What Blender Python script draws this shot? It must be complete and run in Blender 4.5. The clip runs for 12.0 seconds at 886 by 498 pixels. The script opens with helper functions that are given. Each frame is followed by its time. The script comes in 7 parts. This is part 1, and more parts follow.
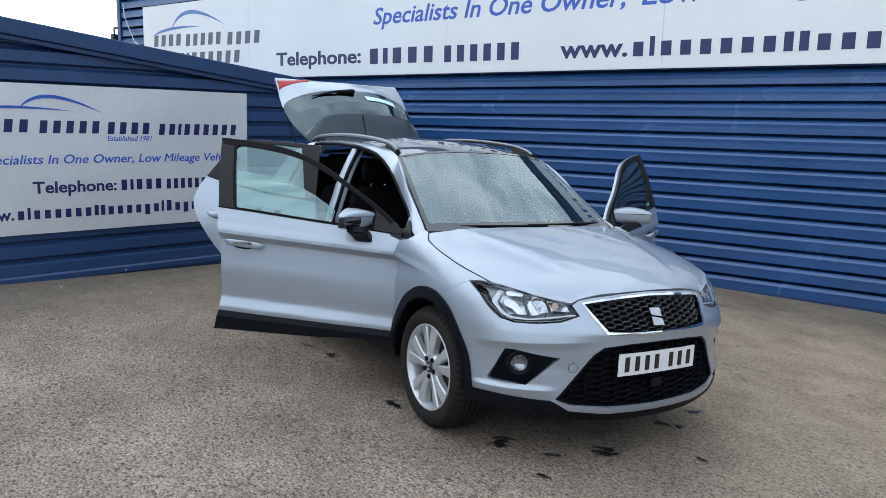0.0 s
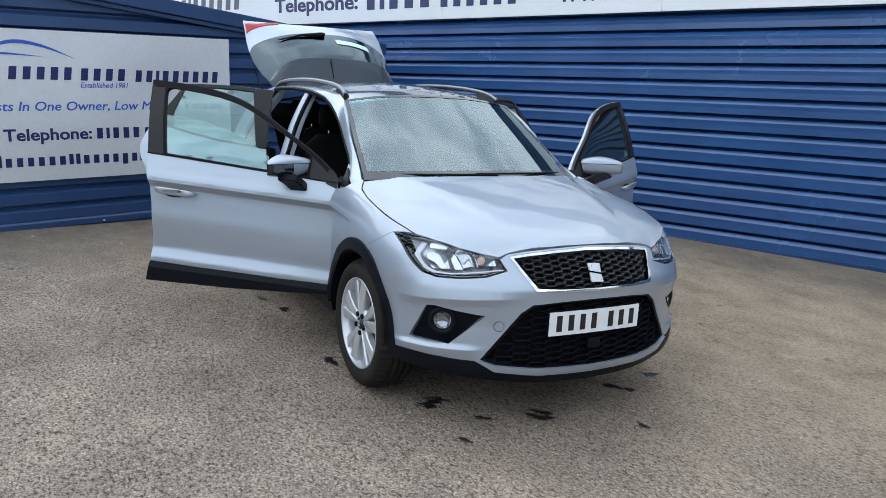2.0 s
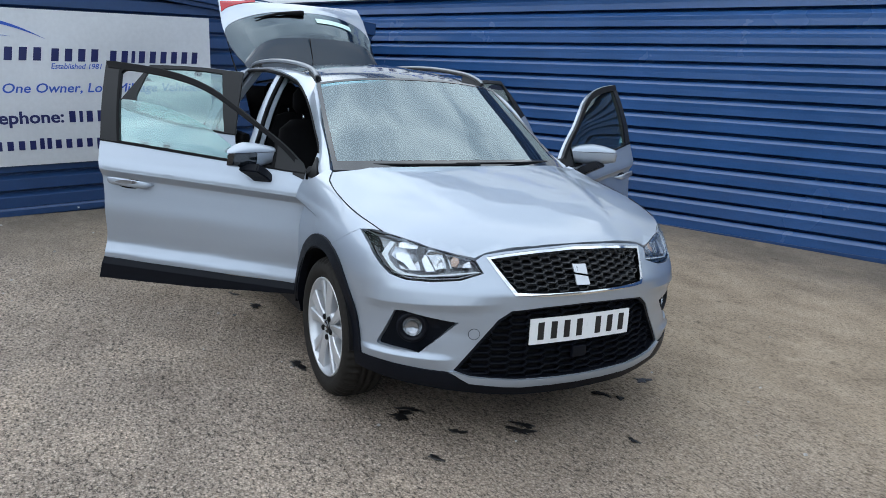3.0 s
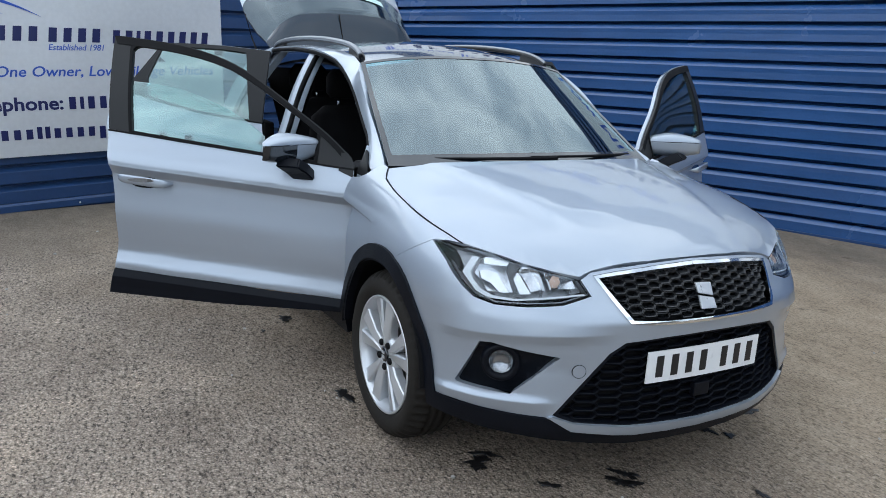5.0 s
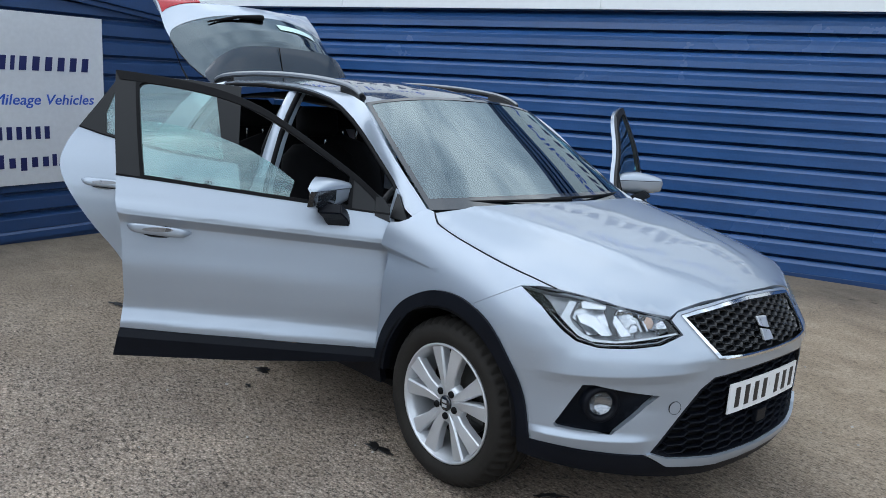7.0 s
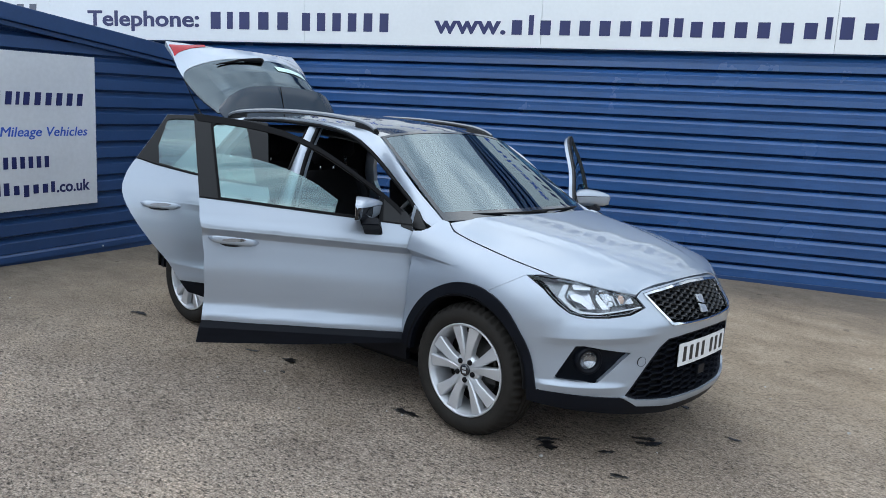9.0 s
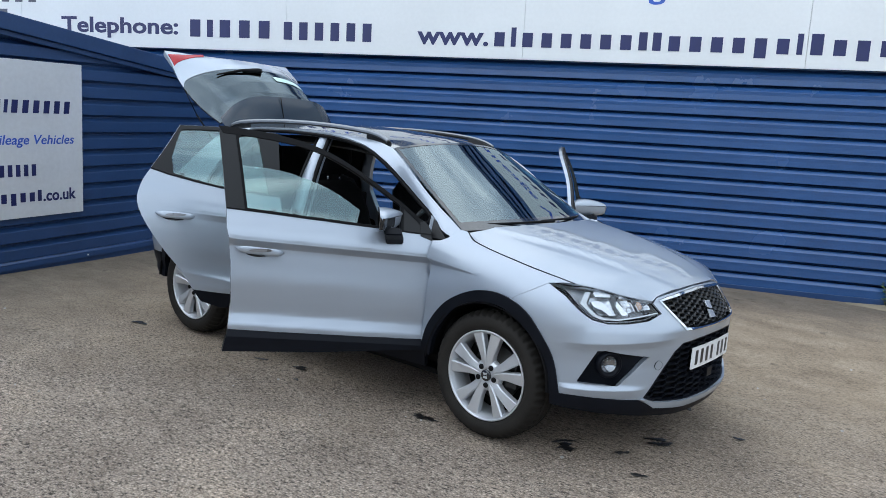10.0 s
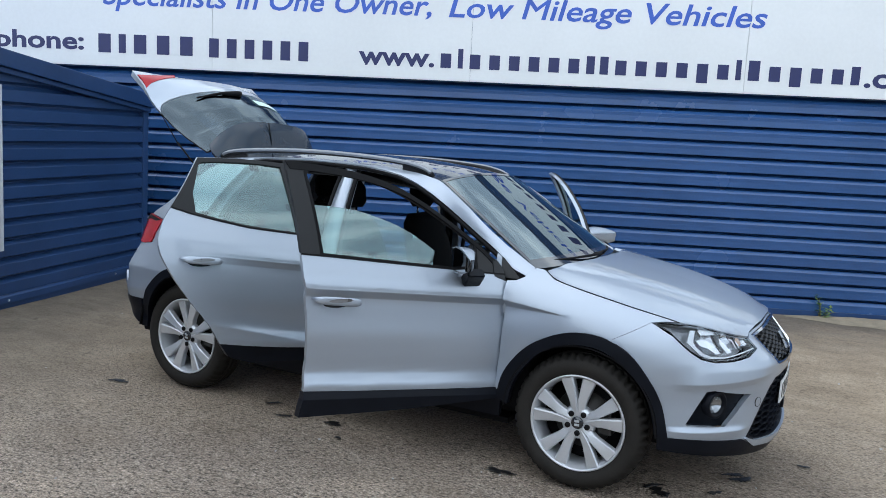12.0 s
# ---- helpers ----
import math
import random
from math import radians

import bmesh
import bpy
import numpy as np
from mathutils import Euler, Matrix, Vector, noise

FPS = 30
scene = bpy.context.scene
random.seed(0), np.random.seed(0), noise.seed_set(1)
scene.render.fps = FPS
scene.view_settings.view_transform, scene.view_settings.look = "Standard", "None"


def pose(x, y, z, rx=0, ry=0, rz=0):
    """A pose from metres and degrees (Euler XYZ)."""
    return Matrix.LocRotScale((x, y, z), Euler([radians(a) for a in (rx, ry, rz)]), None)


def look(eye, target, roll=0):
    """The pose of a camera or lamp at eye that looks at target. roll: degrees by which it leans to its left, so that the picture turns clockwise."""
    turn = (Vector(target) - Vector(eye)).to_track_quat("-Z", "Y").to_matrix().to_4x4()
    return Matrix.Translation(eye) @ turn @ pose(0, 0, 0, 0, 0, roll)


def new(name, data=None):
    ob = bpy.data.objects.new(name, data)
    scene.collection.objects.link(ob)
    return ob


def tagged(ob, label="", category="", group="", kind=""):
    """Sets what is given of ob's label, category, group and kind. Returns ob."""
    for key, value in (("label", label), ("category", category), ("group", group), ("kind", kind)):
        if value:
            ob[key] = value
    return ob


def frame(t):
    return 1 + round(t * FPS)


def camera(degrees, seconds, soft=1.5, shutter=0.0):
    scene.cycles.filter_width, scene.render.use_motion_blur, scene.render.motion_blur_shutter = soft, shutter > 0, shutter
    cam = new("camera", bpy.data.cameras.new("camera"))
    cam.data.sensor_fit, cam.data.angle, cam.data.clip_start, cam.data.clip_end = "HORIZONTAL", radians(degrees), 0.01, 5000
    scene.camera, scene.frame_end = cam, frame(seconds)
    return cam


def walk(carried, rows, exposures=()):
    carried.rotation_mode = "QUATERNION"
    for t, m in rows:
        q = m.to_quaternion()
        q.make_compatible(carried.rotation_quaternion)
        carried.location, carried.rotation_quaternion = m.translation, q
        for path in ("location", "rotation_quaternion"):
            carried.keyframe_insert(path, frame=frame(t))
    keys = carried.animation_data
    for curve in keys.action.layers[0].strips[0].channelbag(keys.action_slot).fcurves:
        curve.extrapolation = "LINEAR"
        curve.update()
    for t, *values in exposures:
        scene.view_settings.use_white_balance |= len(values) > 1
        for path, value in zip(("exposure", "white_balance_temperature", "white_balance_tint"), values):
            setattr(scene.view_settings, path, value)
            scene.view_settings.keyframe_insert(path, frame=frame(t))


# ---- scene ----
cam = camera(58.4, 12.0, soft=0.6)
PATH = [
    (0, (3.594, -3.001, 1.72), (1.921, -1.958, 1.382), 2.0),
    (0.5, (3.64, -2.906, 1.716), (1.951, -1.898, 1.356), 1.7),
    (1, (3.602, -2.782, 1.692), (1.904, -1.799, 1.304), 1.7),
    (1.5, (3.607, -2.623, 1.692), (1.907, -1.658, 1.269), 1.8),
    (2, (3.646, -2.395, 1.663), (1.948, -1.439, 1.212), 2.0),
    (2.5, (3.576, -2.228, 1.655), (1.882, -1.277, 1.177), 2.1),
    (2.7, (3.513, -2.179, 1.663), (1.82, -1.231, 1.177), 2.1),
    (4.3, (2.966, -1.928, 1.604), (1.282, -0.988, 1.076), 2.4),
    (4.5, (2.9, -1.925, 1.588), (1.204, -1.006, 1.059), 2.2),
    (5, (2.686, -2.086, 1.592), (1.005, -1.139, 1.064), 2.0),
    (5.5, (2.455, -2.209, 1.569), (0.812, -1.192, 1.053), 2.0),
    (6, (2.202, -2.35, 1.565), (0.624, -1.221, 1.08), 2.5),
    (6.5, (2.064, -2.616, 1.583), (0.574, -1.364, 1.122), 3.2),
    (7, (2.06, -2.872, 1.606), (0.654, -1.518, 1.168), 3.7),
    (7.2, (2.113, -2.943, 1.613), (0.723, -1.573, 1.177), 3.5),
    (8.8, (2.325, -3.768, 1.672), (1.047, -2.277, 1.294), 3.6),
    (9, (2.36, -3.836, 1.679), (1.091, -2.336, 1.305), 3.5),
    (9.5, (2.356, -3.992, 1.681), (1.122, -2.46, 1.322), 3.7),
    (10, (2.166, -4.144, 1.694), (0.983, -2.57, 1.343), 3.9),
    (10.5, (1.917, -4.206, 1.679), (0.804, -2.579, 1.341), 4.0),
    (11, (1.608, -4.247, 1.659), (0.576, -2.564, 1.336), 4.0),
    (11.5, (1.284, -4.384, 1.671), (0.339, -2.648, 1.364), 3.8),
    (12, (1.004, -4.479, 1.689), (0.134, -2.701, 1.403), 3.8),
]
walk(cam, [(t, look(eye, target, roll)) for t, eye, target, roll in PATH], [(0.0, -0.05), (2.4, 0.06), (4.5, 0.04), (6.5, -0.01), (8.5, 0.04), (12.0, 0.07)])

# ---- sky, sun and exposure ----
# World: origin on the ground below the middle of the car's front axle, x ahead of the car, y to its left.
SUN_FROM = Vector((-0.55, -0.70, 1.25)).normalized()
world = bpy.data.worlds.new("overcast_sky")
scene.world = world
world.use_nodes = True
wn, wl = world.node_tree.nodes, world.node_tree.links
wn.clear()
w_out = wn.new("ShaderNodeOutputWorld")
w_bg = wn.new("ShaderNodeBackground")
w_sky = wn.new("ShaderNodeTexSky")
w_sky.sky_type = "NISHITA"
w_sky.sun_disc = False
w_sky.sun_elevation = math.asin(SUN_FROM.z)
w_sky.sun_rotation = math.atan2(SUN_FROM.x, SUN_FROM.y)
w_dim = wn.new("ShaderNodeMixRGB")
w_dim.blend_type = "MULTIPLY"
w_dim.inputs[0].default_value = 1.0
w_dim.inputs[2].default_value = (0.10, 0.10, 0.10, 1)
w_tc = wn.new("ShaderNodeTexCoord")
w_map = wn.new("ShaderNodeMapping")
w_map.inputs["Scale"].default_value = (2.1, 1.0, 2.6)
w_noise = wn.new("ShaderNodeTexNoise")
w_noise.inputs["Scale"].default_value = 2.6
w_noise.inputs["Detail"].default_value = 7.0
w_noise.inputs["Roughness"].default_value = 0.55
w_noise.inputs["Distortion"].default_value = 0.3
w_ramp = wn.new("ShaderNodeValToRGB")
w_ramp.color_ramp.elements[0].position = 0.39
w_ramp.color_ramp.elements[0].color = (0.36, 0.44, 0.54, 1)
w_ramp.color_ramp.elements[1].position = 0.615
w_ramp.color_ramp.elements[1].color = (0.89, 0.98, 1.06, 1)
w_mid = w_ramp.color_ramp.elements.new(0.5)
w_mid.color = (0.59, 0.685, 0.785, 1)
w_mix = wn.new("ShaderNodeMixRGB")
w_mix.inputs[0].default_value = 0.86
wl.new(w_tc.outputs["Generated"], w_map.inputs[0])
wl.new(w_map.outputs[0], w_noise.inputs["Vector"])
wl.new(w_noise.outputs["Fac"], w_ramp.inputs[0])
wl.new(w_sky.outputs[0], w_dim.inputs[1])
wl.new(w_dim.outputs[0], w_mix.inputs[1])
wl.new(w_ramp.outputs[0], w_mix.inputs[2])
w_dot = wn.new("ShaderNodeVectorMath")
w_dot.operation = "DOT_PRODUCT"
w_dot.inputs[1].default_value = SUN_FROM
wl.new(w_tc.outputs["Generated"], w_dot.inputs[0])
w_glow = wn.new("ShaderNodeMapRange")
w_glow.inputs[1].default_value, w_glow.inputs[2].default_value = -0.6, 1.0
w_glow.inputs[3].default_value, w_glow.inputs[4].default_value = 0.76, 1.24
wl.new(w_dot.outputs["Value"], w_glow.inputs[0])
w_lit = wn.new("ShaderNodeMixRGB")
w_lit.blend_type = "MULTIPLY"
w_lit.inputs[0].default_value = 1.0
wl.new(w_mix.outputs[0], w_lit.inputs[1])
wl.new(w_glow.outputs[0], w_lit.inputs[2])
# thick cloud overhead, thinner and lighter towards the horizon
w_sep = wn.new("ShaderNodeSeparateXYZ")
wl.new(w_tc.outputs["Generated"], w_sep.inputs[0])
w_dome = wn.new("ShaderNodeMapRange")
w_dome.inputs[1].default_value, w_dome.inputs[2].default_value = 0.0, 1.0
w_dome.inputs[3].default_value, w_dome.inputs[4].default_value = 1.02, 0.80
wl.new(w_sep.outputs["Z"], w_dome.inputs[0])
w_cie = wn.new("ShaderNodeMixRGB")
w_cie.blend_type = "MULTIPLY"
w_cie.inputs[0].default_value = 1.0
wl.new(w_lit.outputs[0], w_cie.inputs[1])
wl.new(w_dome.outputs[0], w_cie.inputs[2])
wl.new(w_cie.outputs[0], w_bg.inputs[0])
w_bg.inputs[1].default_value = 2.36
wl.new(w_bg.outputs[0], w_out.inputs[0])

sun_data = bpy.data.lights.new("sun", "SUN")
sun_data.energy = 0.5
sun_data.angle = radians(120)
sun_data.color = (1.0, 0.985, 0.96)
sun = new("sun", sun_data)
sun.matrix_world = look(SUN_FROM * 30, (0, 0, 0))


# ---- materials ----
def mat(name, colour, rough=0.5, metal=0.0, vary=0.12, scale=6.0, fine=80.0, bump=0.0, bump_scale=60.0, coat=0.0, per_piece=0.0, spec=0.5, tint2=None):
    """A painted or plain surface with large and fine variation, in metres."""
    m = bpy.data.materials.new(name)
    m.use_nodes = True
    n, l = m.node_tree.nodes, m.node_tree.links
    b = n["Principled BSDF"]
    tc = n.new("ShaderNodeTexCoord")
    big = n.new("ShaderNodeTexNoise")
    big.inputs["Scale"].default_value = scale
    big.inputs["Detail"].default_value = 5
    small = n.new("ShaderNodeTexNoise")
    small.inputs["Scale"].default_value = fine
    small.inputs["Detail"].default_value = 3
    l.new(tc.outputs["Object"], big.inputs["Vector"])
    l.new(tc.outputs["Object"], small.inputs["Vector"])
    add = n.new("ShaderNodeMath")
    add.operation = "MULTIPLY_ADD"
    add.inputs[1].default_value = 0.4
    l.new(small.outputs["Fac"], add.inputs[0])
    l.new(big.outputs["Fac"], add.inputs[2])
    ramp = n.new("ShaderNodeValToRGB")
    e = ramp.color_ramp.elements
    c2 = tint2 if tint2 else colour
    e[0].position, e[1].position = 0.45, 0.95
    e[0].color = (*[c * (1 - vary) for c in colour], 1)
    e[1].color = (*[min(1, c * (1 + vary)) for c in c2], 1)
    l.new(add.outputs[0], ramp.inputs[0])
    out = ramp.outputs[0]
    if per_piece:
        info = n.new("ShaderNodeObjectInfo")
        hsv = n.new("ShaderNodeHueSaturation")
        mr = n.new("ShaderNodeMapRange")
        mr.inputs[3].default_value, mr.inputs[4].default_value = 1 - per_piece, 1 + per_piece
        l.new(info.outputs["Random"], mr.inputs[0])
        l.new(mr.outputs[0], hsv.inputs["Value"])
        l.new(out, hsv.inputs["Color"])
        out = hsv.outputs[0]
    l.new(out, b.inputs["Base Color"])
    rr = n.new("ShaderNodeMapRange")
    rr.inputs[1].default_value, rr.inputs[2].default_value = 0.3, 0.8
    rr.inputs[3].default_value, rr.inputs[4].default_value = rough * 0.85, min(1, rough * 1.15)
    l.new(big.outputs["Fac"], rr.inputs[0])
    l.new(rr.outputs[0], b.inputs["Roughness"])
    b.inputs["Metallic"].default_value = metal
    b.inputs["Coat Weight"].default_value = coat
    b.inputs["Coat Roughness"].default_value = 0.03
    b.inputs["Specular IOR Level"].default_value = spec
    if bump:
        bt = n.new("ShaderNodeTexNoise")
        bt.inputs["Scale"].default_value = bump_scale
        bt.inputs["Detail"].default_value = 4
        l.new(tc.outputs["Object"], bt.inputs["Vector"])
        bp = n.new("ShaderNodeBump")
        bp.inputs["Strength"].default_value = 0.6
        bp.inputs["Distance"].default_value = bump
        l.new(bt.outputs["Fac"], bp.inputs["Height"])
        l.new(bp.outputs[0], b.inputs["Normal"])
    return m


def glass(name, colour, rough=0.0, alpha=1.0, sheen=(0.86, 0.97, 1.0), ior=1.55, most=1.0, film=0.0):
    """Clear sheet glass, thin: a gloss over a tinted see-through sheet; film: a pale matt share painted in for sky
    haze.
    """
    m = bpy.data.materials.new(name)
    m.use_nodes = True
    n, l = m.node_tree.nodes, m.node_tree.links
    n.clear()
    o = n.new("ShaderNodeOutputMaterial")
    tr = n.new("ShaderNodeBsdfTransparent")
    tr.inputs[0].default_value = (*colour, 1)
    gl = n.new("ShaderNodeBsdfGlossy")
    gl.inputs["Roughness"].default_value = rough
    gl.inputs[0].default_value = (*sheen, 1)
    fr = n.new("ShaderNodeFresnel")
    fr.inputs[0].default_value = ior
    mr = n.new("ShaderNodeMapRange")
    mr.inputs[3].default_value, mr.inputs[4].default_value = alpha, most
    l.new(fr.outputs[0], mr.inputs[0])
    mx = n.new("ShaderNodeMixShader")
    l.new(mr.outputs[0], mx.inputs[0])
    l.new(gl.outputs[0], mx.inputs[2])
    if film:
        haze = n.new("ShaderNodeBsdfDiffuse")
        haze.inputs[0].default_value = (0.55, 0.66, 0.66, 1)
        fm = n.new("ShaderNodeMixShader")
        fm.inputs[0].default_value = film
        l.new(tr.outputs[0], fm.inputs[1])
        l.new(haze.outputs[0], fm.inputs[2])
        l.new(fm.outputs[0], mx.inputs[1])
    else:
        l.new(tr.outputs[0], mx.inputs[1])
    l.new(mx.outputs[0], o.inputs[0])
    return m


def asphalt_material():
    m = bpy.data.materials.new("asphalt")
    m.use_nodes = True
    n, l = m.node_tree.nodes, m.node_tree.links
    b = n["Principled BSDF"]
    tc = n.new("ShaderNodeTexCoord")

    def tex(kind, scale, detail=4, rough=0.6, stretch=None):
        t = n.new(kind)
        t.inputs["Scale"].default_value = scale
        if kind == "ShaderNodeTexNoise":
            t.inputs["Detail"].default_value = detail
            t.inputs["Roughness"].default_value = rough
        src = tc.outputs["Object"]
        if stretch:
            mp = n.new("ShaderNodeMapping")
            mp.inputs["Rotation"].default_value = (0, 0, stretch[1])
            mp.inputs["Scale"].default_value = (1, stretch[0], 1)
            l.new(src, mp.inputs[0])
            src = mp.outputs[0]
        l.new(src, t.inputs["Vector"])
        return t

    def ramp(src, stops):
        r = n.new("ShaderNodeValToRGB")
        e = r.color_ramp.elements
        while len(e) < len(stops):
            e.new(0.5)
        for k, (p, c) in enumerate(stops):
            e[k].position = p
            e[k].color = (*c, 1)
        l.new(src, r.inputs[0])
        return r.outputs[0]

    def mix(kind, fac, a, c):
        x = n.new("ShaderNodeMixRGB")
        x.blend_type = kind
        if isinstance(fac, float):
            x.inputs[0].default_value = fac
        else:
            l.new(fac, x.inputs[0])
        l.new(a, x.inputs[1])
        l.new(c, x.inputs[2])
        return x.outputs[0]

    # chippings: each stone with its own grey
    stones = tex("ShaderNodeTexVoronoi", 95)
    stone_col = ramp(stones.outputs["Color"], [(0.0, (0.247, 0.206, 0.171)), (0.30, (0.368, 0.306, 0.255)), (0.72, (0.436, 0.366, 0.306)), (1.0, (0.59, 0.50, 0.425))])
    gaps = ramp(stones.outputs["Distance"], [(0.30, (1.08, 1.08, 1.08)), (0.62, (0.68, 0.66, 0.64))])
    base = mix("MULTIPLY", 1.0, stone_col, gaps)
    grit = ramp(tex("ShaderNodeTexNoise", 40, 5, 0.72, (1.7, 0.25)).outputs["Fac"], [(0.36, (0.20, 0.20, 0.20)), (0.43, (0.62, 0.62, 0.62)), (0.48, (1.02, 1.02, 1.02)), (0.66, (1.44, 1.43, 1.42))])
    base = mix("MULTIPLY", 1.0, base, grit)
    # broad worn and damp areas
    broad = ramp(tex("ShaderNodeTexNoise", 0.85, 6, 0.68, (1.5, 0.5)).outputs["Fac"], [(0.30, (0.63, 0.61, 0.595)), (0.5, (0.92, 0.915, 0.905)), (0.68, (1.20, 1.17, 1.12))])
    base = mix("MULTIPLY", 1.0, base, broad)
    # sandy silt lying on the far side, by the tall wall
    sep = n.new("ShaderNodeSeparateXYZ")
    l.new(tc.outputs["Object"], sep.inputs[0])
    along = n.new("ShaderNodeMath")
    along.operation = "MULTIPLY_ADD"
    along.inputs[1].default_value = -0.36
    l.new(sep.outputs["X"], along.inputs[0])
    l.new(sep.outputs["Y"], along.inputs[2])
    wob = n.new("ShaderNodeMath")
    wob.operation = "MULTIPLY_ADD"
    wob.inputs[1].default_value = 3.2
    l.new(tex("ShaderNodeTexNoise", 0.9, 7, 0.68, (1.7, 0.37)).outputs["Fac"], wob.inputs[0])
    l.new(along.outputs[0], wob.inputs[2])
    mr = n.new("ShaderNodeMapRange")
    mr.inputs[1].default_value, mr.inputs[2].default_value = 0.3, 3.0
    mr.inputs[3].default_value, mr.inputs[4].default_value = 0.0, 0.85
    l.new(wob.outputs[0], mr.inputs[0])
    silt = ramp(tex("ShaderNodeTexNoise", 1.7, 10, 0.70, (1.5, 0.37)).outputs["Fac"], [(0.33, (0.27, 0.206, 0.142)), (0.50, (0.40, 0.310, 0.218)), (0.68, (0.505, 0.402, 0.292))])
    silt = mix("MULTIPLY", 0.5, silt, grit)
    silt = mix("MULTIPLY", 0.2, silt, gaps)
    base = mix("MIX", mr.outputs[0], base, silt)
    # darker brown strip along the foot of the tall wall
    foot_strip = n.new("ShaderNodeMapRange")
    foot_strip.inputs[1].default_value, foot_strip.inputs[2].default_value = 4.7, 6.1
    foot_strip.inputs[3].default_value, foot_strip.inputs[4].default_value = 0.0, 0.7
    l.new(wob.outputs[0], foot_strip.inputs[0])
    foot_tone = ramp(tex("ShaderNodeTexNoise", 6.0, 6, 0.7).outputs["Fac"], [(0.35, (0.105, 0.090, 0.076)), (0.65, (0.175, 0.150, 0.125))])
    base = mix("MIX", foot_strip.outputs[0], base, foot_tone)
    # darker brown silt spread out from the low building
    low = n.new("ShaderNodeVectorMath")
    low.operation = "DOT_PRODUCT"
    low.inputs[1].default_value = (0.9704, 0.2417, 0)
    l.new(tc.outputs["Object"], low.inputs[0])
    spread = n.new("ShaderNodeMath")
    spread.operation = "MULTIPLY_ADD"
    spread.inputs[1].default_value = 2.6
    l.new(tex("ShaderNodeTexNoise", 0.8, 7, 0.66, (1.6, -0.25)).outputs["Fac"], spread.inputs[0])
    l.new(low.outputs["Value"], spread.inputs[2])
    near = n.new("ShaderNodeMapRange")
    near.inputs[1].default_value, near.inputs[2].default_value = -3.4, -1.8
    near.inputs[3].default_value, near.inputs[4].default_value = 0.75, 0.0
    l.new(spread.outputs[0], near.inputs[0])
    dark_silt = ramp(tex("ShaderNodeTexNoise", 3.5, 8, 0.7, (1.8, -0.25)).outputs["Fac"], [(0.35, (0.135, 0.112, 0.088)), (0.65, (0.245, 0.205, 0.160))])
    base = mix("MIX", near.outputs[0], base, dark_silt)
    # oil stain under the nose, with the nose's contact shade painted into its colour
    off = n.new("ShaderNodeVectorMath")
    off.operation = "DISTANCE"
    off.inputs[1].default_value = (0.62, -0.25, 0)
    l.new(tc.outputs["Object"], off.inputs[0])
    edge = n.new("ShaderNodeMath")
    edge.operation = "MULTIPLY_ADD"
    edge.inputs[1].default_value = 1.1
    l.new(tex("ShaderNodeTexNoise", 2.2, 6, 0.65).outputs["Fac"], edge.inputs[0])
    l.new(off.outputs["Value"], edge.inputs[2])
    oil_and_shade = ramp(edge.outputs[0], [(0.80, (0.50, 0.48, 0.47)), (1.0, (0.60, 0.585, 0.575))])
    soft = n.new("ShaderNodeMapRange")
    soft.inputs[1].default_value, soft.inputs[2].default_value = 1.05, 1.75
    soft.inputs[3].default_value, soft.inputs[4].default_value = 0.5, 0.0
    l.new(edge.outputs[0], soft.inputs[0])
    base = mix("MULTIPLY", soft.outputs[0], base, oil_and_shade)
    # thin dark oil spots and drips
    spots = ramp(tex("ShaderNodeTexNoise", 5.5, 3, 0.55).outputs["Fac"], [(0.24, (0.45, 0.45, 0.46)), (0.31, (1, 1, 1))])
    base = mix("MULTIPLY", 0.8, base, spots)
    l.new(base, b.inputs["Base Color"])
    b.inputs["Roughness"].default_value = 0.88
    b.inputs["Specular IOR Level"].default_value = 0.3
    bp = n.new("ShaderNodeBump")
    bp.inputs["Strength"].default_value = 0.9
    bp.inputs["Distance"].default_value = 0.022
    hmix = n.new("ShaderNodeMath")
    hmix.operation = "MULTIPLY_ADD"
    hmix.inputs[1].default_value = -0.35
    l.new(stones.outputs["Distance"], hmix.inputs[0])
    l.new(tex("ShaderNodeTexNoise", 34, 6, 0.72).outputs["Fac"], hmix.inputs[2])
    l.new(hmix.outputs[0], bp.inputs["Height"])
    l.new(bp.outputs[0], b.inputs["Normal"])
    return m


ASPHALT = asphalt_material()
CLADDING = mat("blue_cladding", (0.0225, 0.080, 0.226), 0.26, 0, 0.16, 1.3, 40, 0.0004, 12, spec=0.7)
CLADDING_DARK = mat("dark_blue_cladding", (0.0205, 0.057, 0.155), 0.38, 0, 0.18, 1.3, 40, 0.0006, 12, spec=0.5)
FASCIA = mat("dark_blue_fascia", (0.012, 0.045, 0.135), 0.4, 0, 0.18, 1.5, 40, 0.0005, 10)
SIGN_WHITE = mat("white_sign_panel", (0.74, 0.76, 0.775), 0.42, 0, 0.05, 0.8, 25, spec=0.4)
SIGN_SILVER = mat("pale_grey_sign_panel", (0.67, 0.69, 0.72), 0.36, 0.15, 0.10, 0.9, 25, spec=0.5)
NAVY = mat("navy_lettering", (0.012, 0.018, 0.10), 0.4, 0, 0.1)
INK_BLUE = mat("blue_lettering", (0.03, 0.10, 0.48), 0.4, 0, 0.1)
INK_GREY = mat("grey_lettering", (0.085, 0.095, 0.13), 0.45, 0, 0.15)
INK_PALE = mat("pale_blue_lettering", (0.10, 0.19, 0.45), 0.45, 0, 0.15)
UNSEEN_WALL = mat("unseen_wall_grey", (0.17, 0.165, 0.155), 0.9, 0, 0.25, 0.7, 30, 0.003, 50)
PALE_CABLE = mat("pale_cable", (0.55, 0.57, 0.6), 0.5)
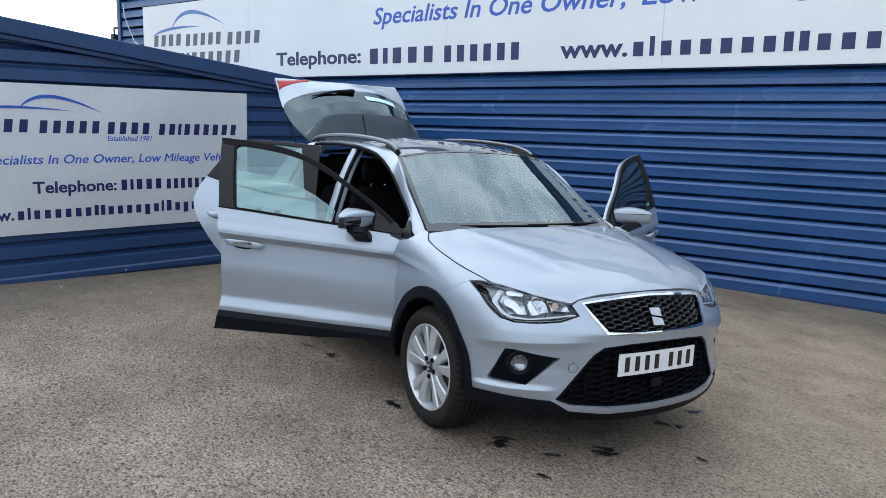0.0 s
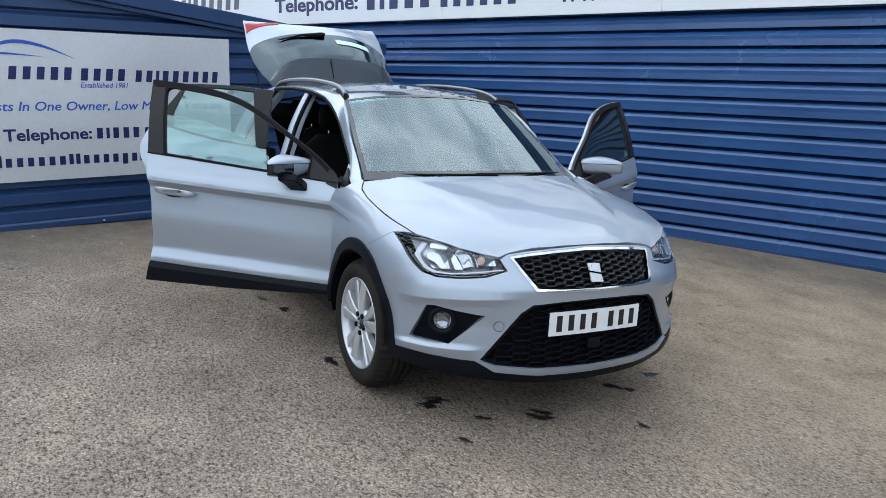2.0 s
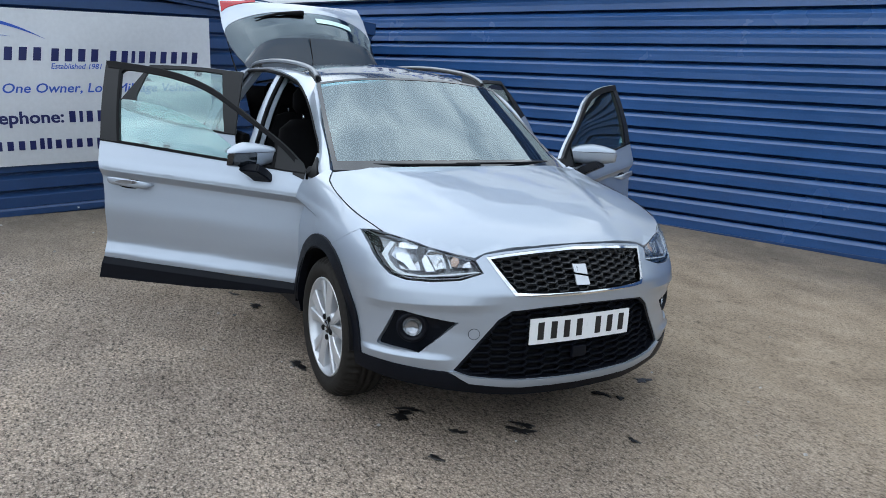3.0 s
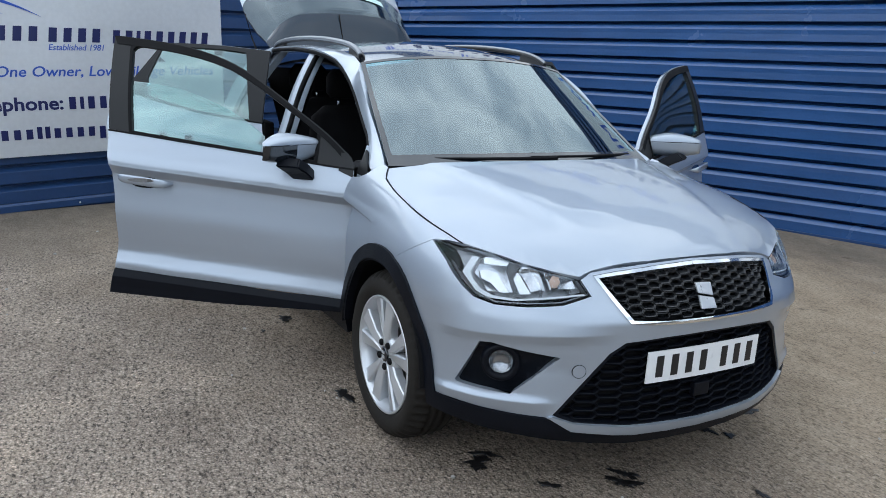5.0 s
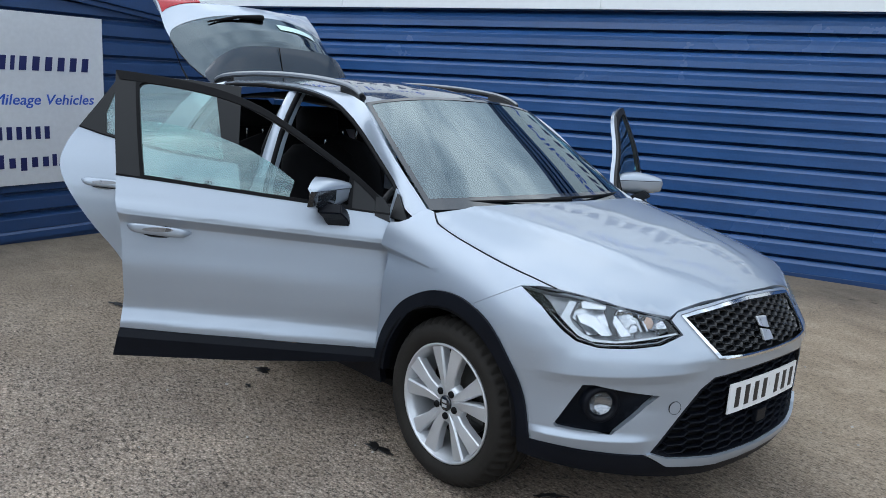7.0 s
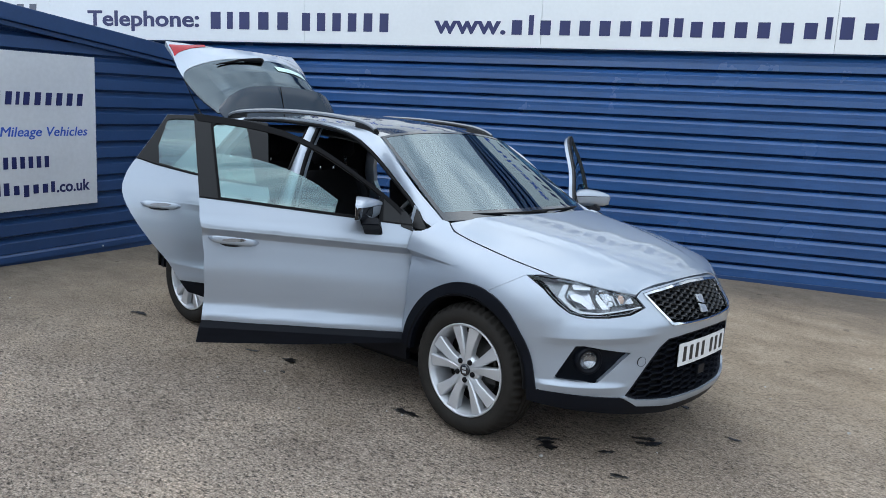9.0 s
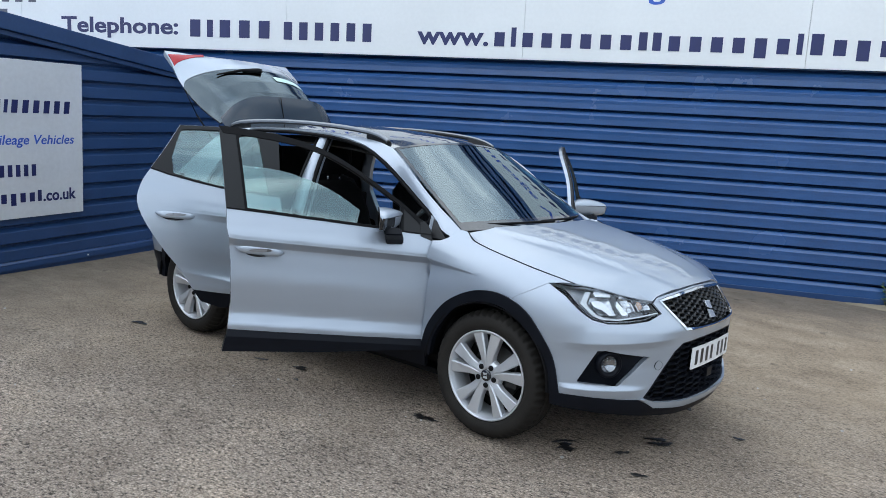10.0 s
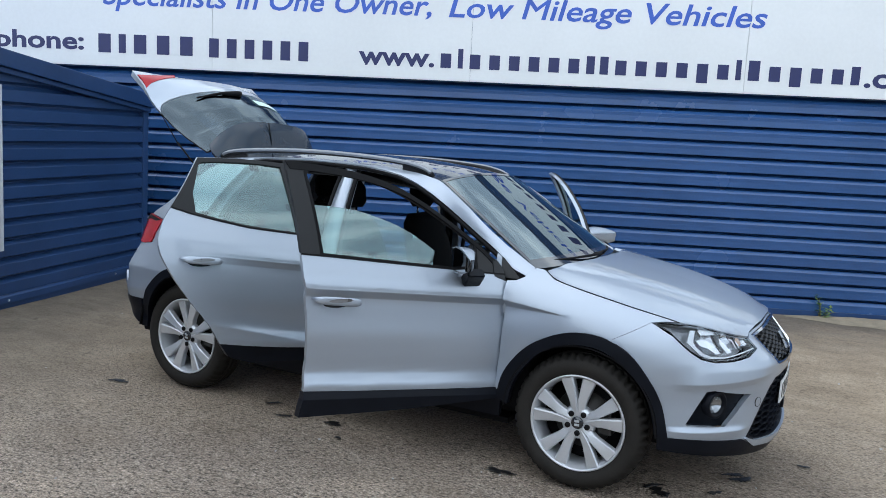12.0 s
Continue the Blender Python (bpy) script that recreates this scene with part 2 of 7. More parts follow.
DARK_STEEL = mat("dark_steel", (0.03, 0.035, 0.05), 0.5, 0.3)
LEAF = mat("weed_leaf", (0.13, 0.24, 0.05), 0.6, 0, 0.35, 30)
STALK = mat("weed_stalk", (0.16, 0.14, 0.06), 0.7)
OIL = mat("oil_stain", (0.012, 0.011, 0.011), 0.35, 0, 0.3, 20, 90, 0.002, 60)
PEBBLE = mat("pebble", (0.42, 0.40, 0.37), 0.8, 0, 0.3, 30, per_piece=0.3)
SILT = mat("dry_silt", (0.30, 0.25, 0.18), 0.95, 0, 0.25, 8, 60, 0.004, 40)


# ---- helpers of this scene ----
def mesh_ob(name, bm, material, parent=None, label="", smooth=False):
    me = bpy.data.meshes.new(name)
    if smooth:
        for f in bm.faces:
            f.smooth = True
    layer = bm.verts.layers.float_vector.get("skin_normal")
    shade = None
    if layer is not None:
        bm.verts.index_update()
        shade = {v.index: Vector(v[layer]) for v in bm.verts}
        bm.verts.layers.float_vector.remove(layer)
    bm.to_mesh(me)
    bm.free()
    if shade is not None:
        loops = [Vector((0, 0, 0))] * len(me.loops)
        for f in me.polygons:
            for li in f.loop_indices:
                n = shade[me.loops[li].vertex_index]
                if f.use_smooth and n.length > 0.5 and n.dot(f.normal) > 0.3:
                    loops[li] = n
        me.normals_split_custom_set(loops)
    for x in (material if isinstance(material, (list, tuple)) else [material]):
        me.materials.append(x)
    ob = new(name, me)
    if parent is not None:
        ob.parent = parent
    if label:
        ob["label"] = label
    return ob


def part(name, bm, material, parent, label="", smooth=False):
    return mesh_ob(name, bm, material, parent, label, smooth)


def box(bm, x0, x1, y0, y1, z0, z1, bevel=0.0, m=None):
    r = bmesh.ops.create_cube(bm, size=1)
    vs = r["verts"]
    mm = Matrix.Translation(((x0 + x1) / 2, (y0 + y1) / 2, (z0 + z1) / 2)) @ Matrix.Diagonal((x1 - x0, y1 - y0, z1 - z0, 1))
    bmesh.ops.transform(bm, matrix=mm, verts=vs)
    if bevel:
        es = {e for v in vs for e in v.link_edges}
        g = bmesh.ops.bevel(bm, geom=list(es), offset=bevel, segments=2, affect="EDGES", profile=0.6)
        vs = list({v for f in g["faces"] for v in f.verts} | {v for v in vs if v.is_valid})
    if m is not None:
        bmesh.ops.transform(bm, matrix=m, verts=[v for v in vs if v.is_valid])
    return bm


def tube(bm, pts, radius, sides=8, caps=True):
    """A round bar along the points; radius may be one number or one per point."""
    pts = [Vector(p) for p in pts]
    rad = radius if isinstance(radius, (list, tuple)) else [radius] * len(pts)
    rings = []
    up = Vector((0, 0, 1))
    for i, p in enumerate(pts):
        d = (pts[min(i + 1, len(pts) - 1)] - pts[max(i - 1, 0)]).normalized()
        a = d.cross(up if abs(d.z) < 0.95 else Vector((1, 0, 0))).normalized()
        c = d.cross(a)
        rings.append([bm.verts.new(p + rad[i] * (math.cos(2 * math.pi * k / sides) * a + math.sin(2 * math.pi * k / sides) * c)) for k in range(sides)])
    for r0, r1 in zip(rings, rings[1:]):
        for k in range(sides):
            f = bm.faces.new((r0[k], r0[(k + 1) % sides], r1[(k + 1) % sides], r1[k]))
            f.smooth = True
    if caps:
        bm.faces.new(list(reversed(rings[0])))
        bm.faces.new(rings[-1])
    bmesh.ops.recalc_face_normals(bm, faces=bm.faces)
    return bm


def letters(text, width, height, shear=0.0, depth=0.003, bold=0.0):
    """Mesh letters, one mesh a character, flat on the xz plane and facing -y: from x = 0 to width, capitals height tall, standing on z = 0."""
    cu = bpy.data.curves.new("letters", "FONT")
    cu.body = text
    cu.size = 1.0
    cu.offset = bold
    cu.resolution_u = 3
    ob = bpy.data.objects.new("letters", cu)
    scene.collection.objects.link(ob)
    bpy.context.view_layer.update()
    me = bpy.data.meshes.new_from_object(ob.evaluated_get(bpy.context.evaluated_depsgraph_get()))
    bpy.data.objects.remove(ob)
    bm = bmesh.new()
    bm.from_mesh(me)
    bpy.data.meshes.remove(me)
    bmesh.ops.remove_doubles(bm, verts=bm.verts, dist=1e-5)
    x0, x1 = min(v.co.x for v in bm.verts), max(v.co.x for v in bm.verts)
    k = height / 0.7
    # islands, joined where one stands above the other (dots and colons)
    left, groups = set(bm.verts), []
    while left:
        todo, isle = [left.pop()], []
        while todo:
            v = todo.pop()
            isle.append(v)
            for e in v.link_edges:
                o = e.other_vert(v)
                if o in left:
                    left.remove(o)
                    todo.append(o)
        lo, hi = min(v.co.x for v in isle), max(v.co.x for v in isle)
        for g in groups:
            if min(hi, g[1]) - max(lo, g[0]) > 0.5 * min(hi - lo, g[1] - g[0]):
                g[0], g[1] = min(lo, g[0]), max(hi, g[1])
                g[2] += isle
                break
        else:
            groups.append([lo, hi, isle])
    out = []
    for lo, hi, isle in sorted(groups, key=lambda g: g[0]):
        one = bmesh.new()
        new_v = {v: one.verts.new(((v.co.x - x0) * width / (x1 - x0) + shear * v.co.y * k, 0.0, v.co.y * k)) for v in isle}
        for f in {f for v in isle for f in v.link_faces}:
            one.faces.new([new_v[v] for v in f.verts])
        g = bmesh.ops.extrude_face_region(one, geom=one.faces[:])
        bmesh.ops.translate(one, vec=(0, -depth, 0), verts=[v for v in g["geom"] if isinstance(v, bmesh.types.BMVert)])
        bmesh.ops.recalc_face_normals(one, faces=one.faces)
        out.append(one)
    bm.free()
    return out


def bold_letters(text, width, height, shear=0.0, depth=0.003, bold=0.014):
    """Bold letters; a capital M, whose corners a bold outline would cross, is drawn plain and thickened sideways."""
    heavy = letters(text, width, height, shear, depth, bold)
    if "M" not in text:
        return heavy
    plain = letters(text, width, height, shear, depth)
    marks = [c for c in text if c != " "]
    for i, c in enumerate(marks):
        if c == "M":
            one = plain[i]
            base = one.faces[:]
            for k, dx in ((1, -0.016), (2, 0.016)):
                g = bmesh.ops.duplicate(one, geom=base)["geom"]
                bmesh.ops.translate(one, vec=(dx * height, -0.0003 * k, 0), verts=[v for v in g if isinstance(v, bmesh.types.BMVert)])
            heavy[i].free()
            heavy[i] = one
        else:
            plain[i].free()
    return heavy


def bars(x0, x1, z0, height, shape, gap=0.22, slant=0.0, depth=0.003):
    """One plain bar a character from x0 to x1, as a list of meshes; shape: a string of widths, n narrow, m usual, x low usual,
    g with a tail below the line, t tall, l thin."""
    wide = {"n": 0.45, "m": 1.0, "x": 1.0, "g": 1.0, "t": 0.6, "l": 0.38}
    total = sum(wide[c] + gap for c in shape) - gap
    k = (x1 - x0) / total
    out = []
    x = x0
    for c in shape:
        w = wide[c] * k
        thin = 0.17 * w if c in "mxg" else 0.08 * w
        top = height * (0.74 if c in "xg" and "x" in shape else 0.9 if c == "t" else 1.0)
        low = -0.22 * height if c == "g" else 0
        bm = bmesh.new()
        box(bm, x + thin, x + w - thin, -depth, 0, z0 + low, z0 + top)
        for v in bm.verts:
            v.co.x += slant * (v.co.z - z0)
        out.append(bm)
        x += (wide[c] + gap) * k
    return out


def ribbon(bm, low, high, depth=0.003):
    """A flat swoosh on the xz plane between two lines of (x, z) points."""
    vs = [[bm.verts.new((x, -d, z)) for x, z in row] for row in (low, high) for d in (0, depth)]
    a0, a1, b0, b1 = vs
    for i in range(len(low) - 1):
        bm.faces.new((a1[i], a1[i + 1], b1[i + 1], b1[i]))
        bm.faces.new((a0[i], a0[i + 1], a1[i + 1], a1[i]))
        bm.faces.new((b1[i], b1[i + 1], b0[i + 1], b0[i]))
    return bm


def bow(p0, p1, p2, n=24, width=(0.0, 1.0, 0.0)):
    """Lower and upper line of a swoosh through three points; width is the thickness at its ends and middle."""
    low, high = [], []
    for i in range(n + 1):
        t = i / n
        x = (1 - t) ** 2 * p0[0] + 2 * t * (1 - t) * p1[0] + t * t * p2[0]
        z = (1 - t) ** 2 * p0[1] + 2 * t * (1 - t) * p1[1] + t * t * p2[1]
        w = (1 - t) ** 2 * width[0] + 2 * t * (1 - t) * width[1] + t * t * width[2]
        low.append((x, z - w / 2))
        high.append((x, z + w / 2))
    return low, high


# ---- ground ----
# The yard falls gently towards the tall wall, and the car stands on the slope.
SLOPE_M = Matrix(((0.99979, 0.01852, -0.00865, 0.0263), (-0.01828, 0.99947, 0.02683, -0.0215), (0.00914, -0.02667, 0.9996, -0.0064), (0, 0, 0, 1)))


def ground_z(x, y):
    """Height of the yard: the slope under the car, levelling out near the walls and behind the walk."""
    z = SLOPE_M[2][3] - 0.0145 + 0.00914 * x - 0.02667 * y
    return -0.08 + math.log1p(math.exp((z + 0.08) / 0.02)) * 0.02 if z < 0.05 else 0.13 - math.log1p(math.exp((0.13 - z) / 0.02)) * 0.02


def ground_sheet():
    bm = bmesh.new()
    r = 400.0
    bmesh.ops.create_grid(bm, x_segments=60, y_segments=60, size=12)
    for v in bm.verts:
        v.co.z = ground_z(v.co.x, v.co.y) - 0.003 + 0.006 * (noise.noise(Vector((v.co.x * 0.6, v.co.y * 0.6, 3.1))))
    ring = [bm.verts.new((sx * r, sy * r, 0)) for sx, sy in ((-1, -1), (1, -1), (1, 1), (-1, 1))]
    edges = {0: [], 1: [], 2: [], 3: []}
    for v in bm.verts:
        if abs(v.co.y + 12) < 1e-4:
            edges[0].append(v)
        if abs(v.co.x - 12) < 1e-4:
            edges[1].append(v)
        if abs(v.co.y - 12) < 1e-4:
            edges[2].append(v)
        if abs(v.co.x + 12) < 1e-4:
            edges[3].append(v)
    edges[0].sort(key=lambda v: v.co.x)
    edges[1].sort(key=lambda v: v.co.y)
    edges[2].sort(key=lambda v: -v.co.x)
    edges[3].sort(key=lambda v: -v.co.y)
    for k in range(4):
        bm.faces.new([ring[k], ring[(k + 1) % 4]] + list(reversed(edges[k])))
    bmesh.ops.recalc_face_normals(bm, faces=bm.faces)
    if sum(f.normal.z for f in bm.faces) < 0:
        bmesh.ops.reverse_faces(bm, faces=bm.faces)
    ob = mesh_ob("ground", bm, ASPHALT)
    return tagged(ob, "worn grey-brown tarmac yard with sandy silt and oil spots", "ground", kind="structure")


ground_sheet()

# ---- the tall clad building behind the car ----
# local frame: x along the wall, y into it, z up; the eaves run a touch out of level with the yard
WALL_U = Vector((0.9331, 0.3595, 0.0165)).normalized()
WALL_IN = Vector((-0.3595, 0.9331, 0)).normalized()
WALL_UP = WALL_U.cross(WALL_IN)
WALL_AT = Vector((-2.5124, 3.9982, 0))
WALL_M = Matrix.Translation(WALL_AT) @ Matrix((WALL_U, WALL_IN, WALL_UP)).transposed().to_4x4()


def ribbed_sheet(x0, x1, z0, z1, phase, pitch, deep, top_line=None, shallow=False):
    """Profiled steel sheet facing -y: flats, each with a deep slot under it and a sloping lip below the slot. phase: the height of one groove.
    top_line(x): the height at which the sheet is cut. shallow: a plain trapezium groove."""
    prof = []
    k0 = int(math.floor((z0 - phase) / pitch)) - 1
    k1 = int(math.ceil((z1 - phase) / pitch)) + 1
    for k in range(k0, k1 + 1):
        g = phase + k * pitch
        if shallow:
            prof += [(g - 0.34 * pitch, 0.0), (g - 0.325 * pitch, 0.002), (g - 0.13 * pitch, deep), (g - 0.06 * pitch, deep + 0.002), (g + 0.065 * pitch, 0.006), (g + 0.08 * pitch, 0.0)]
            continue
        prof += [(g - 0.56 * pitch, 0.0), (g - 0.335 * pitch, -0.0035), (g - 0.315 * pitch, -0.002), (g - 0.118 * pitch, 0.026), (g - 0.112 * pitch, 0.029), (g - 0.106 * pitch, 0.095), (g + 0.36 * pitch, deep), (g + 0.36 * pitch, 0.04), (g + 0.079 * pitch, 0.0025), (g + 0.084 * pitch, 0.0)]
    prof = [(z, y) for z, y in prof if z0 <= z <= z1]
    prof = [(z0, 0.0)] + prof + [(z1, 0.0)]
    n = max(2, int((x1 - x0) / 0.5))
    bm = bmesh.new()
    rows = []
    for i in range(n + 1):
        x = x0 + (x1 - x0) * i / n
        cap = top_line(x) if top_line else 1e9
        rows.append([bm.verts.new((x, y, min(z, cap))) for z, y in prof])
    for a, c in zip(rows, rows[1:]):
        for j in range(len(prof) - 1):
            bm.faces.new((a[j], c[j], c[j + 1], a[j + 1]))
    return bm


def tall_building():
    root = new("wall_north")
    tagged(root, "tall shed wall of dark blue horizontal ribbed steel", "wall", kind="structure")
    root.matrix_world = WALL_M
    bm = ribbed_sheet(-11.25, 13.0, -0.6, 4.1, 2.106, 0.17, 0.15)
    part("cladding_sheet", bm, CLADDING, root, "blue ribbed steel sheet")
    bm = bmesh.new()
    box(bm, -11.2, 13.0, 0.16, 0.30, -0.6, 4.1)
    part("wall_core", bm, FASCIA, root)
    bm = bmesh.new()
    box(bm, -11.34, -11.24, -0.03, 0.3, -0.6, 4.16, 0.006)
    part("corner_trim", bm, FASCIA, root)
    bm = bmesh.new()
    box(bm, -11.2, 13.0, -0.012, 0.02, -0.6, -0.075, 0.004)
    part("base_flashing", bm, FASCIA, root)
    bm = bmesh.new()
    box(bm, -11.34, 13.0, -0.06, 6.0, 4.1, 4.22, 0.01)
    part("roof", bm, FASCIA, root)
    bm = bmesh.new()
    box(bm, -11.3, -11.25, 0.3, 6.0, -0.6, 4.1)
    part("side_wall", bm, FASCIA, root)
    return root


tall_building()


def tall_sign():
    root = new("sign_board")
    tagged(root, "long white sign board with blue lettering high on the shed wall", "sign")
    root.matrix_world = WALL_M
    x0, x1, z0, z1 = -10.40, 8.2, 2.30, 3.62
    seams = [x0, -7.4, -3.35, -0.35, 2.65, 5.65, x1]
    for a, c in zip(seams, seams[1:]):
        b2 = bmesh.new()
        box(b2, a + 0.0015, c - 0.0015, -0.075, -0.05, z0, z1, 0.003)
        part("panel", b2, SIGN_WHITE, root)
    for z in (z0 + 0.08, 0.5 * (z0 + z1), z1 - 0.08):
        bm = bmesh.new()
        box(bm, x0 + 0.05, x1 - 0.05, -0.05, 0.0, z - 0.025, z + 0.025)
        part("batten", bm, DARK_STEEL, root)
    f = -0.0755

    def put(name, meshes, material, x, z, label=""):
        for bm2 in meshes if isinstance(meshes, list) else [meshes]:
            o = part(name, bm2, material, root, label)
            o.location = (x, f, z)

    put("letter", letters("Telephone:", 1.83, 0.195, 0, 0.003, 0.026), NAVY, -6.735, 2.482)
    put("number_bar", bars(0, 1.22, 0, 0.215, "mnmmm"), NAVY, -4.765, 2.455)
    put("number_bar", bars(0, 1.23, 0, 0.215, "mmmmmm"), NAVY, -3.415, 2.448)
    put("letter", letters("www.", 0.87, 0.205, 0, 0.003, 0.026), NAVY, -1.63, 2.448)
    put("name_bar", bars(0, 4.58, 0, 0.215, "xlxxxxxxttxxxxgxlmxgxxt"), NAVY, -0.72, 2.440)
    put("letter", letters(".co.uk", 1.0, 0.205, 0, 0.003, 0.026), NAVY, 3.90, 2.425)
    put("letter", bold_letters("Specialists In One Owner,", 3.85, 0.225, 0.25, 0.003, 0.013), INK_BLUE, -4.67, 3.005)
    put("letter", bold_letters("Low Mileage Vehicles", 3.42, 0.222, 0.25, 0.003, 0.013), INK_BLUE, -0.62, 3.002)
    put("name_bar", bars(0, 0.86, 0, 0.2, "mmmm", slant=0.12), INK_GREY, -10.1, 2.895)
    put("name_bar", bars(0, 1.02, 0, 0.2, "mmmmm", slant=0.12), INK_GREY, -9.14, 2.875)
    put("name_bar", bars(0, 0.87, 0, 0.2, "mmmm", slant=0.12), INK_GREY, -7.99, 2.855)
    put("name_bar", bars(0, 1.95, 0, 0.2, "mmnmmmmmm", slant=0.12), INK_GREY, -9.58, 2.56)
    low, high = bow((-10.1, 3.08), (-9.75, 3.24), (-8.68, 3.19), width=(0.0, 0.10, 0.0))
    put("emblem", ribbon(bmesh.new(), low, high), INK_PALE, 0, 0)
    low, high = bow((-9.5, 3.20), (-9.15, 3.70), (-8.02, 3.19), width=(0.02, 0.12, 0.0))
    put("emblem", ribbon(bmesh.new(), low, high), INK_PALE, 0, 0)
    return root


tall_sign()


def wall_cable():
    bm = bmesh.new()
    pts = [(-11.12, -0.03, 3.75), (-11.05, -0.05, 3.5), (-10.85, -0.06, 3.2), (-10.72, -0.06, 3.02), (-10.45, -0.05, 2.86), (-10.3, -0.04, 2.78)]
    tube(bm, pts, 0.010, 6)
    ob = mesh_ob("cable", bm, PALE_CABLE)
    ob.matrix_world = WALL_M
    tagged(ob, "thin pale cable hanging down the blue cladding", "cable")
    root = new("wall_camera")
    root.matrix_world = WALL_M
    tagged(root, "small dark bracketed box on the corner of the shed", "camera")
    bm = bmesh.new()
    box(bm, -11.50, -11.34, -0.02, 0.02, 3.29, 3.33, 0.004)
    part("bracket", bm, DARK_STEEL, root)
    bm = bmesh.new()
    box(bm, -11.56, -11.46, -0.05, 0.05, 3.06, 3.2, 0.015)
    part("housing", bm, DARK_STEEL, root)
    bm = bmesh.new()
    box(bm, -11.52, -11.50, -0.01, 0.01, 3.195, 3.295)
    part("stem", bm, DARK_STEEL, root)


wall_cable()

# ---- the low clad building on the other side ----
LOW_U = Vector((-0.2417, 0.9704, 0)).normalized()
LOW_IN = Vector((-0.9704, -0.2417, 0)).normalized()
LOW_M = Matrix.Translation((-5.199, -0.6607, 0)) @ Matrix((LOW_U, LOW_IN, Vector((0, 0, 1)))).transposed().to_4x4()


def low_building():
    root = new("wall_west")
    tagged(root, "low dark blue ribbed steel building with a sloping roof edge", "building", kind="structure")
    root.matrix_world = LOW_M

    def eaves(x):
        return 2.03 - 0.113 * (x - 0.0)

    bm = ribbed_sheet(-9.0, 2.60, -0.3, 3.4, 1.876, 0.166, 0.052, eaves, True)
    part("cladding_sheet", bm, CLADDING_DARK, root, "blue ribbed steel sheet")
    bm = bmesh.new()
    box(bm, 2.60, 2.69, -0.012, 0.12, -0.3, 1.75, 0.006)
    part("corner_trim", bm, CLADDING_DARK, root)
    bm = bmesh.new()
    prof = [(0.02, 0.062), (-0.004, 0.058), (-0.022, 0.040), (-0.024, -0.012), (0.02, -0.014)]
    ends = [[bm.verts.new((x, y, z)) for y, z in prof] for x in (-9.0, 2.60)]
    for k in range(5):
        bm.faces.new((ends[0][k], ends[1][k], ends[1][(k + 1) % 5], ends[0][(k + 1) % 5]))
    for e in ends:
        bm.faces.new(e)
    bmesh.ops.recalc_face_normals(bm, faces=bm.faces)
    part("base_flashing", bm, CLADDING_DARK, root)
    for x in (-3.9, -2.4, -0.9, 0.6, 2.1):
        bm = bmesh.new()
        box(bm, x - 0.008, x + 0.008, -0.031, -0.02, 0.002, 0.018, 0.003)
        part("bolt", bm, PALE_CABLE, root, "small pale bolt head")
    # sloping fascia: a wide folded band with a narrow lip under it
    slope = math.atan(-0.113)
    fm = Matrix.Translation((0, 0, 2.195)) @ Matrix.Rotation(-slope, 4, "Y")
    bm = bmesh.new()
    box(bm, -9.2, 2.72, -0.09, 0.05, -0.13, 0.012, 0.008, fm)
    part("fascia", bm, FASCIA, root, "dark blue folded steel band")
    bm = bmesh.new()
    box(bm, -9.2, 2.71, -0.055, 0.05, -0.175, -0.132, 0.005, fm)
    part("fascia_lip", bm, CLADDING_DARK, root)
    bm = bmesh.new()
    box(bm, -9.2, 2.72, 0.0, 4.6, -0.06, 0.0, 0.005, fm)
    part("roof", bm, FASCIA, root)
    for a, c, d, e, h in ((-9.0, 2.66, 0.065, 0.25, 1.72), (2.50, 2.66, 0.255, 4.5, 1.74)):
        bm = bmesh.new()
        box(bm, a, c, d, e, -0.3, h)
        part("wall_core", bm, FASCIA, root)
    return root


low_building()


def unseen_walls():
    """Unseen plain walls added behind and beside the walk to block low sky light."""
    for name, x0, x1, y0, y1 in (("wall_south", -9.0, 14.3, -12.3, -12.0), ("wall_east", 14.0, 14.3, -12.0, 9.0)):
        bm = bmesh.new()
        box(bm, x0, x1, y0, y1, -0.6, 2.9, 0.02)
        ob = mesh_ob(name, bm, UNSEEN_WALL)
        tagged(ob, "unseen plain grey wall added to block low sky light", "wall", kind="structure")


unseen_walls()


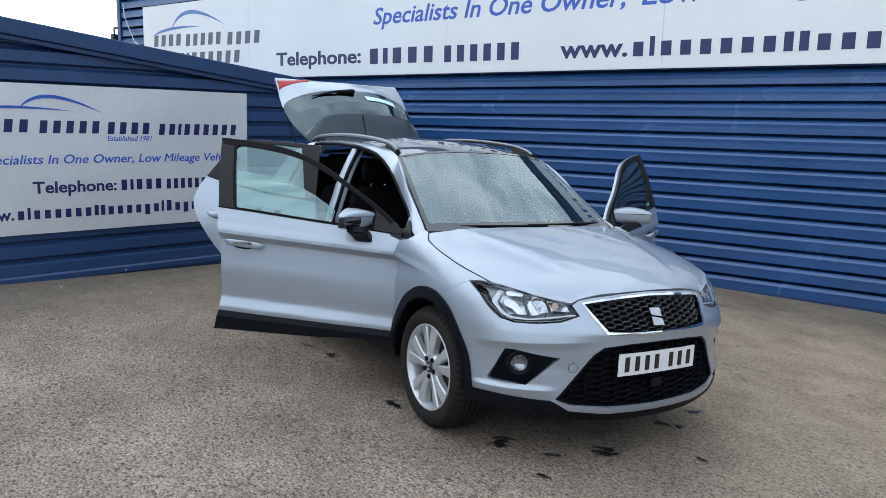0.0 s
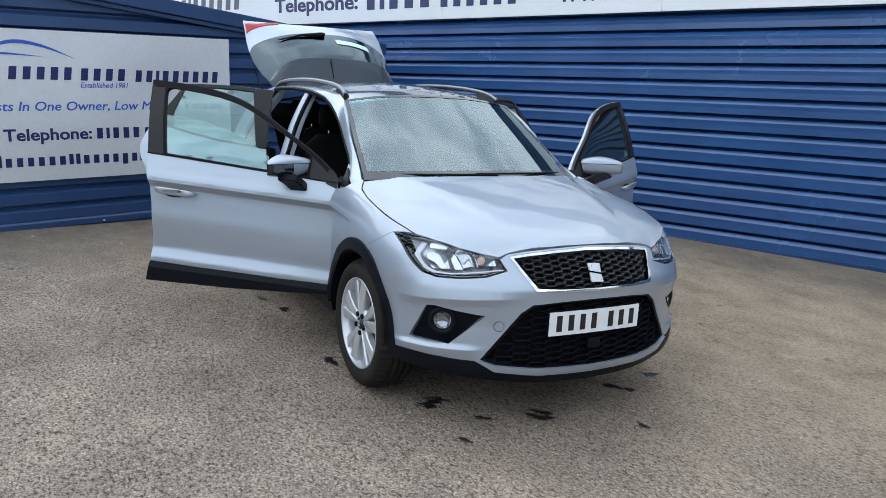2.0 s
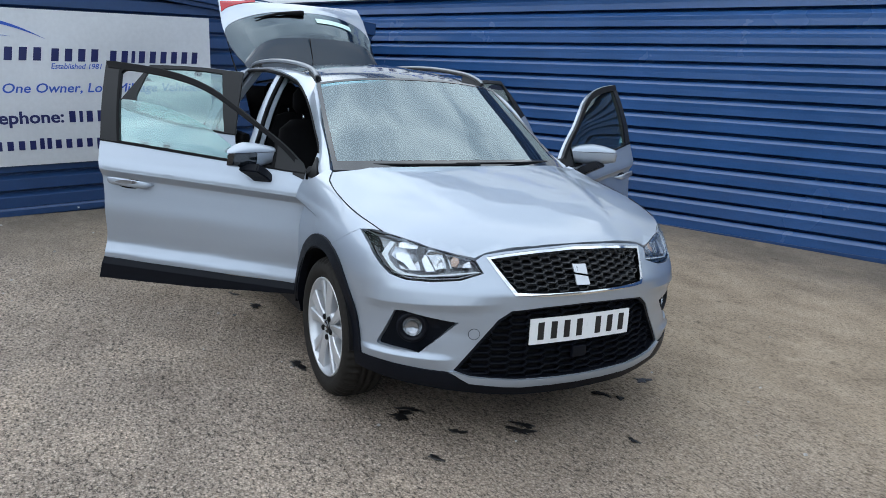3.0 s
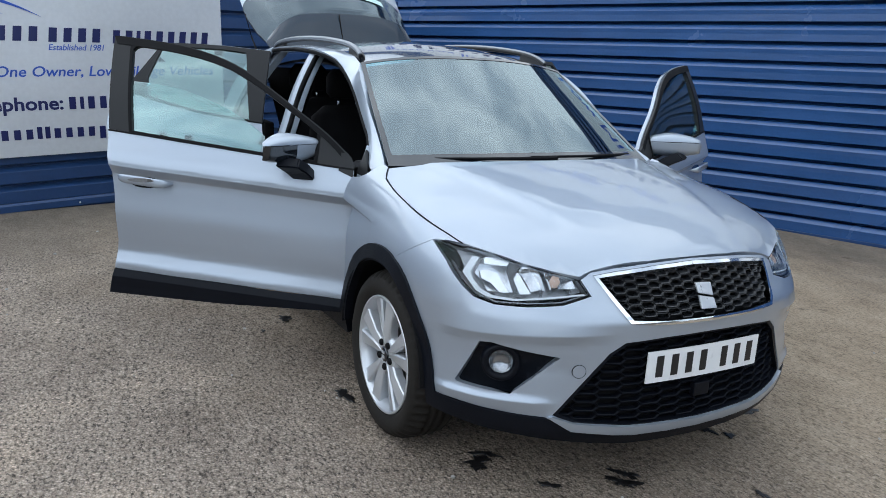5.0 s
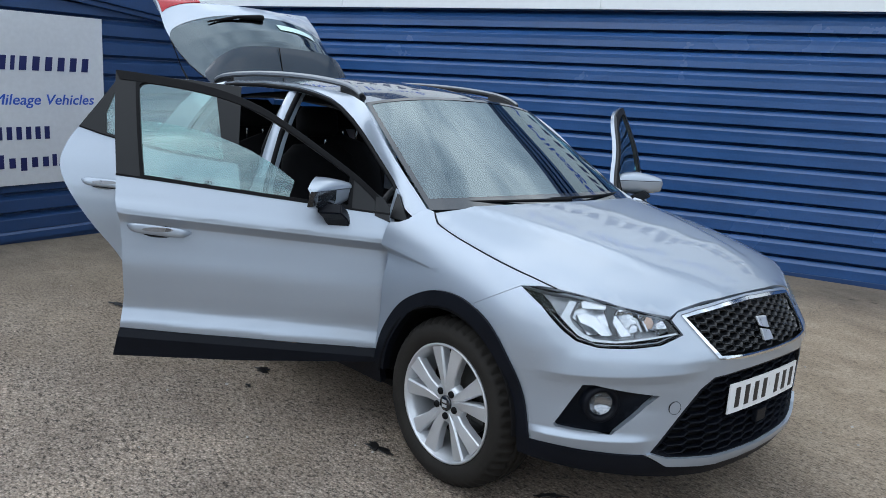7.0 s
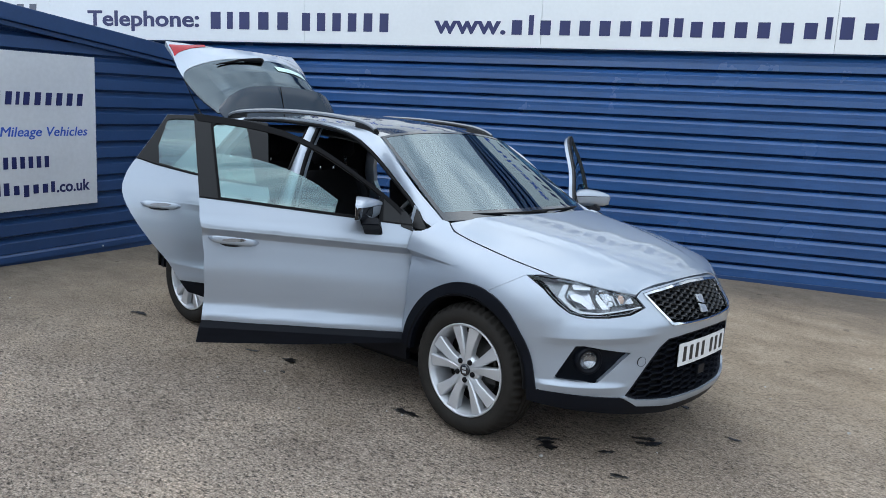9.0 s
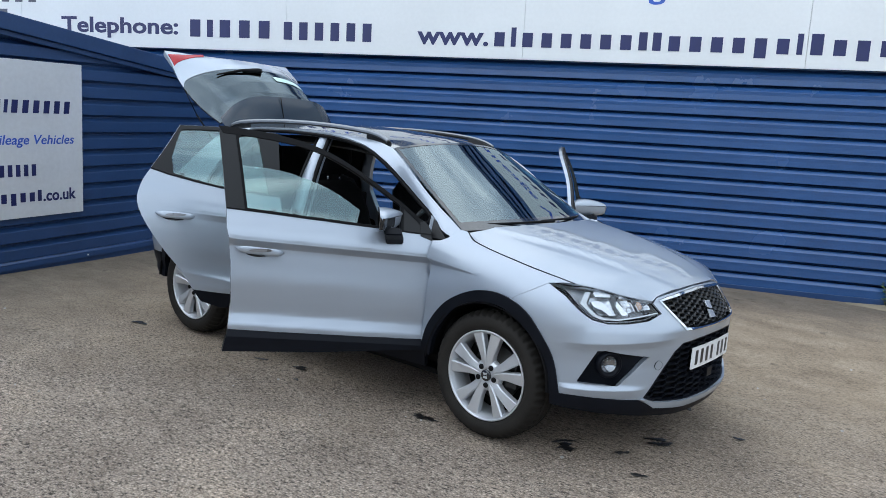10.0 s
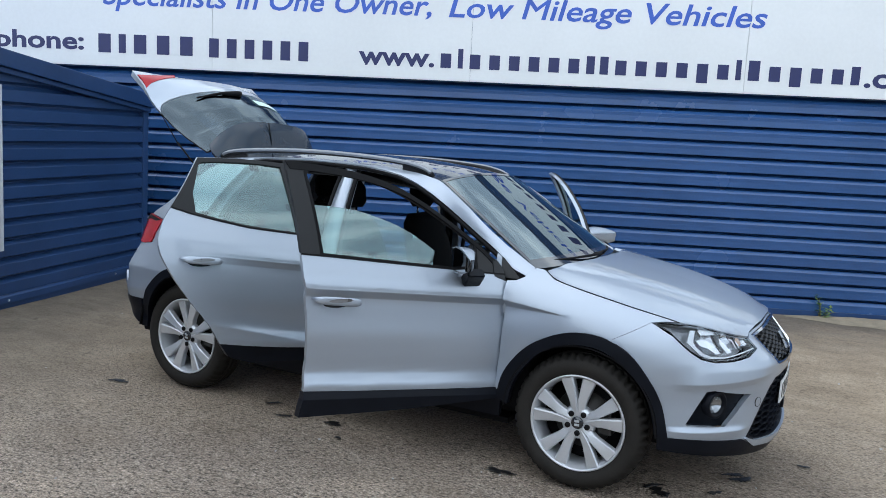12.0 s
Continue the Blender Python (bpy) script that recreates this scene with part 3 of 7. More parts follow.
def low_sign():
    root = new("sign_board")
    tagged(root, "pale grey sign board with navy lettering on the low building", "sign")
    root.matrix_world = LOW_M
    bm = bmesh.new()
    box(bm, -2.42, 0.54, -0.035, -0.012, 0.455, 1.858, 0.003)
    part("panel", bm, SIGN_SILVER, root)
    for z in (0.55, 1.70):
        bm = bmesh.new()
        box(bm, -2.3, 0.45, -0.012, 0.0, z, z + 0.05)
        part("batten", bm, DARK_STEEL, root)

    def put(name, meshes, material, x, z, label=""):
        for bm2 in meshes if isinstance(meshes, list) else [meshes]:
            o = part(name, bm2, material, root, label)
            o.location = (x, -0.0355, z)

    put("name_bar", bars(0, 0.50, 0, 0.118, "mmmm", slant=0.12), NAVY, -2.27, 1.412)
    put("name_bar", bars(0, 0.585, 0, 0.118, "mmmmm", slant=0.12), NAVY, -1.70, 1.406)
    put("name_bar", bars(0, 0.455, 0, 0.116, "mmmm", slant=0.12), NAVY, -1.06, 1.402)
    put("name_bar", bars(0, 0.925, 0, 0.114, "mmnmmmmmm", slant=0.12), NAVY, -0.525, 1.396)
    put("letter", letters("Established 1981", 0.45, 0.05, 0.22, 0.002, 0.006), INK_BLUE, -1.047, 1.334)
    put("letter", bold_letters("Specialists In One Owner, Low Mileage Vehicles", 2.64, 0.085, 0.22, 0.002, 0.010), INK_BLUE, -2.21, 1.118)
    put("letter", letters("Telephone:", 0.795, 0.108, 0, 0.002, 0.024), NAVY, -1.765, 0.842)
    put("number_bar", bars(0, 0.45, 0, 0.105, "mnmmm"), NAVY, -0.935, 0.838)
    put("number_bar", bars(0, 0.47, 0, 0.105, "mmmmmm"), NAVY, -0.447, 0.832)
    put("letter", letters("www.", 0.36, 0.105, 0, 0.002, 0.024), NAVY, -2.30, 0.602)
    put("name_bar", bars(0, 1.99, 0, 0.112, "xlxxxxxxttxxxxgxlmxgxxt"), NAVY, -1.92, 0.598)
    put("letter", letters(".co.uk", 0.37, 0.105, 0, 0.002, 0.024), NAVY, 0.085, 0.594)
    low, high = bow((-2.35, 1.58), (-2.15, 1.68), (-1.36, 1.615), width=(0.0, 0.05, 0.0))
    put("emblem", ribbon(bmesh.new(), low, high), INK_BLUE, 0, 0)
    low, high = bow((-1.84, 1.64), (-1.65, 1.87), (-1.08, 1.60), width=(0.012, 0.06, 0.0))
    put("emblem", ribbon(bmesh.new(), low, high), INK_BLUE, 0, 0)
    return root


low_sign()


# ---- the car: a parked silver hatchback with every door open ----
# The outer skin is one surface P(s, z): s runs round the plan from the middle of the nose along the flank to the middle of the tail.
CAR_Y = 0.028
PLAN = [(0.862, 0.0), (0.858, 0.12), (0.848, 0.23), (0.825, 0.345), (0.770, 0.49), (0.70, 0.62), (0.60, 0.735), (0.50, 0.803), (0.39, 0.849), (0.2, 0.882), (0.0, 0.889),
        (-0.25, 0.886), (-0.5, 0.883), (-0.9, 0.883), (-1.4, 0.886), (-1.9, 0.890), (-2.3, 0.892), (-2.6, 0.885), (-2.86, 0.866), (-3.06, 0.820), (-3.19, 0.72), (-3.26, 0.57),
        (-3.30, 0.37), (-3.322, 0.18), (-3.33, 0.0)]


def curve_through(pts, per=12):
    """A smooth line through points (centripetal-like Catmull-Rom), as many small steps."""
    out = []
    p = [2 * np.array(pts[0]) - np.array(pts[1])] + [np.array(q, float) for q in pts] + [2 * np.array(pts[-1]) - np.array(pts[-2])]
    for i in range(1, len(p) - 2):
        for k in range(per):
            t = k / per
            a, b, c, d = p[i - 1], p[i], p[i + 1], p[i + 2]
            out.append(0.5 * ((2 * b) + (c - a) * t + (2 * a - 5 * b + 4 * c - d) * t * t + (3 * b - a - 3 * c + d) * t ** 3))
    out.append(p[-2])
    return np.array(out)


PLAN_XY = curve_through(PLAN)
PLAN_S = np.concatenate([[0], np.cumsum(np.hypot(*np.diff(PLAN_XY, axis=0).T))])
_tan = np.gradient(PLAN_XY, axis=0)
_tan /= np.hypot(_tan[:, 0], _tan[:, 1])[:, None]
PLAN_N = np.stack([-_tan[:, 1], _tan[:, 0]], 1) * -1.0      # outward

LEVELS = [0.16, 0.22, 0.29, 0.36, 0.43, 0.46, 0.50, 0.58, 0.66, 0.74, 0.79, 0.81, 0.836, 0.858, 0.872, 0.94, 1.0, 1.04, 1.1, 1.2, 1.35, 1.45, 1.55]
INSET = {
    "nose":   [0.07, 0.035, 0.005, 0.0, 0.0, 0.0, 0.0, 0.0, 0.0, 0.05, 0.09, 0.108, 0.135, 0.16, 0.175, 0.26, 0.3, 0.34, 0.38, 0.4, 0.4, 0.4, 0.4],
    "corner": [0.06, 0.03, 0.005, 0.0, 0.004, 0.006, 0.01, 0.004, 0.008, 0.045, 0.075, 0.088, 0.105, 0.12, 0.128, 0.19, 0.26, 0.3, 0.34, 0.36, 0.4, 0.4, 0.4],
    "lamp":   [0.05, 0.03, 0.006, 0.002, 0.004, 0.005, 0.006, 0.003, 0.002, 0.014, 0.028, 0.037, 0.052, 0.067, 0.08, 0.135, 0.19, 0.23, 0.28, 0.3, 0.3, 0.3, 0.3],
    "arch":   [0.05, 0.03, 0.01, 0.008, 0.006, 0.006, 0.006, 0.004, 0.004, 0.009, 0.015, 0.02, 0.028, 0.036, 0.042, 0.08, 0.124, 0.163, 0.2, 0.24, 0.3, 0.3, 0.3],
    "cowl":   [0.06, 0.04, 0.022, 0.016, 0.014, 0.015, 0.018, 0.016, 0.018, 0.025, 0.031, 0.034, 0.037, 0.033, 0.0275, 0.058, 0.118, 0.163, 0.19, 0.21, 0.26, 0.31, 0.36],
    "hinge":  [0.07, 0.05, 0.035, 0.024, 0.022, 0.028, 0.036, 0.032, 0.034, 0.042, 0.047, 0.049, 0.0505, 0.034, 0.0195, 0.039, 0.068, 0.088, 0.11, 0.15, 0.23, 0.29, 0.35],
    "scuttle": [0.07, 0.05, 0.035, 0.024, 0.022, 0.028, 0.036, 0.032, 0.034, 0.042, 0.047, 0.049, 0.0505, 0.034, 0.0215, 0.050, 0.104, 0.134, 0.158, 0.18, 0.23, 0.29, 0.35],
    "door":   [0.07, 0.05, 0.035, 0.024, 0.02, 0.03, 0.042, 0.037, 0.034, 0.042, 0.047, 0.049, 0.0505, 0.034, 0.0195, 0.04, 0.06, 0.073, 0.088, 0.115, 0.19, 0.25, 0.31],
    "rear":   [0.07, 0.05, 0.035, 0.024, 0.02, 0.03, 0.04, 0.034, 0.026, 0.031, 0.035, 0.037, 0.0385, 0.029, 0.0215, 0.042, 0.062, 0.074, 0.094, 0.136, 0.21, 0.27, 0.33],
    "hip":    [0.05, 0.03, 0.01, 0.006, 0.004, 0.004, 0.004, 0, 0, 0.004, 0.01, 0.013, 0.019, 0.025, 0.029, 0.05, 0.074, 0.09, 0.112, 0.155, 0.24, 0.3, 0.36],
    "tail":   [0.06, 0.03, 0.01, 0, 0, 0, 0, 0, 0.025, 0.055, 0.073, 0.08, 0.09, 0.098, 0.102, 0.118, 0.142, 0.162, 0.19, 0.25, 0.35, 0.4, 0.46],
}
STATIONS = [(0.0, "nose"), (0.35, "nose"), (0.62, "corner"), (1.02, "lamp"), (1.42, "arch"), (1.69, "cowl"), (1.80, "scuttle"), (1.89, "hinge"), (2.35, "door"), (3.2, "rear"), (3.8, "hip"), (4.15, "hip"), (4.7, "tail"), (9.0, "tail")]


def eased(levels, values, step=0.002, z0=0.10, z1=1.65, soft=0.003):
    """A smooth table through the levels: shape-keeping cubic, then a slight softening."""
    x, y = np.array(levels), np.array(values)
    h, d = np.diff(x), np.diff(y) / np.diff(x)
    m = np.zeros(len(x))
    m[0], m[-1] = d[0], d[-1]
    for k in range(1, len(x) - 1):
        if d[k - 1] * d[k] > 0:
            w1, w2 = 2 * h[k] + h[k - 1], h[k] + 2 * h[k - 1]
            m[k] = (w1 + w2) / (w1 / d[k - 1] + w2 / d[k])
    zz = np.arange(z0, z1, step)
    k = np.clip(np.searchsorted(x, zz) - 1, 0, len(x) - 2)
    t = np.clip((zz - x[k]) / h[k], 0, 1)
    v = (1 + 2 * t) * (1 - t) ** 2 * y[k] + t * (1 - t) ** 2 * h[k] * m[k] + t * t * (3 - 2 * t) * y[k + 1] + t * t * (t - 1) * h[k] * m[k + 1]
    g = np.exp(-0.5 * (np.arange(-12, 13) * step / soft) ** 2)
    v = np.convolve(np.pad(v, 12, mode="edge"), g / g.sum(), mode="valid")
    # the shoulder crease stays sharp
    near = np.clip((0.036 - np.abs(zz - 0.854)) / 0.010, 0, 1)
    g = np.exp(-0.5 * (np.arange(-12, 13) * step / 0.0018) ** 2)
    w = np.convolve(np.pad(np.interp(zz, x, y), 12, mode="edge"), g / g.sum(), mode="valid")
    return v * (1 - near) + w * near


_grid = np.arange(0, PLAN_S[-1] + 0.004, 0.004)


def _fine(v):
    w = np.interp(_grid, PLAN_S, v)
    g = np.exp(-0.5 * (np.arange(-10, 11) / 4.0) ** 2)
    return np.convolve(np.pad(w, 10, mode="reflect", reflect_type="odd"), g / g.sum(), mode="valid")


_px, _py = _fine(PLAN_XY[:, 0]), _fine(PLAN_XY[:, 1])
_nx, _ny = _fine(PLAN_N[:, 0]), _fine(PLAN_N[:, 1])
_nl = np.hypot(_nx, _ny)
_px, _py, _nx, _ny = _px.tolist(), _py.tolist(), (_nx / _nl).tolist(), (_ny / _nl).tolist()
_last = len(_px) - 2


def _blend_stations():
    """Inset over arc length and height: a shape-keeping cubic from station to station, then slightly softened."""
    st = np.array([a for a, _ in STATIONS])
    tb = np.array([eased(LEVELS, INSET[n]) for _, n in STATIONS])
    h = np.diff(st)[:, None]
    d = np.diff(tb, axis=0) / h
    m = np.zeros_like(tb)
    for k in range(1, len(st) - 1):
        w1, w2 = 2 * h[k] + h[k - 1], h[k] + 2 * h[k - 1]
        ok = d[k - 1] * d[k] > 1e-12
        m[k] = np.where(ok, (w1 + w2) / (w1 / np.where(ok, d[k - 1], 1) + w2 / np.where(ok, d[k], 1)), 0)
    out = np.zeros((len(_grid), tb.shape[1]))
    for i, s in enumerate(_grid):
        k = min(len(st) - 2, max(0, int(np.searchsorted(st, s)) - 1))
        u = (s - st[k]) / h[k]
        out[i] = (1 + 2 * u) * (1 - u) ** 2 * tb[k] + u * (1 - u) ** 2 * h[k] * m[k] + u * u * (3 - 2 * u) * tb[k + 1] + u * u * (u - 1) * h[k] * m[k + 1]
    g = np.exp(-0.5 * (np.arange(-14, 15) / 5.0) ** 2)
    g /= g.sum()
    pad = np.pad(out, ((14, 14), (0, 0)), mode="edge")
    return sum(g[k] * pad[k:k + len(out)] for k in range(29))


def rise(x):
    """The creases climb towards the tail, door by door."""
    if x > -1.57:
        return 0.074 * max(0.0, -x - 0.45)
    return min(0.14, 0.022 + 0.114 * (-x - 1.6))


def skin(s, z, off=0.0):
    """Point (x, Y, z) of the skin, Y out from the middle; off: metres outwards."""
    q = s / 0.004
    i = min(_last, max(0, int(q)))
    f = q - i
    px, py = _px[i] + (_px[i + 1] - _px[i]) * f, _py[i] + (_py[i + 1] - _py[i]) * f
    nx, ny = _nx[i] + (_nx[i + 1] - _nx[i]) * f, _ny[i] + (_ny[i + 1] - _ny[i]) * f
    k = min(1.0, max(0.0, (z - 0.34) / 0.08))
    zz = z - rise(px) * k * k * (3 - 2 * k)
    r = (zz - 0.10) / 0.002
    n = min(772, max(0, int(r)))
    r -= n
    a, b = _inset[i], _inset[i + 1]
    d = (1 - f) * (a[n] + (a[n + 1] - a[n]) * r) + f * (b[n] + (b[n + 1] - b[n]) * r) - off
    return np.array((px - d * nx, py - d * ny, z))


def wedge(s):
    """The shoulder crease ahead of the door narrows to a point: its upper edge, its height and its depth."""
    u = min(1.0, max(0.0, (s - 1.555) / 0.32))
    return 0.872 - 0.034 * (1 - u), 0.035 * u + 0.001, 0.048 * u


def recess(s, z):
    top, high, deep = wedge(s)
    if z >= top or deep <= 0:
        return 0.0
    if z > top - high:
        return deep * (top - z) / high
    return deep * math.exp(-((top - high - z) / 0.10) ** 1.5)


def _wing_surface(table):
    """The front wing as one flowing surface between lamp, bonnet, door and arch, with the crease cut into it."""
    edge = ([0.985, 1.155, 1.325, 1.52, 1.632, 1.697, 1.79, 1.90], [0.884, 0.917, 0.948, 0.983, 1.008, 1.036, 1.01, 0.985])

    def terms(a, b):
        u, v = (a - 1.45) / 0.45, (b - 0.68) / 0.34
        return [u ** i * v ** j for i in range(4) for j in range(5) if i + j <= 5]

    A, y = [], []
    for a in np.arange(1.0, 1.902, 0.02):
        i = int(round(a / 0.004))
        top = float(np.interp(a, *edge))
        for b in np.arange(0.36, top + 0.001, 0.02):
            w = 1.0 + 4.0 * (a > 1.86) + 2.0 * (b > top - 0.03) + 1.0 * (a < 1.06)
            A.append([w * t for t in terms(a, b)])
            y.append(w * (table[i][int(round((b - 0.10) / 0.002))] - recess(a, b)))
    c = np.linalg.lstsq(np.array(A), np.array(y), rcond=None)[0]
    for i in range(int(1.0 / 0.004), int(1.8765 / 0.004) + 1):
        a = i * 0.004
        w = min(1.0, (a - 1.0) / 0.16)
        w = w * w * (3 - 2 * w)
        for n in range(int(0.20 / 0.002), int(0.95 / 0.002)):
            b = 0.10 + 0.002 * n
            k = w * min(1.0, max(0.0, (b - 0.30) / 0.08)) * min(1.0, max(0.0, (1.05 - b) / 0.03))
            if k > 0:
                table[i][n] = (1 - k) * table[i][n] + k * (float(np.dot(c, terms(a, b))) + recess(a, b))
    return table


_inset = _wing_surface(_blend_stations().tolist())

from mathutils.geometry import delaunay_2d_cdt


def paint_material():
    """Silver metallic lacquer: fine flake under a clear coat."""
    m = mat("silver_paint", (0.385, 0.435, 0.505), 0.46, 0.66, 0.03, 1.2, 300, coat=1.0)
    n, l = m.node_tree.nodes, m.node_tree.links
    b = n["Principled BSDF"]
    b.inputs["Coat IOR"].default_value = 1.46
    tc = n.new("ShaderNodeTexCoord")
    fl = n.new("ShaderNodeTexVoronoi")
    fl.inputs["Scale"].default_value = 1500
    l.new(tc.outputs["Object"], fl.inputs["Vector"])
    bp = n.new("ShaderNodeBump")
    bp.inputs["Strength"].default_value = 0.06
    bp.inputs["Distance"].default_value = 0.0004
    l.new(fl.outputs["Distance"], bp.inputs["Height"])
    l.new(bp.outputs[0], b.inputs["Normal"])
    return m


PAINT = paint_material()
TRIM = mat("black_trim", (0.0042, 0.0054, 0.0090), 0.44, 0, 0.2, 8, 150, 0.0004, 600, spec=0.14)
FRAME_BLACK = mat("matt_black_frame", (0.012, 0.0125, 0.014), 0.42, 0, 0.1, 8, 150, spec=0.3)
GLOSS_BLACK = mat("gloss_black_paint", (0.006, 0.009, 0.014), 0.12, 0, 0.1, 2, 100, coat=1.0)
SPOILER_BLACK = mat("blue_black_paint", (0.012, 0.026, 0.046), 0.26, 0, 0.1, 2, 100, coat=0.3)
MINT_PAPER = mat("pale_green_strip", (0.58, 0.80, 0.75), 0.4, 0, 0.05)
RUBBER = mat("tyre_rubber", (0.022, 0.020, 0.018), 0.75, 0, 0.25, 9, 120, 0.0008, 300, spec=0.16)
GRILLE_BLACK = mat("satin_black_grille", (0.009, 0.010, 0.012), 0.30, 0, 0.1, 8, 150)
SEAL = mat("rubber_seal", (0.006, 0.006, 0.007), 0.6, spec=0.12)
CHROME = mat("chrome", (0.78, 0.80, 0.82), 0.09, 1.0, 0.03, 5, 50)
ALLOY = mat("silver_alloy", (0.60, 0.62, 0.65), 0.32, 0.5, 0.05, 8, 200, coat=0.5)
STEEL = mat("brake_steel", (0.06, 0.058, 0.056), 0.45, 0.8, 0.25, 12, 90)
CABIN = mat("dark_cabin_cloth", (0.007, 0.007, 0.008), 0.95, 0, 0.25, 12, 300, 0.0008, 500, spec=0.1)
CABIN_GREY = mat("grey_cabin_plastic", (0.024, 0.024, 0.027), 0.6, 0, 0.2, 10, 200, 0.0003, 700)
HEADLINER = mat("dark_headlining", (0.03, 0.03, 0.03), 0.9)
RAIL = mat("grey_anodised_rail", (0.25, 0.265, 0.29), 0.38, 0.6, 0.08)
REFLECTOR = mat("lamp_reflector", (0.58, 0.595, 0.62), 0.16, 0.85, 0.1, 25, 60, 0.0003, 40)
LAMP_DARK = mat("lamp_housing", (0.24, 0.245, 0.26), 0.30, 0.6, 0.2, 20)
FOG_CUP = mat("fog_lamp_reflector", (0.34, 0.35, 0.37), 0.14, 0.9, 0.3, 30, 80, 0.002, 60)
LAMP_PALE = mat("lamp_chrome_facet", (0.74, 0.76, 0.79), 0.24, 0.55, 0.1, 25, 60)
LAMP_POST = mat("lamp_divider_grey", (0.085, 0.088, 0.095), 0.35, 0.3, 0.1, 20)
AMBER = mat("amber_bulb", (0.52, 0.37, 0.29), 0.2)
LED_WHITE = mat("white_light_guide", (0.62, 0.65, 0.68), 0.2, coat=0.5)
RED_LENS = mat("red_lamp_lens", (0.38, 0.006, 0.014), 0.16, 0, 0.2, 20, 60, spec=0.35)
PLATE_WHITE = mat("white_number_plate", (0.78, 0.79, 0.80), 0.3, 0, 0.03)
PLATE_INK = mat("plate_black", (0.012, 0.012, 0.014), 0.4)
MIRROR_GLASS = mat("mirror_glass", (0.50, 0.52, 0.54), 0.03, 1.0, 0.02)
CLEAR = glass("clear_lamp_cover", (0.95, 0.96, 0.97), 0.0, 0.01, ior=1.12, most=0.3)
WINDOW = glass("green_tinted_window", (0.56, 0.70, 0.67), 0.0, 0.10, (0.84, 0.98, 1.0), film=0.02)
SCREEN = glass("windscreen_glass", (0.58, 0.70, 0.69), 0.0, 0.17, (0.80, 0.95, 1.0))
REAR_GLASS = glass("dark_rear_glass", (0.20, 0.25, 0.28), 0.10, 0.12, (0.58, 0.70, 0.78))


def inside(p, poly):
    """Whether a point lies in a polygon."""
    c = False
    j = len(poly) - 1
    for i in range(len(poly)):
        if (poly[i][1] > p[1]) != (poly[j][1] > p[1]) and p[0] < (poly[j][0] - poly[i][0]) * (p[1] - poly[i][1]) / (poly[j][1] - poly[i][1]) + poly[i][0]:
            c = not c
        j = i
    return c


def dense(poly, step):
    out = []
    for a, b in zip(poly, poly[1:] + poly[:1]):
        n = max(1, int(math.ceil(math.hypot(b[0] - a[0], b[1] - a[1]) / step)))
        out += [(a[0] + (b[0] - a[0]) * k / n, a[1] + (b[1] - a[1]) * k / n) for k in range(n)]
    return out


def smooth_line(pts, per=6):
    """An open smooth line through points."""
    return [tuple(map(float, p)) for p in curve_through(pts, per)]


def mesh2d(outer, holes=(), step=(0.05, 0.03), rows=None, edge=0.03, squeeze=1.0):
    """Triangles filling a flat outline with holes: 2D points, triangles, rim loops as index pairs."""
    loops = [dense(list(outer), edge)] + [dense(list(h), edge) for h in holes]
    pts, edges = [], []
    for lp in loops:
        i0 = len(pts)
        pts += lp
        edges += [(i0 + k, i0 + (k + 1) % len(lp)) for k in range(len(lp))]
    us = [p[0] for p in outer]
    vs = [p[1] for p in outer]
    seen = set((round(p[0] / 0.01), round(p[1] / 0.0012)) for p in pts)

    def put(u, v):
        if not inside((u, v), outer) or any(inside((u, v), h) for h in holes):
            return
        for du in (-1, 0, 1):
            for dv in (-1, 0, 1):
                if (round(u / 0.01) + du, round(v / 0.0012) + dv) in seen:
                    return
        seen.add((round(u / 0.01), round(v / 0.0012)))
        inner.append((u, v))

    inner = []
    nu = int((max(us) - min(us)) / step[0]) + 1
    nv = int((max(vs) - min(vs)) / step[1]) + 1
    for i in range(nu + 1):
        u = min(us) + i * step[0]
        for v in (rows(u) if rows else []):
            put(u, v)
        for j in range(nv + 1):
            put(u, min(vs) + j * step[1])
    r = delaunay_2d_cdt([Vector((p[0] * squeeze, p[1])) for p in pts + inner], edges, [], 0, 1e-5)
    vo, fo = [Vector((v.x / squeeze, v.y)) for v in r[0]], r[2]
    tris = []
    for f in fo:
        c = (sum(vo[i].x for i in f) / len(f), sum(vo[i].y for i in f) / len(f))
        if inside(c, outer) and not any(inside(c, h) for h in holes):
            tris.append(tuple(f))
    return [(v.x, v.y) for v in vo], tris


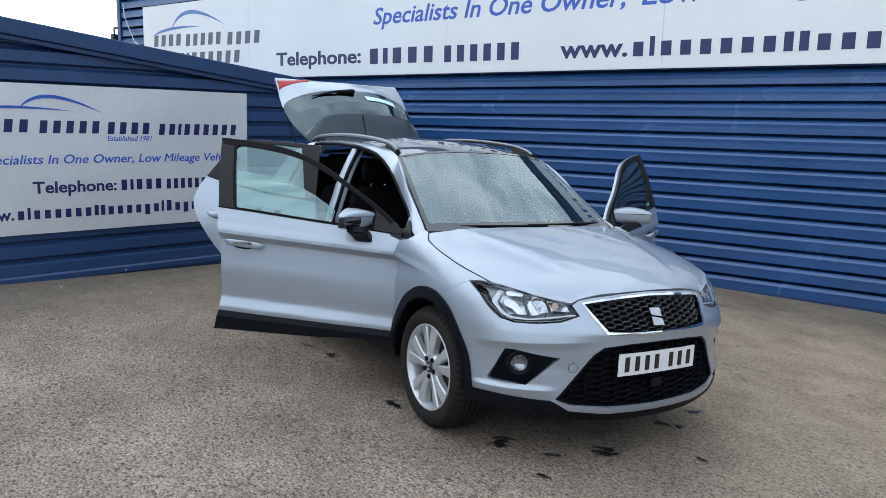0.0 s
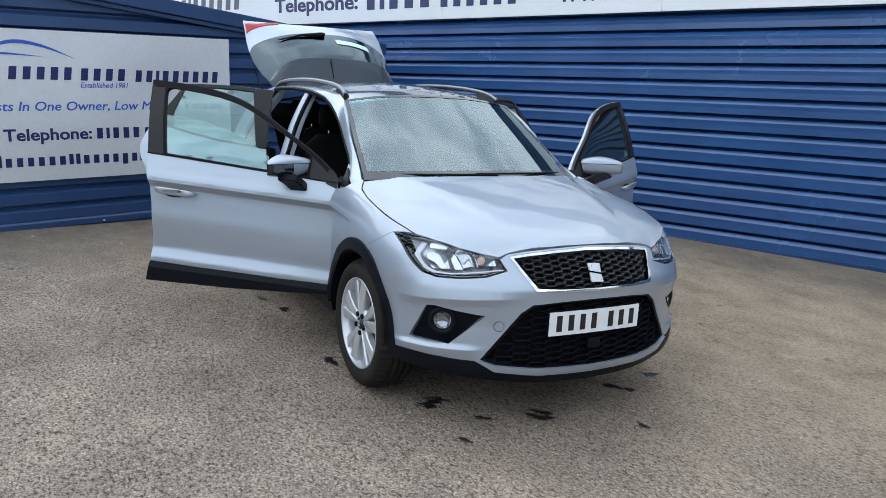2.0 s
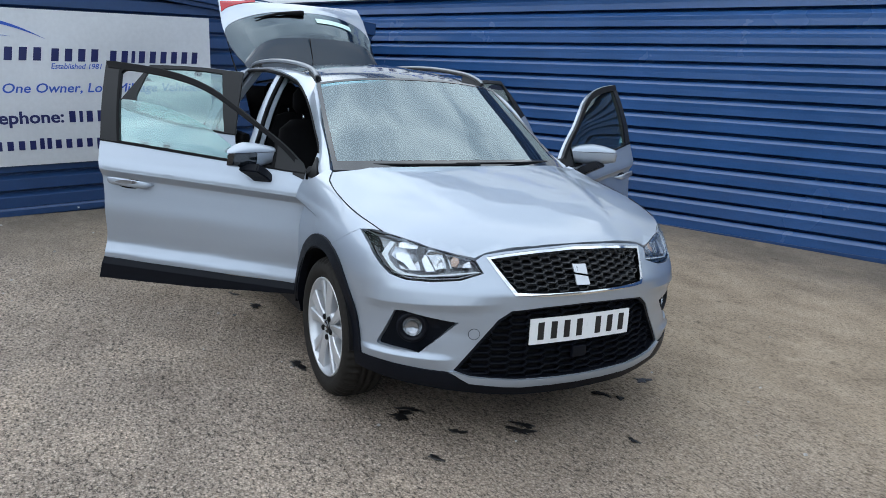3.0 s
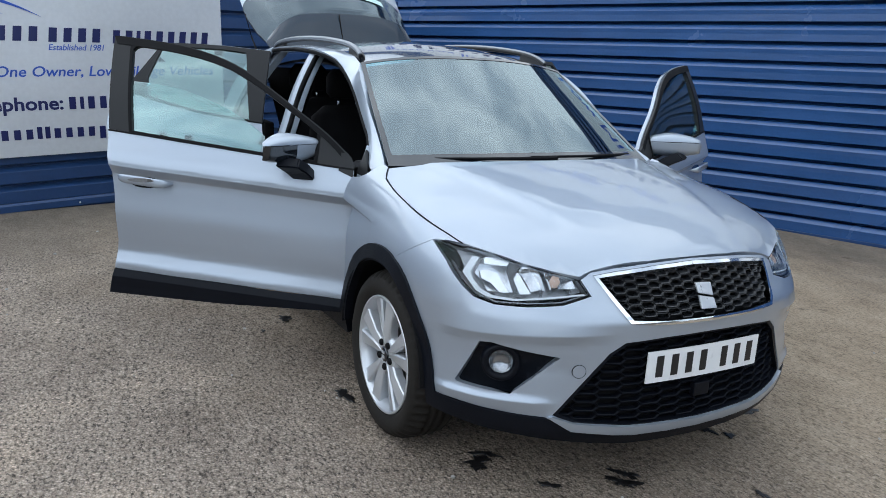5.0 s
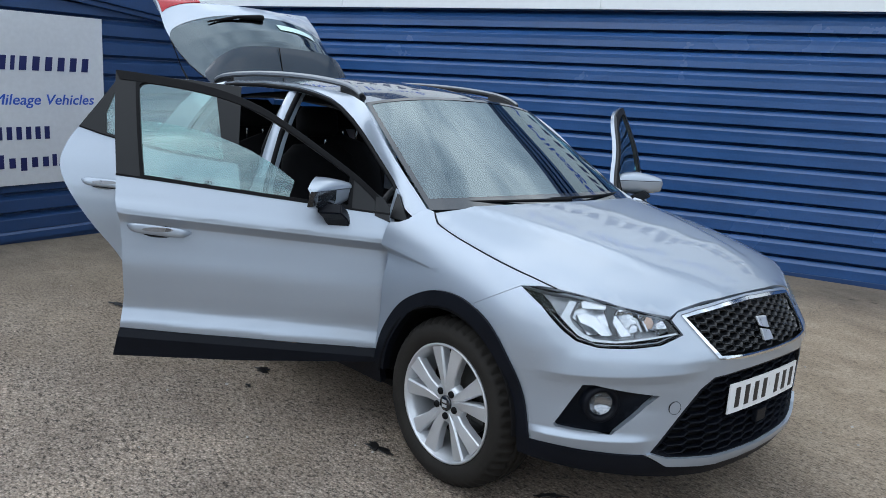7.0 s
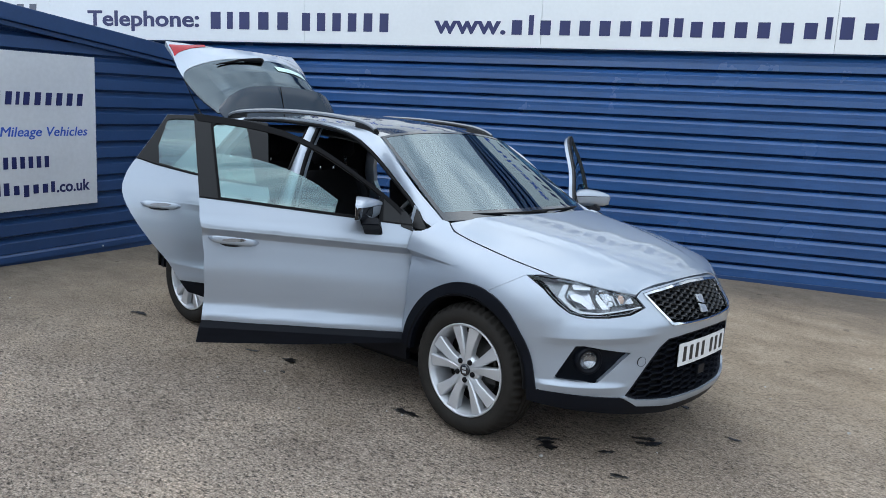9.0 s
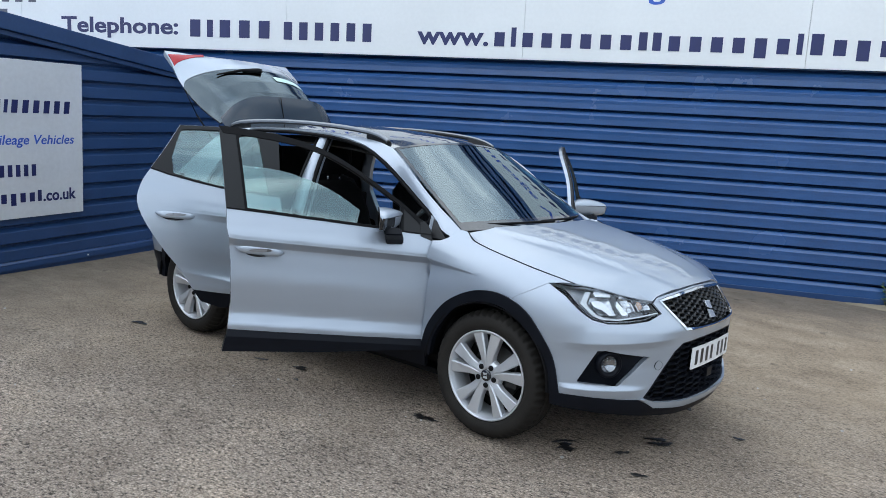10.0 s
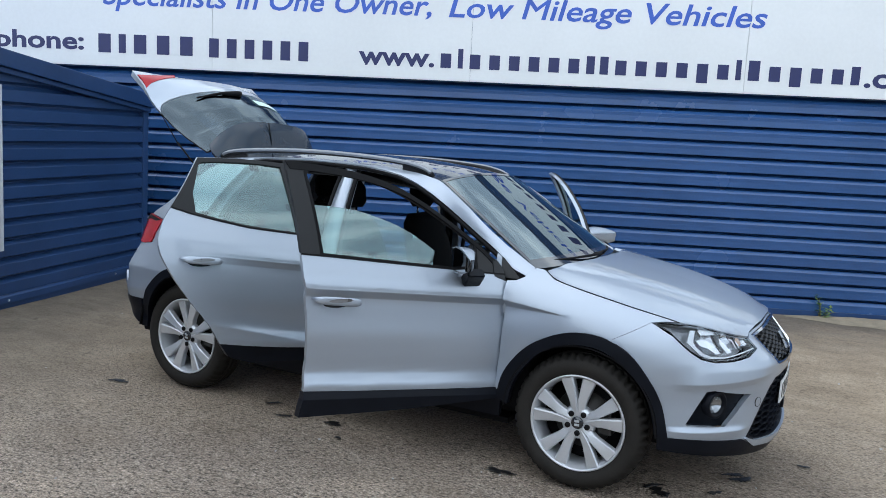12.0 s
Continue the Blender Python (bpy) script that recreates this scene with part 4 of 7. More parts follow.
def plate_mesh(uv, tris, place, thick, round_edge=0.0, inward=None, shaded=True):
    """A solid sheet from a filled outline: place(u, v) gives a point, thick metres inwards along the normals."""
    P = [Vector(place(u, v)) for u, v in uv]
    N = [Vector((0, 0, 0)) for _ in P]
    for a, b, c in [(t[0], t[k], t[k + 1]) for t in tris for k in range(1, len(t) - 1)]:
        n = (P[b] - P[a]).cross(P[c] - P[a])
        for i in (a, b, c):
            N[i] += n
    sign = 1.0
    if inward is not None:
        tot = sum((N[i].dot(P[i] - Vector(inward)) for i in range(len(P))), 0.0)
        sign = 1.0 if tot > 0 else -1.0
    bm = bmesh.new()
    used = sorted({i for t in tris for i in t})
    layer = bm.verts.layers.float_vector.new("skin_normal") if shaded else None
    if shaded:
        e = 0.002
        for i in used:
            u, v = uv[i]
            a = Vector(place(u + e, v)) - Vector(place(u - e, v))
            b = Vector(place(u, v + e)) - Vector(place(u, v - e))
            n = a.cross(b)
            if n.length > 1e-12:
                n.normalize()
                N[i] = n if n.dot(N[i]) > 0 else -n
    count = {}
    for t in tris:
        for a, b in zip(t, t[1:] + t[:1]):
            count[frozenset((a, b))] = count.get(frozenset((a, b)), 0) + 1
    rim = {i for k, c in count.items() if c == 1 for i in k}
    top, low = {}, {}
    for i in used:
        n = N[i].normalized() * sign
        drop = round_edge if i in rim else 0.0
        top[i] = bm.verts.new(P[i] - n * drop)
        if shaded:
            top[i][layer] = n
        low[i] = bm.verts.new(P[i] - n * thick)
    for t in tris:
        order = t if sign > 0 else tuple(reversed(t))
        f = bm.faces.new([top[i] for i in order])
        f.smooth = True
        f = bm.faces.new([low[i] for i in reversed(order)])
        f.smooth = True
    for t in tris:
        for a, b in zip(t, t[1:] + t[:1]):
            if count[frozenset((a, b))] == 1:
                q = (top[b], top[a], low[a], low[b]) if sign > 0 else (top[a], top[b], low[b], low[a])
                bm.faces.new(q)
                for x, y in ((top[a], top[b]), (low[a], low[b])):
                    e = bm.edges.get((x, y))
                    if e:
                        e.smooth = False
    return bm


CREASES = (0.405, 0.428, 0.45, 0.485, 0.80, 0.825, 0.833, 0.838, 0.847, 0.856, 0.865, 0.8695, 0.8745, 0.882, 0.895, 0.92)


def crease_rows(s):
    x = float(np.interp(s, PLAN_S, PLAN_XY[:, 0]))
    if 1.555 < s < 1.886:
        top, high, _ = wedge(s)
        return [top + d for d in (0.012, 0.004, 0.0)] + [top - high * k for k in (0.33, 0.67, 1.0)] + [top - high - d for d in (0.005, 0.02, 0.045)]
    return [c + rise(x) for c in CREASES] if s > 1.886 else []


def skin_sheet(outer, holes=(), sign=-1, off=0.0, thick=0.012, origin=(0, 0, 0), step=(0.045, 0.03), creases=True, bulge=None, both=False, round_edge=0.0015):
    """A panel cut out of the car's skin. outer and holes: outlines in (s, z); both: s may be negative for the far side; sign: -1 right, +1 left."""
    uv, tris = mesh2d(outer, holes, step, (creases if callable(creases) else crease_rows) if creases else None, 0.012 if creases else 0.03, 0.2 if creases else 1.0)

    def place(s, z):
        o = off + (bulge(s, z) if bulge else 0.0)
        p = skin(abs(s), z, o)
        sg = sign * (1 if s >= 0 else -1) if both else sign
        return (p[0] - origin[0], sg * p[1] - origin[1], p[2] - origin[2])

    c = (-1.2 - origin[0], -origin[1], 0.6 - origin[2])
    return plate_mesh(uv, tris, place, thick, round_edge, c)


def mirrored(half):
    """Closes an outline given from the middle (s = 0) out on one side."""
    return half + [(-s, z) for s, z in reversed(half) if s > 1e-6]


def loft(rows, thick=0.0, centre=None, smooth=True):
    """A sheet through rows of points (all rows of one length), with thickness away from the outside."""
    nr, nc = len(rows), len(rows[0])
    uv = [(i, j) for i in range(nr) for j in range(nc)]
    tris = [(i * nc + j, (i + 1) * nc + j, (i + 1) * nc + j + 1, i * nc + j + 1) for i in range(nr - 1) for j in range(nc - 1)]
    return plate_mesh(uv, tris, lambda u, v: rows[int(u)][int(v)], thick, 0.0, centre, False)


def resample(pts, n):
    p = np.array(pts, float)
    d = np.concatenate([[0], np.cumsum(np.linalg.norm(np.diff(p, axis=0), axis=1))])
    return np.stack([np.interp(np.linspace(0, d[-1], n), d, p[:, k]) for k in range(p.shape[1])], 1)


def strip_along(pts, radius_a, radius_b=None, sides=8):
    bm = bmesh.new()
    tube(bm, pts, radius_a, sides)
    return bm


def lathe(bm, prof, n=72, m=None, wobble=None):
    """Turns a profile of (radius, y) points about the y axis."""
    rings = []
    for k in range(n):
        a = 2 * math.pi * k / n
        ring = []
        for i, (r, y) in enumerate(prof):
            rr = r - (wobble(k, i) if wobble else 0)
            ring.append(bm.verts.new((rr * math.cos(a), y, rr * math.sin(a))))
        rings.append(ring)
    for k in range(n):
        a, b = rings[k], rings[(k + 1) % n]
        for i in range(len(prof) - 1):
            f = bm.faces.new((a[i], a[i + 1], b[i + 1], b[i]))
            f.smooth = True
    if m is not None:
        bmesh.ops.transform(bm, matrix=m, verts=[v for r in rings for v in r])
    return bm


# ---- wheels: outward is -y in the wheel's own frame ----
def wheel_part(root, x, sign, turn):
    """One wheel: tyre, rim, spokes, bolts, cap, brake disc. sign: -1 right, +1 left."""
    m = Matrix.Translation((x, sign * 0.850, 0.323)) @ Matrix.Scale(1.033, 4) @ (Matrix.Rotation(math.pi, 4, "Z") if sign > 0 else Matrix.Identity(4)) @ Matrix.Rotation(radians(turn), 4, "Y")
    R = 0.327
    bm = bmesh.new()
    prof = [(0.222, 0.025), (0.228, 0.008), (0.240, -0.004), (0.262, -0.014), (0.285, -0.012), (0.300, -0.004), (0.312, 0.008), (0.319, 0.020), (R - 0.004, 0.030), (R - 0.001, 0.045), (R, 0.058),
            (R - 0.008, 0.0585), (R - 0.008, 0.066), (R, 0.0665), (R, 0.09), (R - 0.008, 0.0905), (R - 0.008, 0.098), (R, 0.0985), (R, 0.125), (R - 0.008, 0.1255), (R - 0.008, 0.133), (R, 0.1335), (R - 0.003, 0.16), (0.312, 0.178), (0.285, 0.195), (0.25, 0.198), (0.222, 0.175)]

    def tread(k, i):
        if k % 3 == 0 and 6 <= i <= 10:
            return 0.015
        return 0.0

    lathe(bm, prof, 150, wobble=tread)
    wheel = part("wheel", bm, RUBBER, root, "worn black road tyre on a silver alloy wheel")
    wheel.matrix_basis = m
    bm = bmesh.new()
    lathe(bm, [(0.226, 0.022), (0.230, 0.006), (0.231, 0.001), (0.228, -0.003), (0.222, -0.002), (0.219, 0.004), (0.213, 0.018), (0.206, 0.03), (0.203, 0.16), (0.215, 0.19)], 96)
    part("rim", bm, ALLOY, wheel)
    # five forked spokes, each of two tilted blades with a crisp inner edge
    for k in range(5):
        mid = 2 * math.pi * k / 5 + math.pi / 2
        d, t = (math.cos(mid), math.sin(mid)), (-math.sin(mid), math.cos(mid))
        for side in (-1, 1):
            bm = bmesh.new()
            vs = []
            for v_in, w_in, v_out, w_out, y in ((0.036, 0.0, 0.034, 0.026, 0.011), (0.066, 0.0, 0.062, 0.033, 0.008), (0.104, 0.0005, 0.104, 0.043, 0.004), (0.160, 0.0115, 0.153, 0.064, 0.0025), (0.2165, 0.0235, 0.2010, 0.0855, 0.003)):
                row = []
                for f, extra, dy in ((0, 0, 0.040), (0, 0, 0.007), (0, 0.006, 0.0), (1, -0.004, 0.007), (1, 0, 0.012), (1, 0, 0.042)):
                    v, w = (v_in, w_in) if f == 0 else (v_out, w_out)
                    w = side * (w + extra)
                    row.append(bm.verts.new((v * d[0] + w * t[0], y + dy, v * d[1] + w * t[1])))
                vs.append(row)
            for a0, a1 in zip(vs, vs[1:]):
                for j in range(5):
                    bm.faces.new((a0[j], a0[j + 1], a1[j + 1], a1[j]))
            bm.faces.new([r[0] for r in vs] + [r[5] for r in reversed(vs)])
            bmesh.ops.recalc_face_normals(bm, faces=bm.faces)
            part("spoke_blade", bm, ALLOY, wheel)
    bm = bmesh.new()
    lathe(bm, [(0.0, 0.014), (0.034, 0.014), (0.040, 0.012), (0.066, 0.013), (0.080, 0.024), (0.082, 0.05)], 40)
    part("hub", bm, ALLOY, wheel)
    bm = bmesh.new()
    lathe(bm, [(0.0, 0.004), (0.026, 0.0045), (0.0295, 0.008), (0.0295, 0.014)], 32)
    part("centre_cap", bm, GLOSS_BLACK, wheel)
    for z in (0.009, -0.009):
        bm = bmesh.new()
        box(bm, -0.012, 0.012, 0.0025, 0.0045, z - 0.006, z + 0.006, 0.001)
        part("cap_emblem", bm, ALLOY, wheel)
    b0 = None
    for k in range(5):
        a = 2 * math.pi * k / 5 - math.pi / 2
        if b0 is None:
            bm = bmesh.new()
            lathe(bm, [(0.0, 0.003), (0.0095, 0.003), (0.0135, 0.007), (0.0140, 0.02)], 12)
            b0 = part("wheel_bolt", bm, SEAL, wheel, "black bolt cap")
        else:
            o = new("wheel_bolt", b0.data)
            o.parent = wheel
            o["label"] = "black bolt cap"
            b = o
        ob = b0 if k == 0 else b
        ob.location = (0.050 * math.cos(a), 0.0, 0.050 * math.sin(a))
    bm = bmesh.new()
    lathe(bm, [(0.0, 0.08), (0.07, 0.08), (0.075, 0.10), (0.14, 0.10), (0.142, 0.118), (0.0, 0.118)], 48)
    part("brake_disc", bm, STEEL, wheel)
    bm = bmesh.new()
    box(bm, 0.075, 0.15, 0.06, 0.14, -0.06, 0.07, 0.012)
    part("brake_caliper", bm, STEEL, wheel)
    bm = bmesh.new()
    lathe(bm, [(0.0, 0.135), (0.205, 0.135), (0.205, 0.15), (0.0, 0.15)], 40)
    part("wheel_back", bm, SEAL, wheel)
    return wheel


# ---- outlines on the skin, (s, z) ----
GRILLE = mirrored([(0.0, 0.836), (0.2, 0.829), (0.36, 0.818), (0.452, 0.806), (0.335, 0.668), (0.2, 0.660), (0.0, 0.658)])
GRILLE_IN = mirrored([(0.0, 0.826), (0.2, 0.820), (0.355, 0.809), (0.433, 0.800), (0.326, 0.681), (0.2, 0.674), (0.0, 0.672)])
INTAKE = mirrored([(0.0, 0.618), (0.2, 0.614), (0.345, 0.603), (0.40, 0.565), (0.575, 0.340), (0.50, 0.312), (0.3, 0.297), (0.0, 0.290)])
FOG = [(0.84, 0.572), (0.925, 0.415), (0.915, 0.408), (0.722, 0.404), (0.562, 0.545), (0.70, 0.562), (0.80, 0.576)]
HEADLIGHT = [(1.135, 0.869), (0.985, 0.864), (0.945, 0.866), (0.857, 0.858), (0.719, 0.831), (0.56, 0.803), (0.505, 0.791), (0.470, 0.748), (0.568, 0.722), (0.69, 0.711), (0.80, 0.708), (0.875, 0.722), (0.925, 0.750), (1.015, 0.815)]
ARCH_F = smooth_line([(1.003, 0.345), (1.042, 0.491), (1.108, 0.602), (1.212, 0.714), (1.352, 0.770), (1.505, 0.766), (1.648, 0.708), (1.750, 0.630), (1.836, 0.508), (1.866, 0.372)], 4)
ARCH_F_IN = smooth_line([(1.062, 0.335), (1.09, 0.46), (1.145, 0.57), (1.24, 0.658), (1.358, 0.711), (1.50, 0.708), (1.625, 0.658), (1.71, 0.575), (1.775, 0.47), (1.80, 0.35)], 4)
ARCH_R = smooth_line([(3.59, 0.345), (3.63, 0.50), (3.70, 0.61), (3.82, 0.71), (3.95, 0.752), (4.09, 0.752), (4.20, 0.700), (4.31, 0.595), (4.365, 0.47), (4.39, 0.335)], 4)
ARCH_R_IN = smooth_line([(3.65, 0.335), (3.68, 0.47), (3.74, 0.57), (3.84, 0.655), (3.95, 0.698), (4.08, 0.698), (4.17, 0.655), (4.26, 0.56), (4.315, 0.45), (4.33, 0.335)], 4)


def nose_parts(root):
    cut = [i for i, p in enumerate(ARCH_F) if p[0] <= 1.30]
    half = [(0.0, 0.842), (0.2, 0.836), (0.36, 0.826), (0.46, 0.814), (0.50, 0.793), (0.465, 0.747)]
    half += [(0.566, 0.718), (0.69, 0.706), (0.80, 0.704), (0.88, 0.718), (0.932, 0.747), (1.022, 0.813), (1.126, 0.862), (1.296, 0.766)]
    half += [(1.30, 0.738)] + [ARCH_F[i] for i in reversed(cut)]
    half += [(0.875, 0.344), (0.716, 0.337), (0.60, 0.333), (0.50, 0.287), (0.3, 0.268), (0.0, 0.262)]
    fog_l = [(-s, z) for s, z in FOG]

    def ramp_in(a, lo, hi, soft):
        return min(1, max(0, (a - lo) / soft)) * min(1, max(0, (hi - a) / soft))

    def brow(a):
        return 0.632 - 0.055 * (a - 0.40)

    def ledge(a):
        return 0.385 - 0.02 * (a - 0.60)

    def swell(s, z):
        # a sharp brow over the fog lamps, a ledge under them and a soft hollow under the headlights
        a = abs(s)
        d, e = z - brow(a), z - ledge(a)
        g = max(0, 1 - (d / 0.075 if d > 0 else -d / 0.035)) * ramp_in(a, 0.38, 1.02, 0.12)
        h = max(0, 1 - (e / 0.022 if e > 0 else -e / 0.045)) * ramp_in(a, 0.56, 1.03, 0.08)
        return 0.013 * g + 0.011 * h

    def bumper_rows(s):
        a = abs(s)
        out = [brow(a) + d for d in (-0.035, -0.012, -0.004, 0.0, 0.004, 0.02, 0.045)] if 0.38 < a < 1.02 else []
        return out + ([ledge(a) + d for d in (-0.012, -0.004, 0.0, 0.004, 0.012)] if 0.56 < a < 1.03 else [])

    part("front_bumper", skin_sheet(mirrored(half), (GRILLE, INTAKE, FOG, fog_l), both=True, thick=0.030, step=(0.025, 0.022), creases=bumper_rows, bulge=swell), PAINT, root)
    low = [(0.0, 0.262), (0.3, 0.268), (0.50, 0.287), (0.60, 0.333), (0.716, 0.337), (0.875, 0.344), (1.01, 0.346), (1.05, 0.345), (1.045, 0.285), (0.87, 0.272), (0.68, 0.258), (0.49, 0.238), (0.3, 0.222), (0.0, 0.215)]
    part("lower_lip", skin_sheet([(s, z - 0.002) for s, z in mirrored(low)], (), both=True, off=0.006, thick=0.035, step=(0.04, 0.02), creases=False), TRIM, root, "matt black lower lip")
    lip = [(0.0, 0.292), (0.3, 0.299), (0.50, 0.314), (0.575, 0.338), (0.59, 0.334), (0.505, 0.284), (0.3, 0.264), (0.0, 0.258)]
    part("lip_trim", skin_sheet(mirrored(lip), (), both=True, off=0.010, thick=0.02, step=(0.04, 0.012), creases=False), PAINT, root)
    # grille
    part("grille_back", skin_sheet([(s * 1.03, 0.745 + (z - 0.745) * 1.05) for s, z in GRILLE], (), both=True, off=-0.040, thick=0.006, step=(0.05, 0.04), creases=False), SEAL, root)
    part("grille_surround", skin_sheet(GRILLE, (GRILLE_IN,), both=True, off=0.006, thick=0.040, step=(0.03, 0.01), creases=False), CHROME, root, "polished chrome grille surround")
    part("grille_mesh", honeycomb(GRILLE_IN, 0.060, 0.0225, -0.012, 0.0038), GRILLE_BLACK, root, "black honeycomb mesh")["kind"] = "stuff"
    part("intake_back", skin_sheet([(s * 1.03, 0.45 + (z - 0.45) * 1.04) for s, z in INTAKE], (), both=True, off=-0.045, thick=0.006, step=(0.05, 0.04), creases=False), SEAL, root)
    part("intake_mesh", honeycomb(INTAKE, 0.098, 0.031, -0.018, 0.0034), TRIM, root, "black honeycomb mesh")["kind"] = "stuff"
    inner = [(s * 0.965, 0.45 + (z - 0.45) * 0.955) for s, z in INTAKE]
    part("intake_edge", skin_sheet(INTAKE, (inner,), both=True, off=-0.004, thick=0.035, step=(0.03, 0.01), creases=False), TRIM, root)
    # badge, a plain slanted shape
    for dz, sh in ((0.022, 1), (-0.022, -1)):
        bm = bmesh.new()
        box(bm, 0.812, 0.822, -0.036, 0.036, 0.733 + dz - 0.0185, 0.733 + dz + 0.0185, 0.003)
        for v in bm.verts:
            v.co.x -= (v.co.z - 0.733) * 0.55
            v.co.z += (v.co.y * -0.20) * (1 if (v.co.z - 0.733 - dz) * sh < 0 else 0.25)
        part("badge", bm, ALLOY, root, "chrome badge plate")
    # number plate
    def bent(y0, y1, z0, z1, x, n):
        return [[(x - 0.14 * y * y, y, z0), (x - 0.14 * y * y, y, z1)] for y in np.linspace(y0, y1, n)]

    plate = part("number_plate", loft(bent(-0.262, 0.262, 0.455, 0.567, 0.860, 15), 0.006, (0, 0, 0.5)), PLATE_WHITE, root, "white front number plate")
    bm = bmesh.new()
    box(bm, 0.80, 0.845, -0.2, 0.2, 0.47, 0.55)
    part("plate_holder", bm, TRIM, root)
    for y in (-0.21, -0.145, -0.08, -0.015, 0.085, 0.15, 0.215):
        part("plate_bar", loft(bent(y - 0.015, y + 0.015, 0.474, 0.550, 0.8614, 3), 0.001, (0, 0, 0.5)), PLATE_INK, plate)
    bm = bmesh.new()
    box(bm, 0.835, 0.858, -0.036, 0.036, 0.375, 0.425, 0.005)
    part("sensor_box", bm, TRIM, root)
    for sg in (-1, 1):
        lamp_parts(root, sg)


def honeycomb(outline, w, h, off, bar):
    """A mesh of long six-sided cells lying on the skin inside an outline."""
    bm = bmesh.new()
    s0, s1 = min(p[0] for p in outline), max(p[0] for p in outline)
    z0, z1 = min(p[1] for p in outline), max(p[1] for p in outline)
    k0 = 0.34
    row = 0
    z = z0
    while z < z1 + h:
        s = s0 - 2 * w + ((0.5 + k0) * w if row % 2 else 0)
        while s < s1 + w:
            if inside((s, z), outline):
                quads = []
                for o, inset in ((off - 0.004, 0.0), (off + 0.002, 0.45 * bar), (off, bar), (off - 0.022, 1.4 * bar)):
                    vs = []
                    for kx, kz in ((-0.5, 0), (-k0, 0.5), (k0, 0.5), (0.5, 0), (k0, -0.5), (-k0, -0.5)):
                        ss, zz = s + kx * (w - 2.4 * inset), z + kz * (h - 2 * inset)
                        tries = 0
                        while not inside((ss, zz), outline) and tries < 8:
                            ss, zz = s * 0.18 + ss * 0.82, z * 0.18 + zz * 0.82
                            tries += 1
                        p = skin(abs(ss), zz, o)
                        vs.append(bm.verts.new((p[0], (-1 if ss >= 0 else 1) * p[1], p[2])))
                    quads.append(vs)
                for r0, r1 in zip(quads, quads[1:]):
                    for k in range(6):
                        bm.faces.new((r0[k], r0[(k + 1) % 6], r1[(k + 1) % 6], r1[k]))
            s += 2 * (0.5 + k0) * w
        row += 1
        z += h * 0.5
    bmesh.ops.recalc_face_normals(bm, faces=bm.faces)
    return bm


